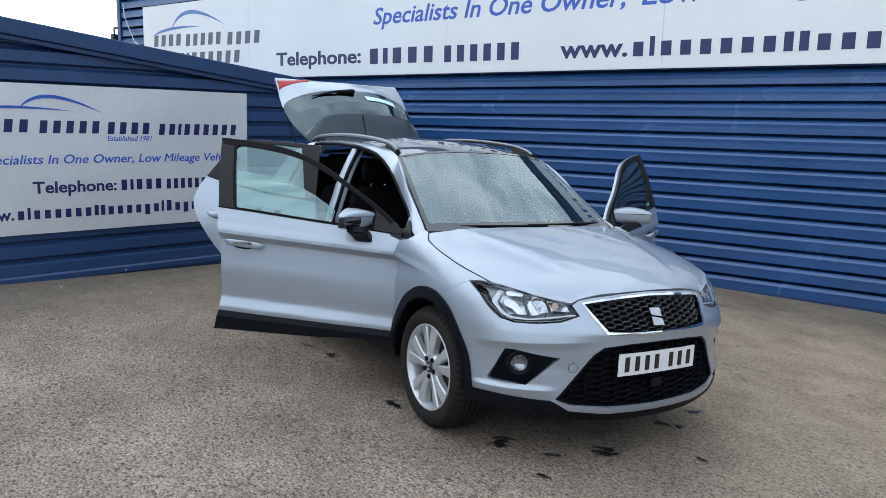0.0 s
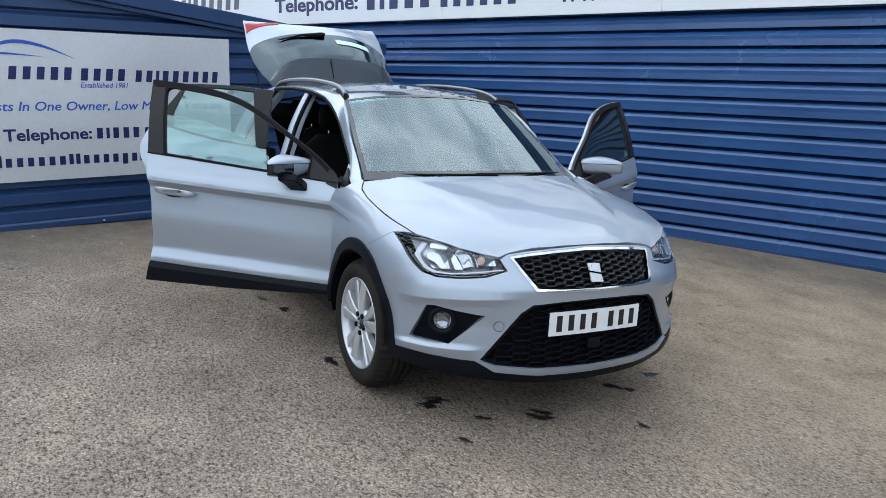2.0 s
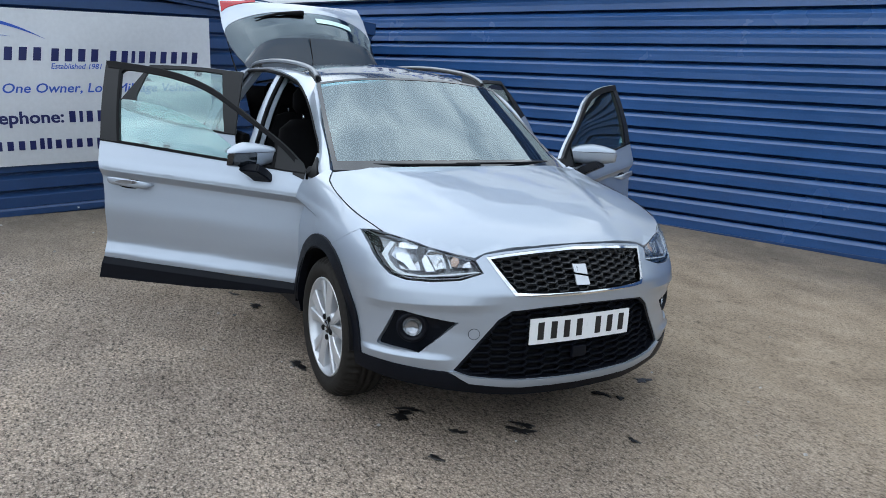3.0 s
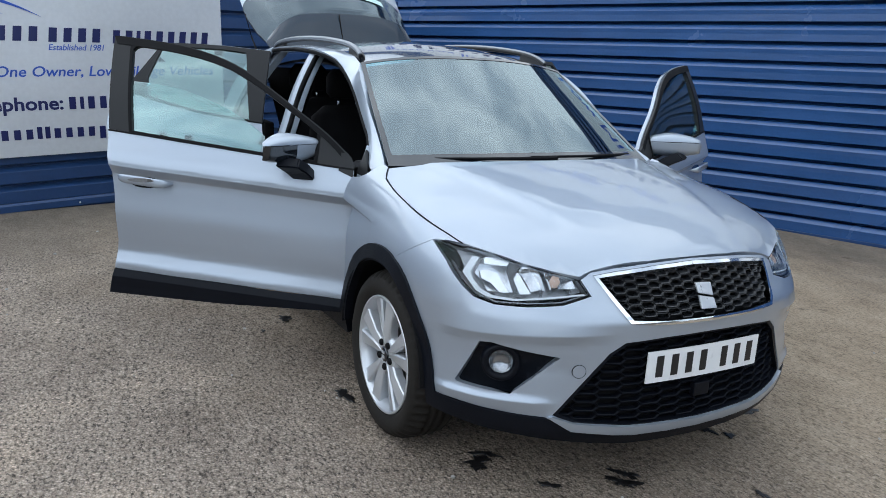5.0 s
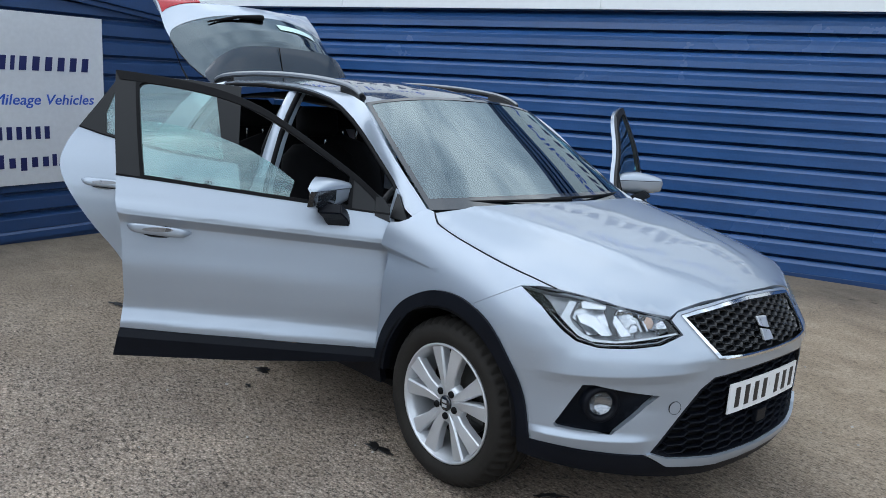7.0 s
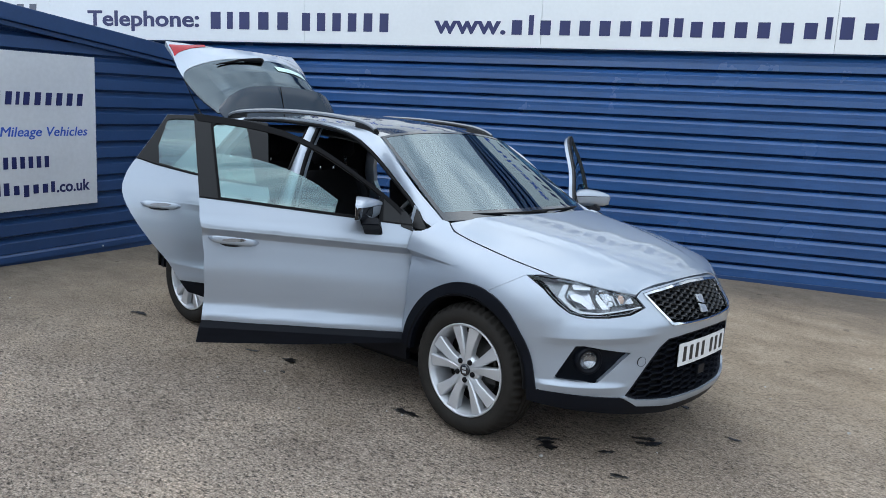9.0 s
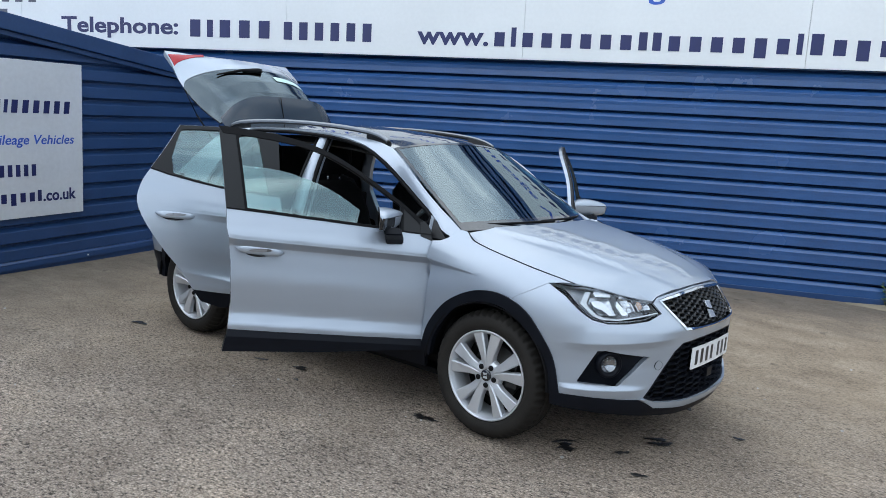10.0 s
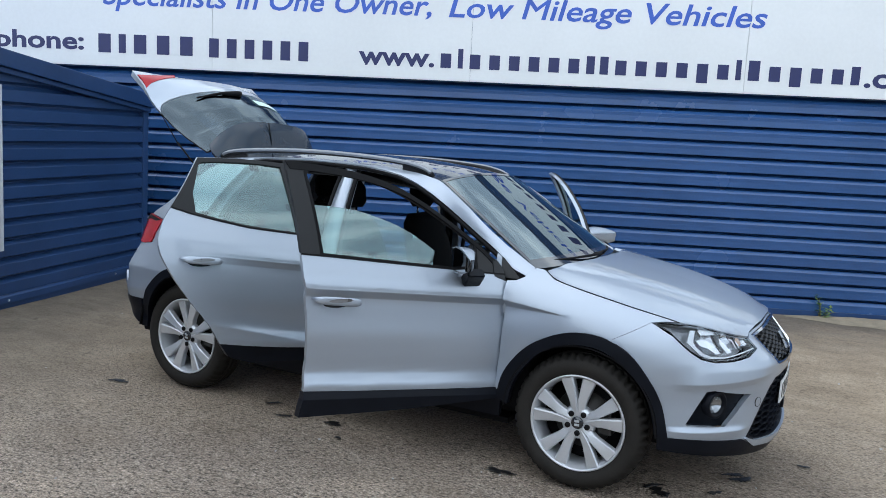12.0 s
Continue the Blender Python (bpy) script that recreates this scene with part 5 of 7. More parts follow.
def lamp_parts(root, sg):
    # fog lamp in its black corner recess
    part("fog_surround", skin_sheet([(0.742 + (s - 0.742) * 1.04, 0.49 + (z - 0.49) * 1.05) for s, z in FOG], ([(0.765 + 0.056 * math.cos(a), 0.502 + 0.056 * math.sin(a)) for a in np.linspace(0, 2 * math.pi, 24, endpoint=False)],), sg, off=-0.028, thick=0.006, step=(0.03, 0.02), creases=False, bulge=lambda s, z: 0.003 * math.sin(z * 300)), TRIM, root)
    c = skin(0.765, 0.502, -0.004)
    d = skin(0.765, 0.502, 0.05)
    n = Vector((d[0] - c[0], sg * (d[1] - c[1]), 0.0)).normalized()
    n = (n + Vector((0.35, 0, 0))).normalized()
    m = Matrix.Translation((c[0] - 0.012, sg * (c[1] - 0.012), c[2])) @ n.to_track_quat("-Y", "Z").to_matrix().to_4x4()
    bm = bmesh.new()
    lathe(bm, [(0.070, 0.03), (0.066, -0.004), (0.058, -0.012), (0.048, -0.008), (0.041, 0.004), (0.041, 0.03)], 36, m)
    fog = part("fog_lamp", bm, TRIM, root, "round fog lamp in a black bezel")
    bm = bmesh.new()
    lathe(bm, [(0.0, 0.026), (0.012, 0.025), (0.024, 0.020), (0.033, 0.012), (0.0405, 0.004)], 30, m)
    part("reflector", bm, FOG_CUP, fog)
    bm = bmesh.new()
    lathe(bm, [(0.0, -0.008), (0.02, -0.006), (0.034, -0.001), (0.041, 0.004)], 30, m)
    part("lens", bm, CLEAR, fog)
    # round cover of the towing eye, on the right only
    if sg < 0:
        c = skin(0.497, 0.500, 0.0)
        d = skin(0.497, 0.500, 0.05)
        n = Vector((d[0] - c[0], sg * (d[1] - c[1]), 0)).normalized()
        m = Matrix.Translation(Vector((c[0], sg * c[1], c[2])) + n * 0.0015) @ n.to_track_quat("-Y", "Z").to_matrix().to_4x4()
        bm = bmesh.new()
        lathe(bm, [(0.0, -0.0006), (0.0222, -0.0005)], 32, m)
        part("towing_cover", bm, PAINT, root)
        bm = bmesh.new()
        lathe(bm, [(0.0226, 0.004), (0.0228, -0.0009), (0.0240, -0.0009), (0.0242, 0.004)], 32, m)
        part("cover_ring", bm, SEAL, root)
    # headlight
    bm = skin_sheet([(0.8 + (s - 0.8) * 1.01, 0.79 + (z - 0.79) * 1.02) for s, z in HEADLIGHT], (), sg, off=-0.066, thick=0.006, step=(0.05, 0.03), creases=False)
    lamp = part("headlight", bm, LAMP_DARK, root, "clear angular headlight with bright reflectors")
    part("lens_cover", skin_sheet(HEADLIGHT, (), sg, off=0.002, thick=0.004, step=(0.04, 0.025), creases=False), CLEAR, lamp).visible_shadow = False
    rim = [(0.8 + (s - 0.8) * 0.99, 0.785 + (z - 0.785) * 0.965) for s, z in HEADLIGHT]
    part("bezel", skin_sheet(HEADLIGHT, (rim,), sg, off=-0.006, thick=0.010, step=(0.04, 0.01), creases=False), SEAL, lamp)
    part("lamp_wall", skin_sheet(HEADLIGHT, (rim,), sg, off=-0.017, thick=0.045, step=(0.04, 0.01), creases=False), LAMP_DARK, lamp)

    def piece(name, outline, material, off, deep=0.0, tilt=0.0, label=""):
        # a faceted or hollow piece inside the lamp; tilt leans its upper edge back
        cs, cz = [sum(p[k] for p in outline) / len(outline) for k in (0, 1)]
        w, h = [0.5 * (max(p[k] for p in outline) - min(p[k] for p in outline)) for k in (0, 1)]

        def form(s, z):
            return -deep * max(0.0, 1 - ((s - cs) / w) ** 2 - 0.8 * ((z - cz) / h) ** 2) - tilt * (z - cz) / h

        return part(name, skin_sheet(outline, (), sg, off=off, thick=0.003, step=(0.014, 0.010), creases=False, bulge=form), material, lamp, label)

    piece("reflector", [(0.896, 0.831), (0.868, 0.848), (0.774, 0.836), (0.780, 0.804), (0.746, 0.741), (0.843, 0.738), (0.905, 0.786)], REFLECTOR, -0.022, 0.034)
    piece("reflector", [(0.730, 0.817), (0.667, 0.813), (0.634, 0.757), (0.683, 0.746), (0.737, 0.803)], REFLECTOR, -0.024, 0.026)
    piece("reflector", [(0.640, 0.807), (0.530, 0.790), (0.516, 0.763), (0.607, 0.757), (0.630, 0.787)], REFLECTOR, -0.022, 0.020)
    piece("reflector_shelf", [(0.883, 0.838), (0.864, 0.846), (0.776, 0.834), (0.780, 0.823), (0.874, 0.823)], LAMP_PALE, -0.014, 0.0, 0.008)
    piece("reflector_facet", [(0.892, 0.795), (0.860, 0.802), (0.817, 0.794), (0.755, 0.743), (0.790, 0.741), (0.829, 0.764), (0.875, 0.775)], LAMP_PALE, -0.020, 0.0, 0.012)
    piece("lamp_divider", [(0.774, 0.836), (0.731, 0.829), (0.746, 0.804), (0.728, 0.742), (0.745, 0.741), (0.780, 0.804)], LAMP_POST, -0.016)
    piece("reflector_facet", [(0.760, 0.796), (0.735, 0.802), (0.681, 0.746), (0.718, 0.741)], LAMP_PALE, -0.012, 0.0, 0.008)
    piece("reflector_facet", [(0.725, 0.829), (0.690, 0.821), (0.726, 0.817)], LAMP_PALE, -0.012, 0.0, 0.004)
    piece("lamp_fin", [(0.676, 0.802), (0.649, 0.796), (0.630, 0.757), (0.640, 0.756), (0.656, 0.790), (0.677, 0.796)], LED_WHITE, -0.010)
    piece("lamp_fin", [(0.628, 0.790), (0.622, 0.790), (0.606, 0.760), (0.613, 0.759)], LED_WHITE, -0.010)
    piece("indicator_bulb", [(0.602, 0.800), (0.578, 0.797), (0.572, 0.780), (0.585, 0.764), (0.609, 0.764), (0.616, 0.785)], AMBER, -0.018, -0.012, 0.0, "pale amber indicator bulb")
    guide = [(0.926, 0.841), (0.900, 0.839), (0.916, 0.792), (0.900, 0.770), (0.862, 0.744), (0.816, 0.729), (0.735, 0.725), (0.493, 0.751), (0.480, 0.747), (0.736, 0.719), (0.828, 0.720), (0.880, 0.736), (0.946, 0.788)]
    part("light_guide", skin_sheet(guide, (), sg, off=-0.010, thick=0.010, step=(0.02, 0.008), creases=False), LED_WHITE, lamp)


# ---- bonnet, wings, roof ----
BONNET_EDGE = [(0.0, 0.843), (0.2, 0.837), (0.36, 0.827), (0.46, 0.815), (0.505, 0.797), (0.56, 0.809), (0.719, 0.837), (0.857, 0.863), (0.945, 0.871), (0.985, 0.874), (1.155, 0.907), (1.325, 0.938), (1.52, 0.973), (1.632, 0.998), (1.697, 1.031)]


def bonnet_part(root):
    edge = [skin(s, z) for s, z in BONNET_EDGE]
    outline = [(p[0], p[1]) for p in edge] + [(-0.235, 0.62), (-0.195, 0.45), (-0.165, 0.25), (-0.155, 0.0)]
    full = outline + [(x, -y) for x, y in reversed(outline) if y > 1e-3]
    side = [p for p in edge if p[1] > 0.40]
    order = sorted(range(len(side)), key=lambda i: side[i][0])
    ex = np.array([side[i][0] for i in order])
    ey = np.array([side[i][1] for i in order])
    ez = np.array([side[i][2] for i in order])
    cx = [-0.3, -0.15, 0.0, 0.2, 0.4, 0.55, 0.65, 0.70, 0.727, 0.75]
    cz = [1.075, 1.062, 1.040, 1.005, 0.962, 0.920, 0.883, 0.862, 0.843, 0.835]
    fine = np.arange(-0.45, 0.95, 0.001)

    def flowing(x, y, soft):
        g = np.exp(-0.5 * (np.arange(-90, 91) * 0.001 / soft) ** 2)
        return np.convolve(np.pad(np.interp(fine, x, y), 90, mode="edge"), g / g.sum(), mode="valid")

    ty, tz, tc_ = flowing(ex, ey, 0.018), flowing(ex, ez, 0.022), flowing(cx, cz, 0.028)
    tc_ = np.where(fine > 0.62, np.interp(fine, cx, cz) * np.clip((fine - 0.62) / 0.06, 0, 1) + tc_ * (1 - np.clip((fine - 0.62) / 0.06, 0, 1)), tc_)

    def place(x, y):
        Y = abs(y)
        ye, ze, zc = np.interp(x, fine, ty), np.interp(x, fine, tz), np.interp(x, fine, tc_)
        r = min(1.0, Y / ye)
        z = zc - (zc - ze) * (0.25 * r ** 1.6 + 0.75 * r ** 3.4)
        # two raised creases running back to the screen pillars
        line = 0.30 + 0.28 * min(1, max(0, (0.72 - x) / 0.95))
        fade = min(1, max(0, (0.66 - x) / 0.25))
        z += 0.010 * fade * (1 / (1 + math.exp(-(line - Y) / 0.012))) * math.exp(-max(0, line - Y) / 0.25)
        return (x, y, z)

    uv, tris = mesh2d(full, (), (0.04, 0.03), None, 0.025)
    part("bonnet", plate_mesh(uv, tris, place, 0.02, 0.0025, (0, 0, 0.3)), PAINT, root, "silver bonnet reflecting the sign")
    # black cord laid along the shut line, standing in for the gap's shade
    for sg in (-1, 1):
        line = [skin(a, b - 0.0025, -0.0008) for a, b in curve_through(BONNET_EDGE[9:], 4)]
        part("bonnet_seal", strip_along([(p[0], sg * p[1], p[2]) for p in line], 0.0024, sides=6), SEAL, root)
    # cowl with wipers, under the screen
    rows = []
    for x0, dz in ((-0.13, -0.018), (-0.24, -0.03), (-0.40, -0.03)):
        rows.append([(x0 - 0.20 * (t * t) * (1 if x0 > -0.2 else 1), t * 0.73, 1.052 + dz - 0.03 * t * t) for t in np.linspace(-1, 1, 21)])
    part("cowl", loft(rows, 0.02, (-0.3, 0, 0.5)), TRIM, root)
    for y0, y1, lift in ((0.60, -0.06, 0.004), (0.08, -0.56, 0.0)):
        pts = []
        for t in np.linspace(0, 1, 9):
            y = y0 + (y1 - y0) * t
            q = y / 0.7
            pts.append((-0.218 - 0.17 * q * q - 0.004 * t, y, 1.060 + 0.004 * t - 0.016 * q * q + lift))
        part("wiper", strip_along(pts, [0.010, 0.009, 0.008, 0.007, 0.007, 0.006, 0.006, 0.005, 0.005]), SEAL, root, "black wiper arm")


def hip(s, z):
    """The rear quarter swells out below the tail lamp, more so towards the bumper's corner."""
    def ease(a, lo, hi):
        t = min(1, max(0, (a - lo) / (hi - lo)))
        return t * t * (3 - 2 * t)

    return (0.024 * ease(s, 3.93, 4.2) + 0.016 * ease(s, 4.30, 4.50)) * min(1, max(0, (0.885 - z) / 0.165)) * min(1, max(0, (z - 0.36) / 0.22))


def wing_parts(root, sg):
    first = next(i for i, p in enumerate(ARCH_F) if p[0] > 1.305)
    outline = [(1.1280, 0.8632), (1.2980, 0.7668), (1.3010, 0.743)] + ARCH_F[first:] + [(1.875, 0.376), (1.878, 0.48), (1.868, 0.609), (1.864, 0.783), (1.868, 0.875), (1.868, 0.966), (1.823, 0.972), (1.790, 0.990), (1.770, 1.020), (1.750, 1.036), (1.705, 1.030), (1.637, 0.993), (1.52, 0.968), (1.325, 0.933), (1.155, 0.902), (0.990, 0.8735), (1.06, 0.8725)]
    part("front_wing", skin_sheet(outline, (), sg, thick=0.02, step=(0.03, 0.024)), PAINT, root)
    part("arch_trim", skin_sheet(ARCH_F + ARCH_F_IN[::-1], (), sg, off=0.010, thick=0.035, step=(0.03, 0.02), creases=False), TRIM, root, "matt black wheel arch trim")
    part("arch_trim", skin_sheet(ARCH_R + ARCH_R_IN[::-1], (), sg, off=0.010, thick=0.035, step=(0.03, 0.02), creases=False, bulge=hip), TRIM, root, "matt black wheel arch trim")
    # little black window triangle at the foot of the screen pillar
    rows = [[(x, sg * y, z) for x, y, z in r] for r in (((-0.385, 0.772, 0.977), (-0.388, 0.776, 0.972)), ((-0.425, 0.762, 1.012), (-0.430, 0.780, 0.972)), ((-0.503, 0.735, 1.071), (-0.480, 0.788, 0.972)))]
    part("corner_window", loft(rows, 0.015, (-0.45, 0, 0.9)), FRAME_BLACK, root)
    # wheel wells
    for x in (0.0, -2.566):
        rows = []
        for yy in (0.875, 0.72, 0.50):
            rows.append([(x + 0.385 * math.cos(a), sg * yy, 0.335 + 0.375 * math.sin(a)) for a in np.linspace(0.02, math.pi - 0.02, 25)])
        part("wheel_liner", loft(rows, 0.008, (x, sg * 0.7, 0.3)), SEAL, root)
        bm = bmesh.new()
        box(bm, x - 0.37, x + 0.37, min(sg * 0.46, sg * 0.5), max(sg * 0.46, sg * 0.5), 0.33, 0.70)
        part("inner_arch", bm, SEAL, root)


CANT_FRONT = [(-0.33, 0.768, 0.985), (-0.43, 0.752, 1.014), (-0.503, 0.719, 1.066), (-0.605, 0.685, 1.122), (-0.672, 0.674, 1.16), (-0.735, 0.665, 1.2), (-0.82, 0.65, 1.25), (-0.904, 0.638, 1.3), (-0.992, 0.629, 1.35), (-1.093, 0.625, 1.4), (-1.19, 0.624, 1.436), (-1.3, 0.638, 1.46)]
CANT_BACK = [(2.86, 1.476), (3.0, 1.481), (3.3, 1.484), (3.6, 1.474), (3.70, 1.462), (3.80, 1.445), (3.90, 1.42)]
CANT = CANT_FRONT + [tuple(skin(s, z, -0.004)) for s, z in CANT_BACK]
ROOF_EDGE = [(-0.323, 0.725, 1.033), (-0.41, 0.700, 1.076), (-0.507, 0.678, 1.125), (-0.60, 0.664, 1.183), (-0.68, 0.656, 1.240), (-0.76, 0.647, 1.300), (-0.84, 0.632, 1.352), (-0.905, 0.612, 1.392), (-0.968, 0.585, 1.424), (-1.12, 0.556, 1.456), (-1.35, 0.545, 1.480), (-1.65, 0.540, 1.493), (-1.95, 0.535, 1.493), (-2.25, 0.528, 1.480), (-2.45, 0.522, 1.466), (-2.56, 0.517, 1.456), (-2.63, 0.514, 1.446)]


def roof_parts(root):
    for sg in (-1, 1):
        a = resample(CANT, 60)
        b = resample(ROOF_EDGE, 60)
        rows = []
        for p, q in zip(a, b):
            row = []
            for t in np.linspace(0, 1, 9):
                w = p * (1 - t) + q * t
                up = 0.004 * math.sin(math.pi * t)
                row.append((w[0] + up * 0.3, sg * (w[1] + up * 0.55), w[2] + up * 0.8))
            rows.append(row)
        part("roof_side", loft(rows, 0.03, (-1.2, 0, 0.8)), PAINT, root, "silver screen pillar and roof side")
        # rubber seal round the door openings
        pts = [tuple(x) for x in resample(CANT[2:-2], 50)]
        part("door_seal", strip_along([(x - 0.008, sg * (y - 0.010), z - 0.016) for x, y, z in pts], 0.014, sides=6), SEAL, root)
        # roof rails
        pts = [(-1.045, 0.548, 1.452), (-1.07, 0.545, 1.466), (-1.13, 0.540, 1.487), (-1.25, 0.536, 1.507), (-1.5, 0.531, 1.523), (-1.8, 0.527, 1.529), (-2.1, 0.522, 1.524), (-2.35, 0.518, 1.511), (-2.5, 0.516, 1.497), (-2.58, 0.515, 1.482), (-2.63, 0.514, 1.462)]
        pts = [tuple(p) for p in curve_through(pts, 4)]
        bm = bmesh.new()
        tube(bm, [(x, sg * y, z) for x, y, z in pts], 0.013, 8)
        rail = part("roof_rail", bm, FRAME_BLACK, root, "dark roof rail with a bright top")
        bm = bmesh.new()
        tube(bm, [(x, sg * (y + 0.004), z + 0.006) for x, y, z in pts[1:-1]], 0.0125, 8)
        part("rail_top", bm, RAIL, rail)
        rows = [[(x, sg * y, z), (x, sg * (y - 0.004), z - 0.05)] for x, y, z in pts if x > -1.3]
        part("rail_foot", loft(rows, 0.02, (-1.2, 0, 1.0)), FRAME_BLACK, rail)
        rows = [[(x, sg * y, z), (x, sg * (y - 0.004), z - 0.05)] for x, y, z in pts if x < -2.4]
        part("rail_foot", loft(rows, 0.02, (-2.5, 0, 1.0)), FRAME_BLACK, rail)
    # roof skin
    top = [p for p in resample(ROOF_EDGE[8:], 30)]
    rows = []
    for i, p in enumerate(top):
        fwd = 0.045 * max(0.0, 1 - i / 5.0)
        rows.append([(p[0] + fwd * (1 - t * t), t * (p[1] - 0.004), p[2] - 0.002 + 0.052 * (1 - abs(t) ** 2.2)) for t in np.linspace(-1, 1, 25)])
    part("roof", loft(rows, 0.03, (-1.8, 0, 0.8)), GLOSS_BLACK, root, "gloss black roof")
    part("headlining", loft([[(x, y * 0.96, z - 0.085) for x, y, z in r] for r in rows], 0.01, (-1.8, 0, 0.8)), HEADLINER, root)
    # windscreen
    p0 = np.array(ROOF_EDGE[:9])
    along = np.concatenate([[0], np.cumsum(np.linalg.norm(np.diff(p0, axis=0), axis=1))])
    along /= along[-1]
    e = np.stack([np.polyval(np.polyfit(along, p0[:, k], 2), np.linspace(0, 1, 44)) for k in range(3)], 1)
    rows = []
    for i, p in enumerate(e):
        v = i / 43
        fwd = 0.105 * (1 - v) + 0.046 * v
        lift = 0.012 * (1 - v) + 0.050 * v
        out = 0.012 * math.sin(math.pi * v)
        rows.append([(p[0] + fwd * (1 - abs(t) ** 2.5) + out * 0.7, t * (p[1] - 0.012), p[2] - 0.004 + lift * (1 - abs(t) ** 2.5) + out * 0.7) for t in np.linspace(-1, 1, 57)])
    screen = part("windscreen", loft(rows, 0.005, (-1.2, 0, 0.8)), SCREEN, root, "windscreen reflecting the clouds")
    screen.visible_shadow = False
    band = [[(x + 0.002, y, z + 0.0015) for x, y, z in r] for r in rows]
    for sl in (band[:5], band[-2:]):
        part("screen_edge", loft(sl, 0.002, (-1.2, 0, 0.8)), GLOSS_BLACK, screen, "black band printed round the windscreen")
    for sl in (slice(0, 2), slice(-2, None)):
        part("screen_edge", loft([r[sl] for r in band[4:-1]], 0.002, (-1.2, 0, 0.8)), GLOSS_BLACK, screen, "black band printed round the windscreen")
    bm = bmesh.new()
    box(bm, -0.995, -0.92, -0.055, 0.055, 1.355, 1.435, 0.012)
    part("sensor_pod", bm, SEAL, screen)
    bm = bmesh.new()
    box(bm, -0.99, -0.955, -0.115, 0.115, 1.315, 1.375, 0.015)
    part("rear_view_mirror", bm, SEAL, screen)


# ---- doors ----
F_HINGE, F_OPEN = (-0.46, 0.82), 57.5
R_HINGE, R_OPEN = (-1.58, 0.82), 62.0
FD_TOP = smooth_line([(1.905, 1.035), (2.015, 1.130), (2.17, 1.236), (2.33, 1.338), (2.453, 1.400), (2.58, 1.442), (2.725, 1.470), (2.88, 1.486), (3.0, 1.494)], 3)
FD_GLASS = [(2.06, 1.020)] + smooth_line([(2.055, 1.136), (2.190, 1.226), (2.325, 1.311), (2.463, 1.381), (2.590, 1.424), (2.72, 1.446), (2.84, 1.457), (2.888, 1.454), (2.905, 1.438)], 3) + [(2.862, 1.099), (2.6, 1.072), (2.3, 1.042)]
FD_LOW_GLASS = [(2.30, 1.034), (2.282, 1.100)] + smooth_line([(2.282, 1.106), (2.368, 1.165), (2.472, 1.220), (2.588, 1.261), (2.69, 1.287), (2.80, 1.300), (2.89, 1.305)], 3) + [(2.868, 1.092), (2.6, 1.058)]
FD_BELT = [(1.885, 0.992), (2.0, 1.002), (2.194, 1.022), (2.42, 1.044), (2.64, 1.066), (2.80, 1.082), (2.964, 1.097)]
FD_LOW = [(1.893, 0.42), (2.2, 0.436), (2.467, 0.455), (2.70, 0.470), (2.942, 0.490)]
RD_TOP = [(3.085, 1.452), (3.204, 1.458), (3.33, 1.466), (3.45, 1.469), (3.58, 1.468), (3.683, 1.464)]
RD_REAR = smooth_line([(3.683, 1.464), (3.77, 1.330), (3.852, 1.212), (3.906, 1.126), (3.930, 1.02), (3.880, 0.893), (3.775, 0.735), (3.675, 0.610), (3.610, 0.500)], 3)
RD_BELT = [(3.095, 1.068), (3.188, 1.076), (3.445, 1.108), (3.624, 1.146), (3.75, 1.176), (3.854, 1.208)]
RD_GLASS = [(3.165, 1.083), (3.30, 1.099), (3.445, 1.118), (3.60, 1.151), (3.728, 1.184), (3.735, 1.280), (3.683, 1.432), (3.664, 1.441), (3.58, 1.447), (3.45, 1.449), (3.33, 1.446), (3.215, 1.436)]
RD_LOW = [(3.100, 0.440), (3.25, 0.452), (3.45, 0.476), (3.608, 0.498)]


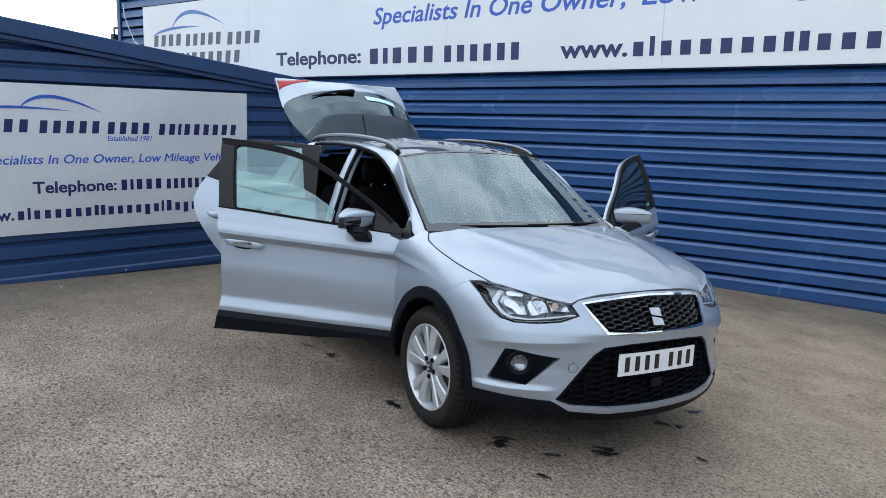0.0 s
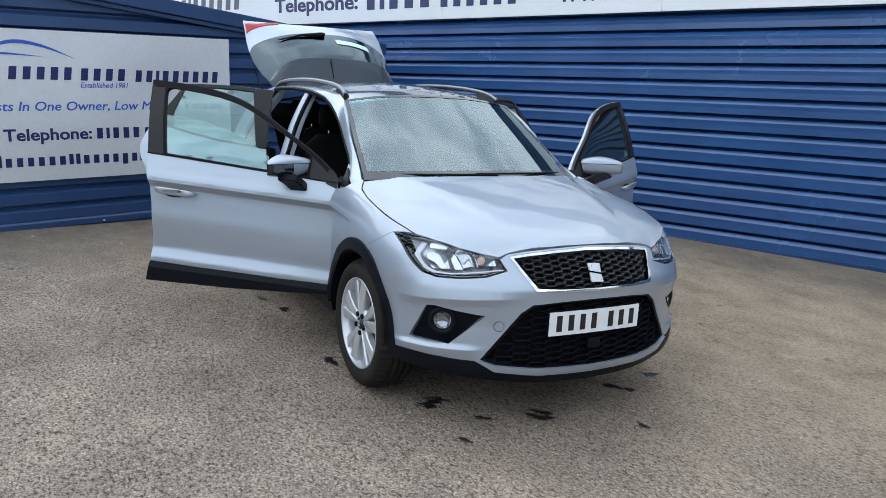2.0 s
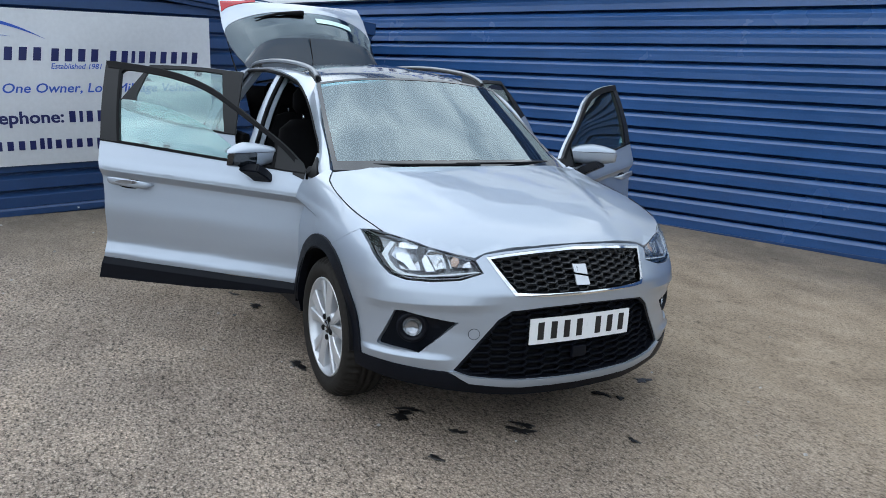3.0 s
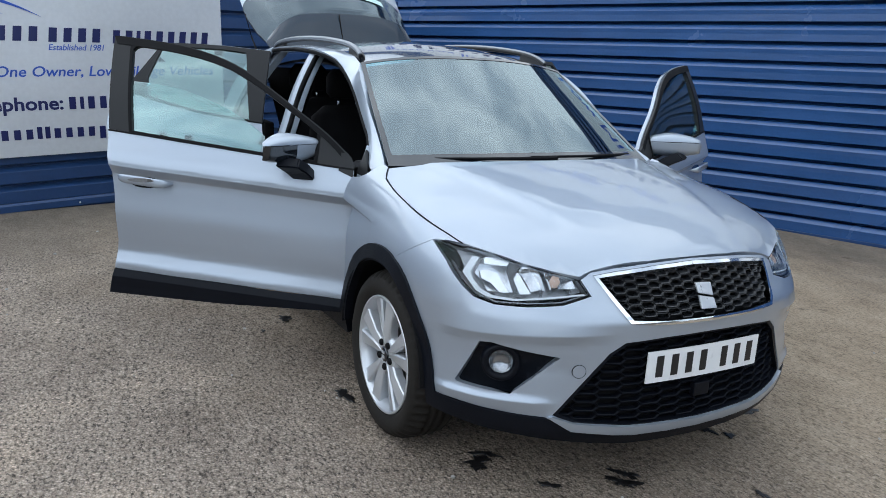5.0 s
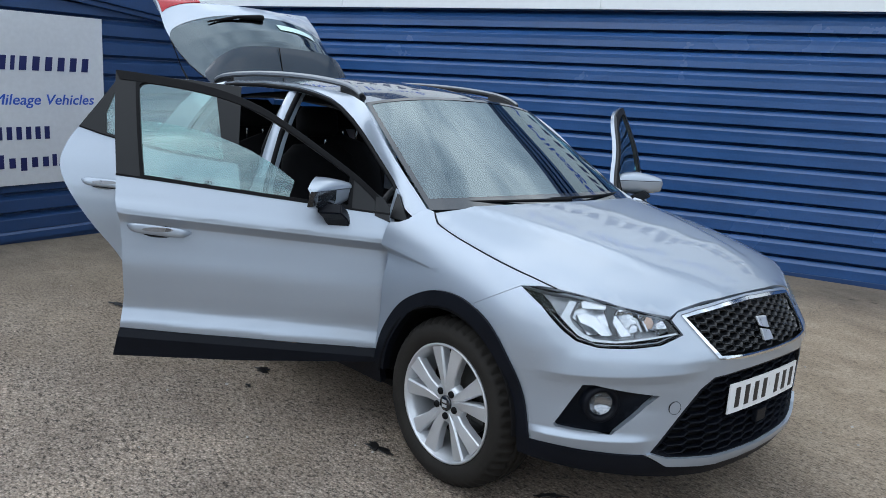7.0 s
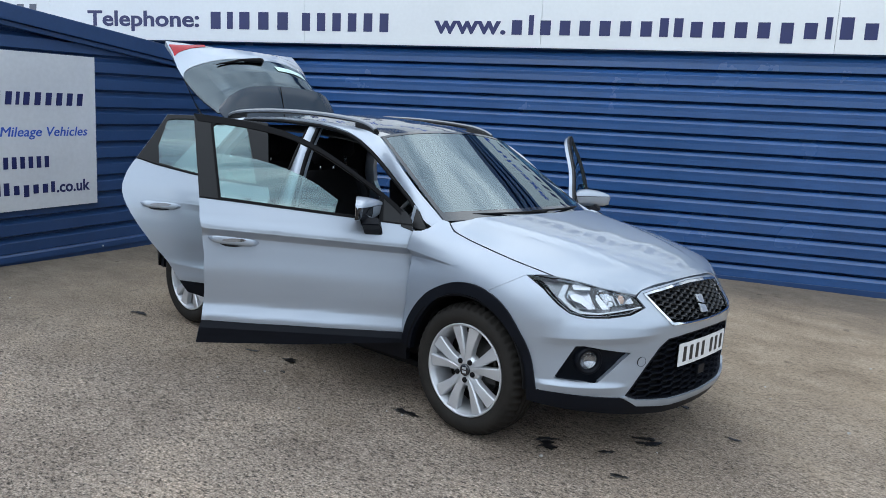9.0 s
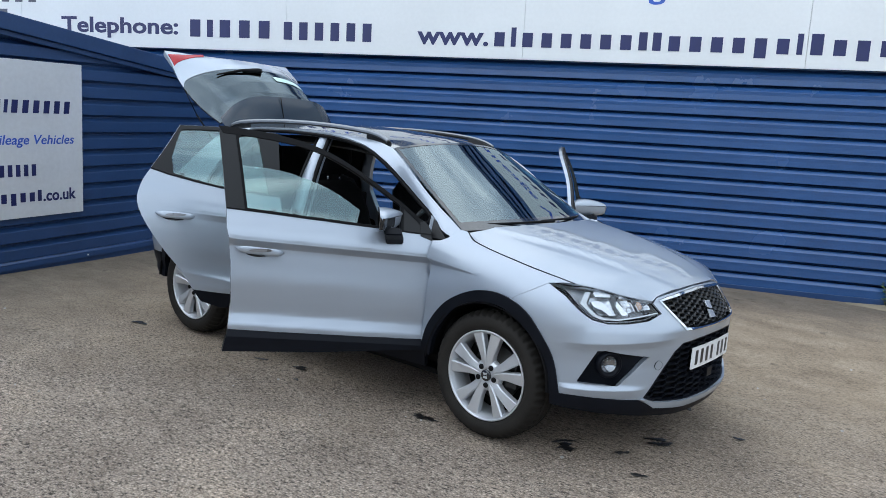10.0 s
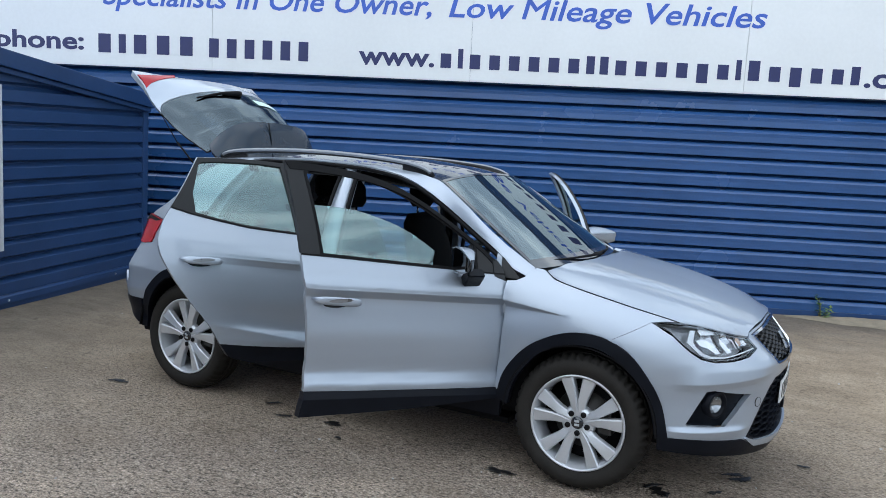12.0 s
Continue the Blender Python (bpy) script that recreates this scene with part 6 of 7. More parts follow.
def door_handle(door, s0, s1, z0, z1, sg, origin, dark):
    """A bar handle; dark ovals paint in its grip's reflection and cup's shade."""
    rows = []
    n = 18
    for i in range(n + 1):
        t = i / n
        s = s0 + (s1 - s0) * t
        z = z0 + (z1 - z0) * t
        h = 0.017 * (1 - (2 * t - 1) ** 6) + 0.003
        o = 0.038 * (1 - (2 * t - 1) ** 8) + 0.004
        ring = []
        for k in range(10):
            a = 2 * math.pi * k / 10
            p = skin(s, z + h * math.sin(a), o + 0.010 * math.cos(a) * (0.5 + 0.5 * (1 - (2 * t - 1) ** 6)))
            ring.append((p[0] - origin[0], sg * p[1] - origin[1], p[2] - origin[2]))
        rows.append(ring)
    bm = bmesh.new()
    vs = [[bm.verts.new(p) for p in r] for r in rows]
    for a, b in zip(vs, vs[1:]):
        for k in range(10):
            bm.faces.new((a[k], a[(k + 1) % 10], b[(k + 1) % 10], b[k])).smooth = True
    bm.faces.new(vs[0])
    bm.faces.new(list(reversed(vs[-1])))
    bmesh.ops.recalc_face_normals(bm, faces=bm.faces)
    handle = part("door_handle", bm, PAINT, door, "silver bar door handle")
    mid_s, mid_z = (s0 + s1) / 2, (z0 + z1) / 2
    ring = [(mid_s + 0.058 * math.cos(a), mid_z + 0.005 + 0.0085 * math.sin(a)) for a in np.linspace(0, 2 * math.pi, 16, endpoint=False)]
    part("handle_insert", skin_sheet(ring, (), sg, off=0.0545, thick=0.004, origin=origin, step=(0.02, 0.01), creases=False), LAMP_DARK, handle)
    ring = [(mid_s + 0.070 * math.cos(a), mid_z - 0.012 + 0.024 * math.sin(a)) for a in np.linspace(0, 2 * math.pi, 20, endpoint=False)]
    part("handle_cup", skin_sheet(ring, (), sg, off=0.0022, thick=0.004, origin=origin, step=(0.02, 0.01), creases=False), dark, door)


def hang(door, hinge, sg, angle):
    angle += 4.0 if sg > 0 else 0.0
    door.matrix_basis = Matrix.Translation((hinge[0], sg * hinge[1], 0)) @ Matrix.Rotation(radians(angle) * (-sg), 4, "Z")


def front_door(root, sg):
    o = (F_HINGE[0], sg * F_HINGE[1], 0)
    outline = FD_BELT + [(2.960, 1.0), (2.950, 0.949), (2.936, 0.822), (2.930, 0.62), (2.942, 0.490)] + FD_LOW[::-1][1:] + [(1.882, 0.60), (1.880, 0.783), (1.884, 0.88)]
    door = part("front_door", skin_sheet(outline, (), sg, thick=0.028, origin=o, step=(0.045, 0.026)), PAINT, root, "silver front door standing wide open")
    hang(door, F_HINGE, sg, F_OPEN)

    def trim_top(s):
        return 0.42 + 0.0667 * (s - 1.893)

    low = FD_LOW + [(2.966, 0.378), (2.46, 0.362), (1.90, 0.366)]
    part("lower_trim", skin_sheet(low, (), sg, off=0.004, thick=0.050, origin=o, step=(0.05, 0.01), creases=lambda s: [trim_top(s) - d for d in (0.003, 0.018, 0.032, 0.036)], bulge=lambda s, z: 0.016 * min(1, max(0, (trim_top(s) - z) / 0.034))), TRIM, door, "matt black door bottom trim")
    frame_out = FD_TOP + [(2.964, 1.101)] + [(s, z + 0.002) for s, z in FD_BELT[::-1]][1:]
    hole = FD_GLASS if sg < 0 else [(2.5 + (s - 2.5) * 1.02, 1.22 + (z - 1.22) * 1.06) for s, z in FD_GLASS]
    part("window_frame", skin_sheet(frame_out, (hole,), sg, off=-0.002, thick=0.022, origin=o, step=(0.04, 0.02), creases=False), FRAME_BLACK, door, "matt black window frame")
    part("inner_frame", skin_sheet(frame_out, ([(2.5 + (s - 2.5) * 1.025, 1.22 + (z - 1.22) * 1.07) for s, z in FD_GLASS],), sg, off=-0.025 if sg < 0 else -0.018, thick=0.008 if sg < 0 else 0.024, origin=o, step=(0.04, 0.02), creases=False), FRAME_BLACK if sg < 0 else PAINT, door)
    seal = [(2.5 + (s - 2.5) * 1.035, 1.235 + (z - 1.235) * 1.06) for s, z in hole]
    part("glass_seal", skin_sheet(seal, (hole,), sg, off=0.0015, thick=0.010, origin=o, step=(0.05, 0.02), creases=False), SEAL, door, "black rubber round the window opening")
    pane = FD_LOW_GLASS if sg < 0 else [(2.5 + (s - 2.5) * 1.028, 1.22 + (z - 1.22) * 1.075) for s, z in FD_GLASS]
    g = part("window_glass", skin_sheet(pane, (), sg, off=-0.013, thick=0.004, origin=o, step=(0.06, 0.04), creases=False), WINDOW, door, "green-tinted pane wound half down" if sg < 0 else "green-tinted door pane")
    g.visible_shadow = False
    strip = [(s, z + 0.004) for s, z in FD_BELT] + [(s, z - 0.003) for s, z in FD_BELT[::-1]]
    part("belt_strip", skin_sheet(strip, (), sg, off=0.005, thick=0.012, origin=o, step=(0.06, 0.01), creases=False), SEAL, door)
    gap = FD_TOP + [(s - 0.020 * min(1, k / 6), z - 0.034) for k, (s, z) in enumerate(FD_TOP)][::-1]
    part("frame_seal", skin_sheet(gap, (), sg, off=0.003, thick=0.01, origin=o, step=(0.06, 0.01), creases=False), SEAL, door)
    trim = [(2.0 + (s - 2.0) * 0.975 + 0.02, z) for s, z in [(1.93, 0.985), (2.3, 1.02), (2.9, 1.08), (2.90, 0.62), (2.88, 0.45), (1.95, 0.42)]]
    part("inner_trim", skin_sheet(trim, (), sg, off=-0.034, thick=0.06, origin=o, step=(0.06, 0.05), creases=False), CABIN_GREY, door, "dark inner door card")
    gusset = [(1.886, 0.960), (1.886, 1.015), (1.915, 1.055), (1.945, 1.072), (1.950, 0.985)]
    part("mirror_gusset", skin_sheet(gusset, (), sg, off=0.003, thick=0.060, origin=o, step=(0.03, 0.03), creases=False), FRAME_BLACK, door, "black corner piece at the mirror foot")
    door_handle(door, 2.675, 2.918, 0.880, 0.903, sg, o, GLOSS_BLACK)
    mirror_parts(door, sg)
    return door


def mirror_parts(door, sg):
    """The wing mirror: a wedge with its tall pane behind and its nose ahead, painted above and black below, on a short foot."""
    def at(x, y, z):
        return (x - F_HINGE[0], sg * (y - F_HINGE[1]), z)

    def section(u, lower):
        y = 0.785 + 0.225 * u
        full = (1 - 0.48 * u ** 3) * (0.80 + 0.20 * min(1, u / 0.25))
        back = -0.746 - 0.044 * u
        depth = -0.605 - 0.150 * u - back
        top, nose, low = 1.070 + 0.066 * full, 1.090 + 0.004 * u, 1.068 - 0.058 * full
        pts = []
        for a in np.linspace(0, math.pi / 2, 9):
            ca, sa = (math.cos(a) ** 0.72, math.sin(a) ** 0.85) if not lower else (math.cos(a) ** 0.5, 0.97 * math.sin(a) ** 0.6)
            pts.append((back + depth * sa, nose + ((top - nose) if not lower else (low - nose)) * ca))
        return [at(x, y, z) for x, z in pts]

    us = [0.0, 0.06, 0.15, 0.3, 0.45, 0.6, 0.75, 0.87, 0.95, 1.0]
    mid = at(-0.72, 0.90, 1.065)
    end = [at(-0.778, 1.016, 1.086 + 0.001 * k) for k in range(9)]
    start = [at(-0.69, 0.780, 1.084 + 0.001 * k) for k in range(9)]
    part("mirror_cap", loft([start] + [section(u, False) for u in us] + [end], 0.006, mid), PAINT, door, "silver mirror cap")
    part("mirror_housing", loft([[(x, y, z - 0.003) for x, y, z in section(u, True)] for u in us[4:]] + [end], 0.006, mid), GLOSS_BLACK if sg < 0 else PAINT, door, "gloss black mirror housing" if sg < 0 else "silver mirror housing")
    part("mirror_panel", loft([start] + [[(x, y, z - 0.003) for x, y, z in section(u, True)] for u in us[:5]], 0.006, mid), PAINT, door)
    rows = []
    for u in us:
        a, b = section(u, False)[0], section(u, True)[0]
        rows.append([(a[0] + 0.006, a[1], a[2] + (b[2] - a[2]) * k) for k in (0.02, 0.25, 0.5, 0.75, 0.98)])
    part("mirror_back", loft(rows, 0.004, (1.0, 0, 1.06)), GLOSS_BLACK, door)
    part("mirror_glass", loft([[(x - 0.006, y, 1.066 + (z - 1.066) * 0.88) for x, y, z in r] for r in rows[2:8]], 0.003, (1.0, 0, 1.06)), MIRROR_GLASS, door)
    bm = bmesh.new()
    ring = []
    for y, x0, x1, z in ((0.785, -0.702, -0.604, 0.945), (0.835, -0.708, -0.612, 0.952), (0.885, -0.725, -0.628, 0.986), (0.945, -0.750, -0.655, 1.018)):
        ring.append([bm.verts.new(at(x, y + dy, z + dz)) for x, dy, dz in ((x0, -0.02, 0.022), (x1, -0.02, 0.022), (x1, 0.02, -0.012), (x0, 0.02, -0.012))])
    for a, b in zip(ring, ring[1:]):
        for k in range(4):
            bm.faces.new((a[k], a[(k + 1) % 4], b[(k + 1) % 4], b[k]))
    bm.faces.new(ring[0])
    bm.faces.new(ring[-1])
    bmesh.ops.recalc_face_normals(bm, faces=bm.faces)
    bmesh.ops.bevel(bm, geom=list(bm.edges), offset=0.006, segments=2, affect="EDGES")
    part("mirror_foot", bm, TRIM, door)


def rear_door(root, sg):
    o = (R_HINGE[0], sg * R_HINGE[1], 0)
    knee = [p for p in RD_REAR if p[1] < 1.208]
    outline = RD_BELT + knee + RD_LOW[::-1][1:] + [(3.078, 0.60), (3.075, 0.80), (3.082, 0.95)]

    def fold(s, z):
        d = z - (0.474 + 0.236 * (s - 3.1))
        return 0.025 * math.exp(-(math.hypot(d, 0.003) - 0.003) / (0.036 if d > 0 else 0.11))

    def fold_rows(s):
        line = 0.474 + 0.236 * (s - 3.1)
        return [line + d for d in (-0.05, -0.022, -0.007, 0.0, 0.007, 0.020, 0.042)] + [r for r in crease_rows(s) if r > line + 0.07]

    door = part("rear_door", skin_sheet(outline, (), sg, thick=0.028, origin=o, step=(0.04, 0.022), creases=fold_rows, bulge=lambda s, z: fold(s, z) * min(1, max(0, (3.75 - s) / 0.3))), PAINT, root, "silver rear door standing wide open")
    hang(door, R_HINGE, sg, R_OPEN if sg < 0 else R_OPEN - 4.5)
    low = RD_LOW + [(3.560, 0.425), (3.45, 0.385), (3.11, 0.362)]
    part("lower_trim", skin_sheet(low, (), sg, off=0.004, thick=0.05, origin=o, step=(0.05, 0.02)), TRIM, door, "matt black door bottom trim")
    upper = [p for p in RD_REAR if p[1] >= 1.208]
    frame_out = RD_TOP + upper[1:] + [(s, z + 0.002) for s, z in RD_BELT[::-1]]
    part("window_frame", skin_sheet(frame_out, (RD_GLASS,), sg, off=-0.002, thick=0.022, origin=o, step=(0.04, 0.02), creases=False), FRAME_BLACK, door, "matt black window frame")
    part("inner_frame", skin_sheet(frame_out, ([(3.45 + (s - 3.45) * 1.03, 1.27 + (z - 1.27) * 1.06) for s, z in RD_GLASS],), sg, off=-0.025, thick=0.008, origin=o, step=(0.04, 0.02), creases=False), PAINT, door, "silver inside of the window frame")
    g = part("window_glass", skin_sheet([(3.45 + (s - 3.45) * 1.02, 1.26 + (z - 1.26) * 1.02) for s, z in RD_GLASS], (), sg, off=-0.013, thick=0.004, origin=o, step=(0.06, 0.04), creases=False), WINDOW, door, "green-tinted rear door pane")
    g.visible_shadow = False
    strip = [(s, z + 0.004) for s, z in RD_BELT] + [(s, z - 0.003) for s, z in RD_BELT[::-1]]
    part("belt_strip", skin_sheet(strip, (), sg, off=0.005, thick=0.012, origin=o, step=(0.06, 0.01), creases=False), SEAL, door)
    trim = [(3.13, 1.05), (3.45, 1.085), (3.78, 1.16), (3.85, 1.0), (3.72, 0.74), (3.55, 0.50), (3.14, 0.45)]
    part("inner_trim", skin_sheet(trim, (), sg, off=-0.034, thick=0.06, origin=o, step=(0.06, 0.05), creases=False), CABIN_GREY, door, "dark inner door card")
    door_handle(door, 3.607, 3.83, 0.939, 0.957, sg, o, GLOSS_BLACK)
    return door


# ---- pillars, sills, quarters, tail ----
def body_parts(root, sg):
    # centre pillar, narrowing towards the roof
    rows = []
    for z in np.linspace(0.36, 1.475, 24):
        t = (z - 0.36) / 1.115
        s0, s1 = 2.905 + 0.035 * t, 3.085 - 0.045 * t
        rows.append([(lambda p: (p[0], sg * p[1], p[2]))(skin(s, z, -0.045 + b)) for s, b in ((s0, -0.06), (s0 + 0.004, 0.0), (s0 + 0.03, 0.012), ((s0 + s1) / 2, 0.014), (s1 - 0.03, 0.012), (s1 - 0.004, 0.0), (s1, -0.06))])
    part("centre_pillar", loft(rows, 0.012, (-1.55, 0, 0.9)), PAINT, root, "silver centre pillar with a black seal")
    for s_a in (2.895, 3.092):
        pts = [(lambda p: (p[0], sg * p[1], p[2]))(skin(s_a + (0.03 if s_a < 3 else -0.038) * (z - 0.36) / 1.1, z, -0.055)) for z in np.linspace(0.37, 1.47, 24)]
        part("pillar_seal", strip_along(pts, 0.014, sides=6), SEAL, root)
    bm = bmesh.new()
    pts = [(lambda p: (p[0], sg * p[1], p[2]))(skin(3.0, z, -0.10)) for z in (1.40, 1.1, 0.8, 0.5)]
    tube(bm, pts, 0.022, 6)
    part("pillar_trim", bm, CABIN_GREY, root)
    # hinge pillar in front of the front door
    outline = [(1.862, 0.36), (1.862, 0.930), (1.95, 0.935), (1.96, 0.36)]
    part("hinge_pillar", skin_sheet(outline, (), sg, off=-0.07, thick=0.05, step=(0.05, 0.05), creases=False), PAINT, root)
    rows = [[(a[0], sg * a[1], a[2]), (b[0], sg * b[1], b[2])] for a, b in (((-0.478, 0.790, 0.90), (-0.52, 0.776, 0.90)), ((-0.484, 0.782, 0.972), (-0.524, 0.762, 0.972)), ((-0.506, 0.736, 1.068), (-0.54, 0.716, 1.085)))]
    part("hinge_pillar", loft(rows, 0.02, (-0.5, 0, 0.9)), PAINT, root)
    for z in (0.55, 0.82):
        bm = bmesh.new()
        p = skin(1.885, z, -0.05)
        box(bm, p[0] - 0.03, p[0] + 0.02, min(sg * (p[1] - 0.02), sg * (p[1] + 0.035)), max(sg * (p[1] - 0.02), sg * (p[1] + 0.035)), z - 0.025, z + 0.025, 0.005)
        part("door_hinge", bm, PAINT, root)
    # sill: painted step above, black skirt below
    outline = [(1.845, 0.372), (2.5, 0.372), (3.1, 0.372), (3.60, 0.372), (3.60, 0.25), (2.5, 0.25), (1.85, 0.27)]
    part("sill_skirt", skin_sheet(outline, (), sg, off=-0.008, thick=0.03, step=(0.12, 0.03), creases=False), TRIM, root, "matt black sill")
    rows = []
    for x in np.linspace(-0.42, -2.30, 20):
        rows.append([(x, sg * 0.845, 0.368), (x, sg * 0.80, 0.385), (x, sg * 0.74, 0.388), (x, sg * 0.68, 0.36), (x, sg * 0.67, 0.32)])
    part("sill_top", loft(rows, 0.01, (-1.3, 0, 0.0)), PAINT, root)
    # rear quarter
    arch = [p for p in ARCH_R if p[1] > 0.34]
    outline = [(3.690, 1.470), (3.80, 1.450), (3.91, 1.422), (4.00, 1.385), (4.08, 1.31), (4.165, 1.225), (4.28, 1.14), (4.43, 1.062), (4.26, 1.042), (4.335, 0.885), (4.50, 0.862), (4.53, 0.56), (4.40, 0.535)]
    outline += [p for p in reversed(arch) if p[1] > 0.5 or p[0] < 4.0]
    outline += [(3.585, 0.36), (3.62, 0.49), (3.685, 0.606), (3.787, 0.733), (3.878, 0.888), (3.926, 1.01), (3.903, 1.125), (3.856, 1.214), (3.778, 1.334)]
    part("rear_quarter", skin_sheet(outline, (), sg, thick=0.02, step=(0.03, 0.02), creases=lambda s: [0.895, 0.885, 0.875, 0.73, 0.72, 0.71], bulge=hip), PAINT, root)
    part("door_jamb", skin_sheet([(s - 0.07 if i > 0 else s, z) for i, (s, z) in enumerate([(3.60, 0.36), (3.64, 0.49), (3.70, 0.606), (3.80, 0.733), (3.89, 0.888), (3.935, 1.01), (3.91, 1.125), (3.87, 1.214), (3.79, 1.334), (3.71, 1.462)])] + [(3.74, 1.45), (3.81, 1.34), (3.89, 1.21), (3.93, 1.12), (3.95, 1.01), (3.90, 0.88), (3.81, 0.72), (3.72, 0.60), (3.66, 0.48), (3.62, 0.36)], (), sg, off=-0.05, thick=0.04, step=(0.05, 0.05), creases=False), PAINT, root)
    # tail lamp
    outline = [(4.257, 1.038), (4.35, 1.048), (4.44, 1.060), (4.53, 1.03), (4.53, 0.87), (4.42, 0.872), (4.337, 0.888), (4.30, 0.96)]
    lamp = part("tail_lamp", skin_sheet(outline, (), sg, off=0.008, thick=0.03, step=(0.03, 0.03), creases=False), RED_LENS, root, "glossy red tail lamp")
    bm = skin_sheet([(4.275, 1.036), (4.35, 1.045), (4.44, 1.056), (4.52, 1.03), (4.52, 1.005), (4.42, 1.03), (4.33, 1.022)], (), sg, off=0.010, thick=0.004, step=(0.03, 0.03), creases=False)
    part("lamp_bar", bm, SEAL, lamp)
    # D pillar back to the tailgate opening
    a = resample([(-2.63, 0.505, 1.440), (-2.72, 0.55, 1.32), (-2.86, 0.62, 1.17), (-3.0, 0.66, 1.06)], 10)
    b = resample([tuple(skin(s, z)) for s, z in ((3.91, 1.422), (4.00, 1.385), (4.08, 1.31), (4.165, 1.225), (4.28, 1.14), (4.43, 1.062))], 10)
    rows = [[(p[0], sg * p[1], p[2]), ((p[0] + q[0]) / 2 - 0.01, sg * ((p[1] + q[1]) / 2 + 0.01), (p[2] + q[2]) / 2 + 0.005), (q[0], sg * q[1], q[2])] for p, q in zip(a, b)]
    part("rear_pillar", loft(rows, 0.03, (-2.5, 0, 0.8)), PAINT, root)


def tail_parts(root):
    L = PLAN_S[-1]
    half = [(L, 0.64), (4.95, 0.64), (4.62, 0.66), (4.53, 0.60), (4.40, 0.535), (4.375, 0.515), (L * 0.87, 0.505), (L, 0.50)]
    for sg in (-1, 1):
        part("rear_bumper", skin_sheet(half, (), sg, thick=0.03, step=(0.05, 0.03), creases=False, bulge=hip), PAINT, root)
        low = [(L, 0.498), (L * 0.87, 0.503), (4.375, 0.513), (4.388, 0.45), (4.394, 0.39), (4.40, 0.345), (4.45, 0.352), (4.55, 0.385), (4.65, 0.40), (L * 0.9, 0.40), (L, 0.40)]
        part("rear_skirt", skin_sheet(low, (), sg, off=0.004, thick=0.03, step=(0.05, 0.03), creases=False, bulge=hip), TRIM, root)
    bm = bmesh.new()
    box(bm, -3.2, -3.1, -0.62, 0.62, 0.55, 0.66, 0.02)
    part("boot_sill", bm, CABIN_GREY, root)


def tailgate_part(root):
    """The raised tailgate: spoiler by the roof, dark glass, then the painted panel with its lamp pieces."""
    rows = []
    for h in np.linspace(0, 1, 9):
        row = []
        for t in np.linspace(-1, 1, 33):
            top = 1.709 - 0.035 * t * t - 0.15 * abs(t) ** 6
            z = 1.452 + (top - 1.452) * h
            x = -2.565 - 0.068 * h - 0.025 * (1 - h) * (1 - t * t) - 0.09 * abs(t) ** 5 - 0.05 * max(0, h - 0.8)
            row.append((x, t * (0.535 + 0.02 * math.sin(math.pi * h)), z))
        rows.append(row)
    gate = part("tailgate", gate_panel(), PAINT, root, "raised silver tailgate, seen from its outside")
    part("spoiler", loft(rows, 0.035, (-3.3, 0, 1.55)), SPOILER_BLACK, gate, "satin blue-black roof spoiler")
    bm = bmesh.new()
    tube(bm, [(-2.604, -0.045, 1.50), (-2.612, -0.06, 1.60), (-2.625, -0.075, 1.705)], 0.0035, 6)
    part("washer_hose", bm, SEAL, gate)
    part("rear_glass", gate_glass(), REAR_GLASS, gate, "dark rear window pane")
    part("glass_edge", gate_edge(), SEAL, gate, "black band round the rear window")
    # wiper on the glass
    a, b, c = [Vector(gate_point(u, t)) + Vector((0.006, 0, 0.012)) for u, t in ((0.73, -0.04), (0.72, -0.34), (0.70, -0.66))]
    bm = bmesh.new()
    tube(bm, [a, a.lerp(b, 0.15), b, c], [0.018, 0.022, 0.011, 0.005], 8)
    part("rear_wiper", bm, SEAL, gate, "black rear wiper")
    # paper strip stuck on the pane
    rows = [[tuple(Vector(gate_point(u, t)) + Vector((0, 0, 0.004))) for t in np.linspace(0.09, 0.60, 8)] for u in (0.535, 0.645)]
    part("sticker", loft(rows, 0.002, (-3.3, 0, 1.2)), MINT_PAPER, gate, "pale strip sticker on the rear window")
    for sg in (-1, 1):
        rows = []
        for t in np.linspace(0, 1, 9):
            tt = 0.985 - 0.45 * t
            u0, u1 = 0.965 + 0.12 * t ** 0.7, 1.13 - 0.01 * t
            rows.append([tuple(Vector(gate_point(u, sg * tt)) + Vector((0, 0, o))) for u, o in ((u0, 0.004), (0.5 * (u0 + u1), 0.016), (u1, 0.006))])
        if sg < 0:
            part("gate_lamp", loft(rows, 0.02, (-3.2, 0, 1.4)), RED_LENS, gate, "red lamp piece on the tailgate")
        bm = bmesh.new()
        tube(bm, [(-2.78, sg * 0.57, 1.36), (-2.96, sg * 0.59, 1.53)], 0.006, 8)
        tube(bm, [(-2.96, sg * 0.59, 1.53), (-3.10, sg * 0.605, 1.71)], 0.0035, 8)
        part("gas_strut", bm, SEAL, gate, "thin black gas strut")


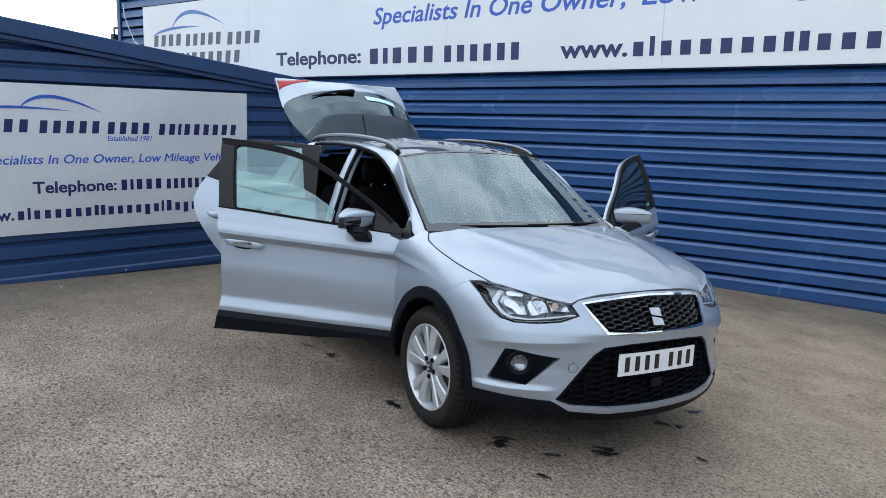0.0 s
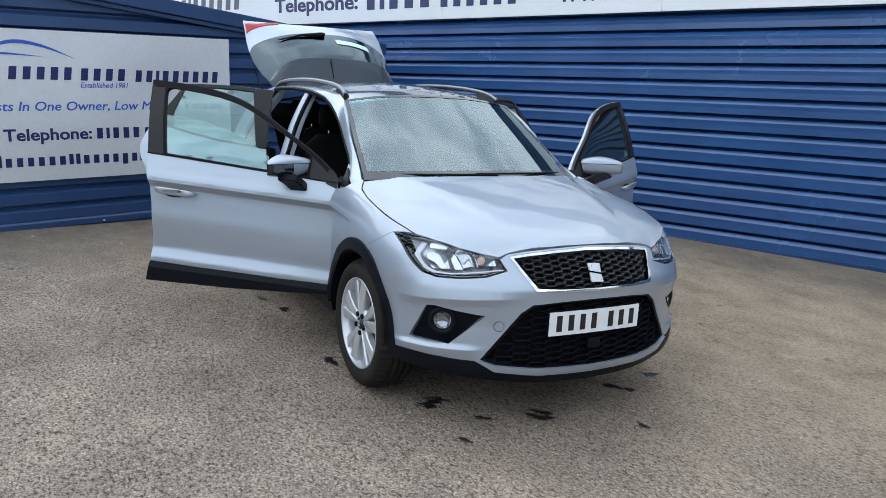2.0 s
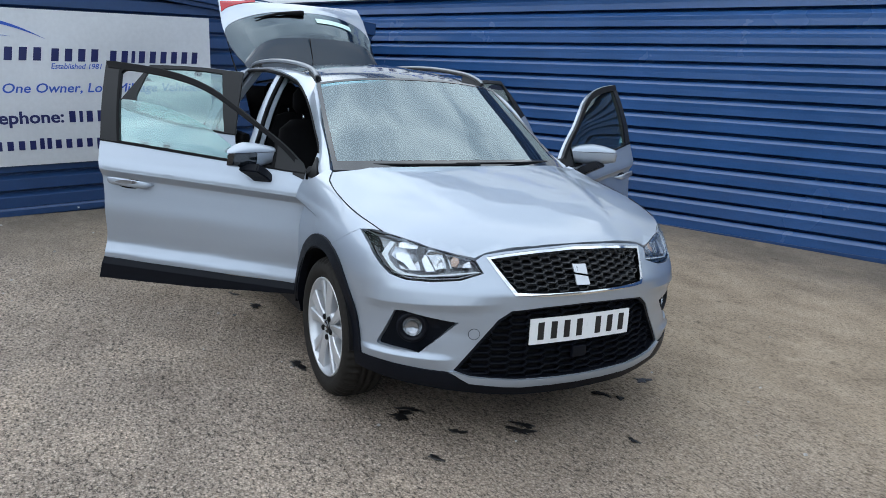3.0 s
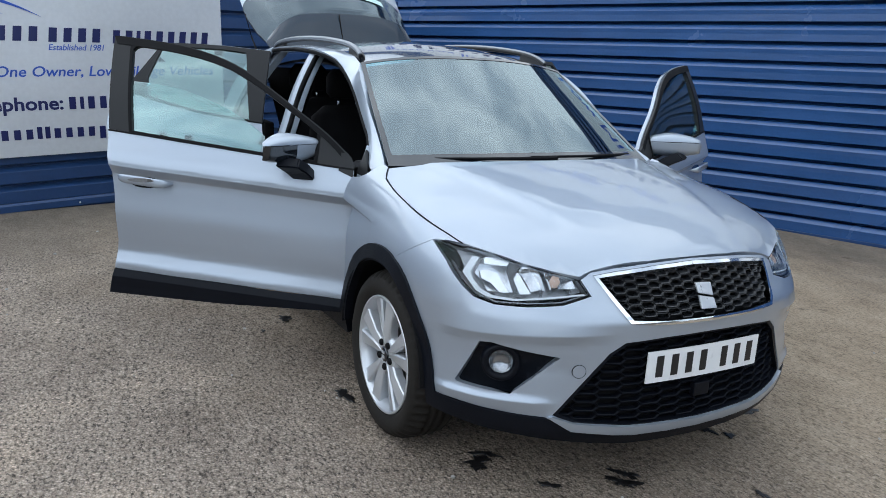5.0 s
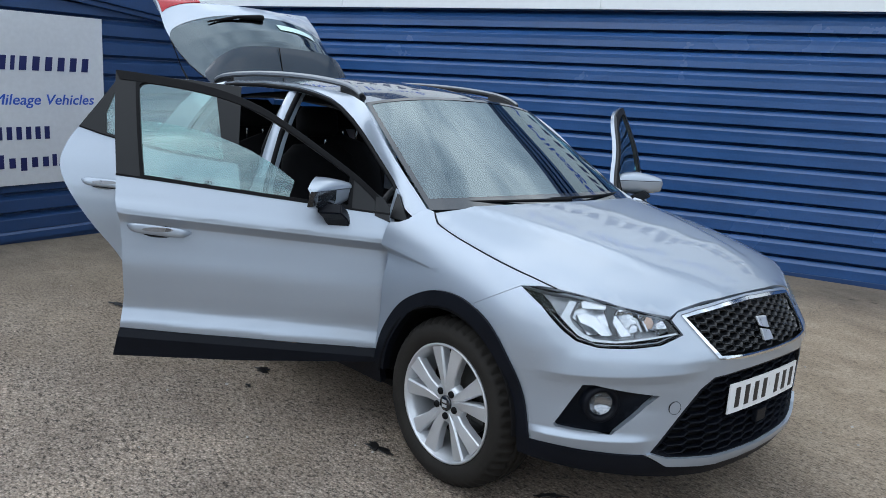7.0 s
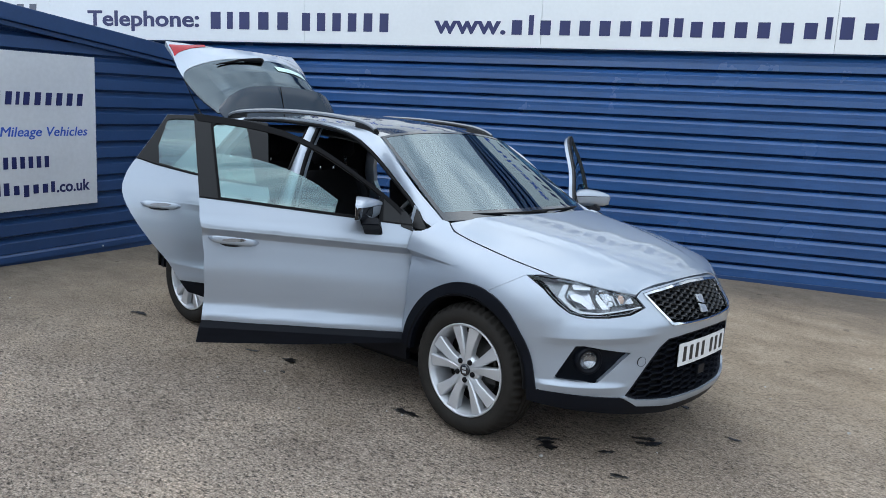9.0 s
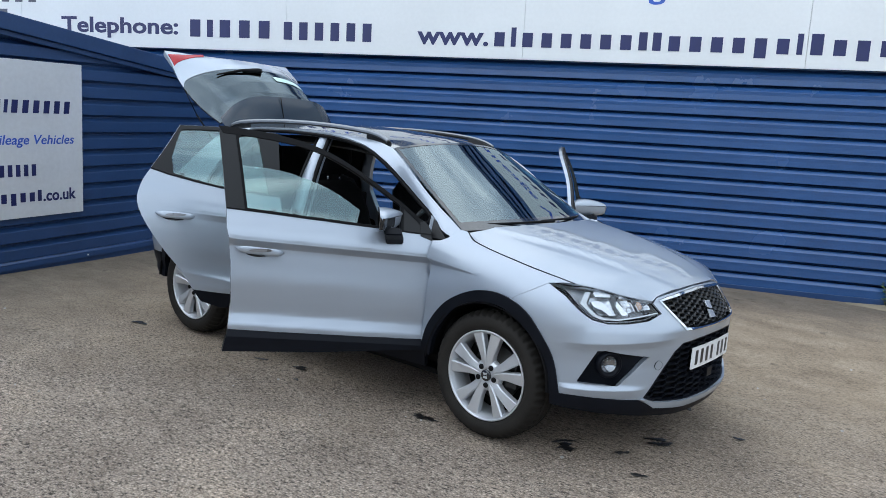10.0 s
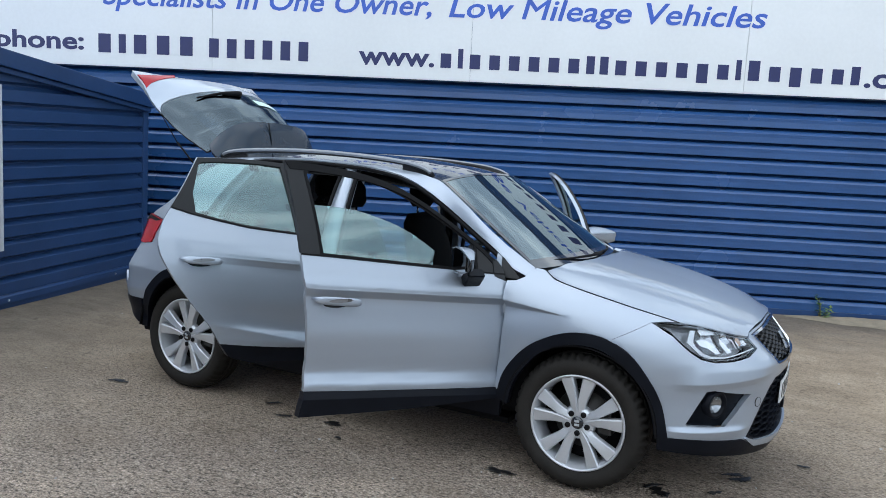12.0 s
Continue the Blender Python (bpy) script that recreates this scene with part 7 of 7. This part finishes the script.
def gate_point(u, t):
    """Outer face of the raised tailgate: u 0 at the spoiler to 1.2 at the lower edge, then the underside; t -1 to 1 across."""
    us = [0.0, 0.25, 0.5, 0.75, 0.85, 1.0, 1.2, 1.5]
    cx, cz = np.interp(u, us, [-2.64, -2.71, -2.81, -2.955, -3.04, -3.18, -3.36, -3.425]), np.interp(u, us, [1.66, 1.74, 1.82, 1.898, 1.938, 1.982, 1.990, 1.925])
    sx, sz = np.interp(u, us, [-2.74, -2.86, -2.99, -3.12, -3.18, -3.26, -3.385, -3.425]), np.interp(u, us, [1.47, 1.55, 1.64, 1.745, 1.80, 1.895, 1.995, 1.935])
    wd = np.interp(u, us, [0.53, 0.575, 0.605, 0.62, 0.62, 0.615, 0.60, 0.55])
    k = abs(t) ** 2.5
    return (cx + (sx - cx) * k, t * wd, cz + (sz - cz) * k)


GATE_SPLIT = [tuple(map(float, p)) for p in curve_through([(0.69, 1.0), (0.745, 0.972), (0.775, 0.92), (0.788, 0.80), (0.786, 0.5), (0.78, 0.0)], 4)]


def glass_outline():
    """The rear window's outline in (u, t)."""
    half = GATE_SPLIT
    h = [(0.0, 0.0), (0.0, 0.5), (0.0, 0.94), (0.03, 0.99), (0.35, 1.0)] + half
    return h + [(u, -t) for u, t in reversed(h) if t > 1e-6]


def gate_panel():
    half = [(u + 0.004, t) for u, t in GATE_SPLIT] 
    outer = [(u, -t) for u, t in half if t > 1e-6] + half[::-1] + [(0.8, 1.0), (1.0, 1.0), (1.2, 1.0), (1.5, 1.0), (1.5, 0), (1.5, -1.0), (1.2, -1.0), (1.0, -1.0), (0.8, -1.0)]
    uv, tris = mesh2d(outer, (), (0.05, 0.05), None, 0.04)
    return plate_mesh(uv, tris, gate_point, 0.04, 0.002, (-3.2, 0, 1.2))


def gate_glass():
    uv, tris = mesh2d(glass_outline(), (), (0.06, 0.06), None, 0.05)
    return plate_mesh(uv, tris, lambda u, t: tuple(np.array(gate_point(u, t)) - np.array((0.0, 0, 0.003))), 0.005, 0.0, (-3.2, 0, 1.2))


def gate_edge():
    o = glass_outline()
    inner = [(0.37 + (u - 0.37) * 0.76, t * 0.80) for u, t in o]
    uv, tris = mesh2d(o, (inner,), (0.06, 0.06), None, 0.05)
    return plate_mesh(uv, tris, lambda u, t: tuple(np.array(gate_point(u, t)) - np.array((0.0, 0, 0.010))), 0.004, 0.0, (-3.2, 0, 1.2))


# ---- cabin ----
def cushion(bm, rows, sides=14):
    """A padded form through oval rings: each row is (centre, half width, half depth, direction of depth)."""
    rings = []
    for c, w, d, ax in rows:
        c, ax = Vector(c), Vector(ax).normalized()
        ring = []
        for k in range(sides):
            a = 2 * math.pi * k / sides
            ca, sa = math.cos(a), math.sin(a)
            ring.append(bm.verts.new(c + Vector((0, 1, 0)) * w * math.copysign(abs(ca) ** 0.55, ca) + ax * d * math.copysign(abs(sa) ** 0.7, sa)))
        rings.append(ring)
    for a, b in zip(rings, rings[1:]):
        for k in range(sides):
            bm.faces.new((a[k], a[(k + 1) % sides], b[(k + 1) % sides], b[k])).smooth = True
    bm.faces.new(rings[0])
    bm.faces.new(list(reversed(rings[-1])))
    bmesh.ops.recalc_face_normals(bm, faces=bm.faces)
    return bm


def seat(root, x, y, wide, name):
    bm = bmesh.new()
    cushion(bm, [((x + 0.46, y, 0.56), wide * 0.80, 0.05, (0, 0, 1)), ((x + 0.42, y, 0.575), wide * 0.95, 0.085, (0, 0, 1)), ((x + 0.2, y, 0.56), wide, 0.10, (0, 0, 1)), ((x + 0.02, y, 0.54), wide, 0.10, (0, 0, 1)), ((x - 0.06, y, 0.55), wide * 0.9, 0.06, (0, 0, 1))])
    s = part(name, bm, CABIN, root, "dark cloth car seat")
    bm = bmesh.new()
    cushion(bm, [((x - 0.02, y, 0.60), wide * 0.85, 0.07, (1, 0, 0.2)), ((x - 0.06, y, 0.72), wide * 0.98, 0.085, (1, 0, 0.2)), ((x - 0.13, y, 0.95), wide * 0.98, 0.075, (1, 0, 0.2)), ((x - 0.18, y, 1.10), wide * 0.85, 0.065, (1, 0, 0.2)), ((x - 0.205, y, 1.16), wide * 0.55, 0.045, (1, 0, 0.2))])
    part("backrest", bm, CABIN, s)
    for yy in ((0,) if wide < 0.4 else (-0.36, 0.36)):
        bm = bmesh.new()
        cx = x - 0.20
        cushion(bm, [((cx, y + yy, 1.205), 0.10, 0.035, (1, 0, 0.1)), ((cx, y + yy, 1.24), 0.13, 0.05, (1, 0, 0.1)), ((cx - 0.01, y + yy, 1.33), 0.125, 0.05, (1, 0, 0.1)), ((cx - 0.015, y + yy, 1.37), 0.09, 0.03, (1, 0, 0.1))])
        part("headrest", bm, CABIN, s)
        for dy in (-0.055, 0.055):
            bm = bmesh.new()
            tube(bm, [(cx, y + yy + dy, 1.13), (cx, y + yy + dy, 1.22)], 0.007, 6)
            part("headrest_post", bm, CHROME, s)
    return s


def cabin_parts(root):
    bm = bmesh.new()
    box(bm, -3.15, 0.25, -0.66, 0.66, 0.24, 0.33, 0.02)
    part("floor_pan", bm, CABIN, root)
    for a, c, w, z in ((-2.15, -0.42, 0.68, 0.18), (-0.42, 0.50, 0.52, 0.20), (-3.05, -2.15, 0.54, 0.21)):
        bm = bmesh.new()
        box(bm, a, c, -w, w, z, z + 0.035, 0.01)
        part("underbody_panel", bm, SEAL, root)
    bm = bmesh.new()
    box(bm, -0.05, 0.55, -0.45, 0.45, 0.28, 0.80, 0.03)
    part("engine_block", bm, SEAL, root)
    # bulkhead and dashboard
    bm = bmesh.new()
    box(bm, -0.42, -0.30, -0.76, 0.76, 0.30, 1.0, 0.02)
    part("bulkhead", bm, CABIN, root)
    rows = []
    for t in np.linspace(-1, 1, 25):
        y = 0.735 * t
        hood = 0.035 * math.exp(-((y + 0.36) / 0.16) ** 2)
        rows.append([(-0.30 - 0.10 * t * t, y, 1.012), (-0.45, y, 1.022 + hood * 0.3), (-0.62, y, 1.005 + hood), (-0.72, y, 0.955 + hood), (-0.75, y, 0.86), (-0.70, y, 0.70), (-0.60, y, 0.58)])
    part("dashboard", loft(rows, 0.03, (-0.4, 0, 0.6)), CABIN_GREY, root, "dark grey dashboard")
    bm = bmesh.new()
    box(bm, -0.775, -0.745, -0.11, 0.11, 0.86, 0.985, 0.01)
    part("display_screen", bm, GLOSS_BLACK, root)
    bm = bmesh.new()
    box(bm, -1.35, -0.65, -0.10, 0.10, 0.33, 0.60, 0.03)
    part("centre_console", bm, CABIN_GREY, root)
    # steering wheel, on the right
    c, ax = Vector((-0.86, -0.36, 0.93)), Vector((-0.93, 0, 0.37)).normalized()
    a1 = Vector((0, 1, 0))
    a2 = ax.cross(a1)
    bm = bmesh.new()
    ring = [c + 0.183 * (math.cos(a) * a1 + math.sin(a) * a2) for a in np.linspace(0, 2 * math.pi, 33)]
    tube(bm, ring, 0.016, 8, caps=False)
    wheel = part("steering_wheel", bm, CABIN_GREY, root, "black steering wheel")
    for a in (0, math.pi, -math.pi / 2):
        bm = bmesh.new()
        tube(bm, [c, c + 0.17 * (math.cos(a) * a1 + math.sin(a) * a2)], 0.016, 6)
        part("wheel_spoke", bm, CABIN_GREY, wheel)
    bm = bmesh.new()
    tube(bm, [c + ax * 0.03, c - ax * 0.12], [0.055, 0.05], 12)
    part("wheel_boss", bm, CABIN_GREY, wheel)
    for x, y in ((-1.50, -0.36), (-1.40, 0.36)):
        seat(root, x, y, 0.265, "front_seat")
    seat(root, -2.2, 0.0, 0.60, "rear_seat")
    bm = bmesh.new()
    box(bm, -0.56, 0.0, -0.53, 0.53, -0.022, 0.0, 0.008, Matrix.Translation((-2.43, 0, 0.93)) @ Matrix.Rotation(radians(46), 4, "Y"))
    part("parcel_shelf", bm, CABIN, root, "black parcel shelf lifted with the tailgate")
    for sg in (-1, 1):
        bm = bmesh.new()
        box(bm, -2.90, -2.35, min(sg * 0.60, sg * 0.66), max(sg * 0.60, sg * 0.66), 0.33, 1.0, 0.02)
        part("side_lining", bm, CABIN, root)
        lining = [(3.72, 1.43), (3.90, 1.385), (4.03, 1.30), (4.15, 1.20), (4.28, 1.08), (4.25, 0.92), (3.98, 0.90), (3.97, 1.08), (3.90, 1.22), (3.80, 1.36)]
        part("pillar_lining", skin_sheet(lining, (), sg, off=-0.085, thick=0.03, step=(0.06, 0.06), creases=False), CABIN, root)
    # seat belts by the centre pillars
    for sg in (-1, 1):
        p = [(lambda q: Vector((q[0], sg * q[1], q[2])))(skin(2.985, z, -0.13)) for z in (1.30, 1.0, 0.6)]
        rows = [[tuple(v + Vector((0.022, 0, 0))), tuple(v - Vector((0.022, 0, 0)))] for v in p]
        part("seat_belt", loft(rows, 0.003, (-1.5, 0, 0.9)), CABIN, root)


def build_car():
    root = new("car")
    root.matrix_world = SLOPE_M @ Matrix.Translation((0, CAR_Y, 0)) @ Matrix.Scale(1.0059, 4)
    tagged(root, "silver hatchback with all doors and the tailgate open on the tarmac", "car")
    nose_parts(root)
    bonnet_part(root)
    for sg in (-1, 1):
        wing_parts(root, sg)
        body_parts(root, sg)
        front_door(root, sg)
        rear_door(root, sg)
    roof_parts(root)
    tail_parts(root)
    tailgate_part(root)
    cabin_parts(root)
    for x, sg, turn in ((0.0, -1, -4), (-2.566, -1, 0), (0.0, 1, 20), (-2.566, 1, 50)):
        wheel_part(root, x, sg, turn)
    return root


build_car()


# ---- small things on the yard ----
def blot(name, x, y, size, seed, stretch=1.0, turn=0.0, material=OIL):
    """A thin uneven patch lying on the ground."""
    rnd = random.Random(seed)
    bm = bmesh.new()
    ph = [rnd.uniform(0, 6.28) for _ in range(5)]
    n = 40
    rim, mid = [], []
    for k in range(n):
        a = 2 * math.pi * k / n
        r = size * (0.62 + 0.20 * math.sin(2 * a + ph[0]) + 0.16 * math.sin(3 * a + ph[1]) + 0.12 * math.sin(5 * a + ph[2]) + 0.10 * math.sin(9 * a + ph[3]) + 0.06 * math.sin(14 * a + ph[4]))
        u, v = r * math.cos(a) * stretch, r * math.sin(a)
        c, s = math.cos(turn), math.sin(turn)
        rim.append(bm.verts.new((c * u - s * v, s * u + c * v, 0.0)))
        mid.append(bm.verts.new(((c * u - s * v) * 0.8, (s * u + c * v) * 0.8, 0.0022)))
    top = bm.verts.new((0, 0, 0.0026))
    for k in range(n):
        j = (k + 1) % n
        bm.faces.new((rim[k], rim[j], mid[j], mid[k]))
        bm.faces.new((mid[k], mid[j], top))
    ob = mesh_ob(name, bm, material)
    p = SLOPE_M @ Vector((x, y, 0))
    ob.matrix_world = Matrix.Translation((p.x, p.y, ground_z(p.x, p.y) + 0.0035)) @ SLOPE_M.to_3x3().to_4x4()
    return ob


STAINS = [(0.674, -0.099, 0.045, 21, 1.6, 0.5), (0.515, 0.475, 0.040, 22, 1.8, 0.2), (0.454, 0.808, 0.050, 23, 1.4, 0.9), (0.595, 0.536, 0.028, 24, 1.7, 0.4), (0.717, -0.145, 0.055, 1, 1.5, 0.6), (0.378, -0.581, 0.075, 2, 1.0, 1.4), (0.33, -0.52, 0.035, 3, 2.2, 0.9), (-0.378, -0.835, 0.055, 4, 1.7, 0.1), (-1.458, -0.779, 0.050, 5, 1.6, 0.4),
          (0.99, 0.28, 0.028, 8, 1.5, 0.1), (0.62, -0.42, 0.030, 9, 2.0, 1.1), (0.80, -0.62, 0.025, 10, 2.5, 0.7), (-1.30, -0.95, 0.022, 11, 1.4, 0.2),
          (-3.0, -0.98, 0.05, 12, 1.8, 0.5), (-1.95, -0.70, 0.035, 13, 1.6, 0.8), (-1.75, -0.85, 0.03, 14, 2.0, 0.3)]
for X, Y, S, seed, st, tu in STAINS:
    tagged(blot("oil_stain", X, Y, S * 0.95, seed, st, tu), "small black oil stain on the tarmac", "stain", "oil stains by the car", "")


def stone(bm, size, rnd):
    r = bmesh.ops.create_icosphere(bm, subdivisions=1, radius=size)
    for v in r["verts"]:
        v.co = Vector((v.co.x * rnd.uniform(0.7, 1.3), v.co.y * rnd.uniform(0.7, 1.3), v.co.z * rnd.uniform(0.5, 0.9)))


rnd = random.Random(5)
base_stones = []
for k in range(4):
    bm = bmesh.new()
    stone(bm, 0.011, rnd)
    me = bpy.data.meshes.new("pebble")
    bm.to_mesh(me)
    bm.free()
    me.materials.append(PEBBLE)
    base_stones.append(me)
spots = [(-3.281, -1.841, 1.0), (1.431, 0.871, 1.0), (-3.9, -1.5, 0.9), (-4.4, -2.2, 1.2), (-2.9, -2.6, 0.8), (-2.2, -2.2, 0.7), (1.9, 1.9, 1.0), (2.4, 2.6, 0.9), (1.2, 2.4, 0.8), (0.45, -0.75, 1.0)]
for k in range(70):
    spots.append((rnd.uniform(-4.6, 3.2), rnd.uniform(-3.2, 3.6), rnd.uniform(0.35, 0.85)))
for k, (X, Y, S) in enumerate(spots):
    ob = new("pebble", base_stones[k % 4])
    ob.location = (X, Y, ground_z(X, Y) + 0.004)
    ob.rotation_euler = (0, 0, rnd.uniform(0, 6))
    ob.scale = (S, S, S)
    tagged(ob, "tiny pale stone lying on the tarmac", "stone", "loose stones on the yard")


def weed():
    """A small weed growing out at the foot of the tall wall."""
    root = new("weed")
    root.location = (1.02, 5.30, ground_z(1.02, 5.30) - 0.02)
    tagged(root, "small green weed growing at the foot of the shed wall", "plant")
    rnd = random.Random(11)
    for k in range(7):
        a, lean, h = rnd.uniform(0, 6.28), rnd.uniform(0.03, 0.12), rnd.uniform(0.12, 0.30)
        pts = [Vector((0.02 * math.cos(a), 0.02 * math.sin(a), 0)), Vector((lean * 0.5 * math.cos(a), lean * 0.5 * math.sin(a), h * 0.6)), Vector((lean * 1.3 * math.cos(a), lean * 1.3 * math.sin(a), h))]
        bm = bmesh.new()
        tube(bm, pts, [0.004, 0.003, 0.0015], 5)
        stem = part("stem", bm, STALK, root)
        for j in range(9):
            t = rnd.uniform(0.15, 1.0)
            c = pts[0].lerp(pts[1], t * 2) if t < 0.5 else pts[1].lerp(pts[2], t * 2 - 1)
            b, l, w = rnd.uniform(0, 6.28), rnd.uniform(0.03, 0.06), rnd.uniform(0.010, 0.019)
            d = Vector((math.cos(b), math.sin(b), rnd.uniform(0.0, 0.7)))
            sd = Vector((-math.sin(b), math.cos(b), 0)) * w
            bm = bmesh.new()
            v = [bm.verts.new(p) for p in (c, c + d * l * 0.45 + sd, c + d * l, c + d * l * 0.45 - sd, c + d * l * 0.5 + Vector((0, 0, 0.004)))]
            for q in ((0, 1, 4), (1, 2, 4), (2, 3, 4), (3, 0, 4)):
                bm.faces.new([v[i] for i in q])
            part("leaf", bm, LEAF, stem)


weed()

# a low drift of pale silt washed up along the wall
bm = bmesh.new()
rows = []
for i in range(41):
    t = i / 40
    u = 3.35 + 3.0 * t
    wdt = (0.10 + 0.30 * math.sin(math.pi * min(1, t * 1.2)) ** 1.0) * (1 + 0.3 * noise.noise(Vector((u * 3, 0, 0))))
    rows.append([(u, -0.03 - wdt * q, -0.005 + 0.035 * (1 - q) ** 1.5 * min(1, t * 4)) for q in (0.0, 0.25, 0.5, 0.75, 1.0)])
vs = [[bm.verts.new(p) for p in r] for r in rows]
for a, c in zip(vs, vs[1:]):
    for j in range(4):
        bm.faces.new((a[j], a[j + 1], c[j + 1], c[j])).smooth = True
silt = mesh_ob("silt_drift", bm, SILT)
silt.matrix_world = Matrix.Translation((WALL_AT.x, WALL_AT.y, ground_z(2.0, 5.6) + 0.004)) @ Matrix((WALL_U * Vector((1, 1, 0)), WALL_IN, Vector((0, 0, 1)))).transposed().to_4x4()
tagged(silt, "low drift of dry sandy silt along the shed wall", "silt", kind="stuff")
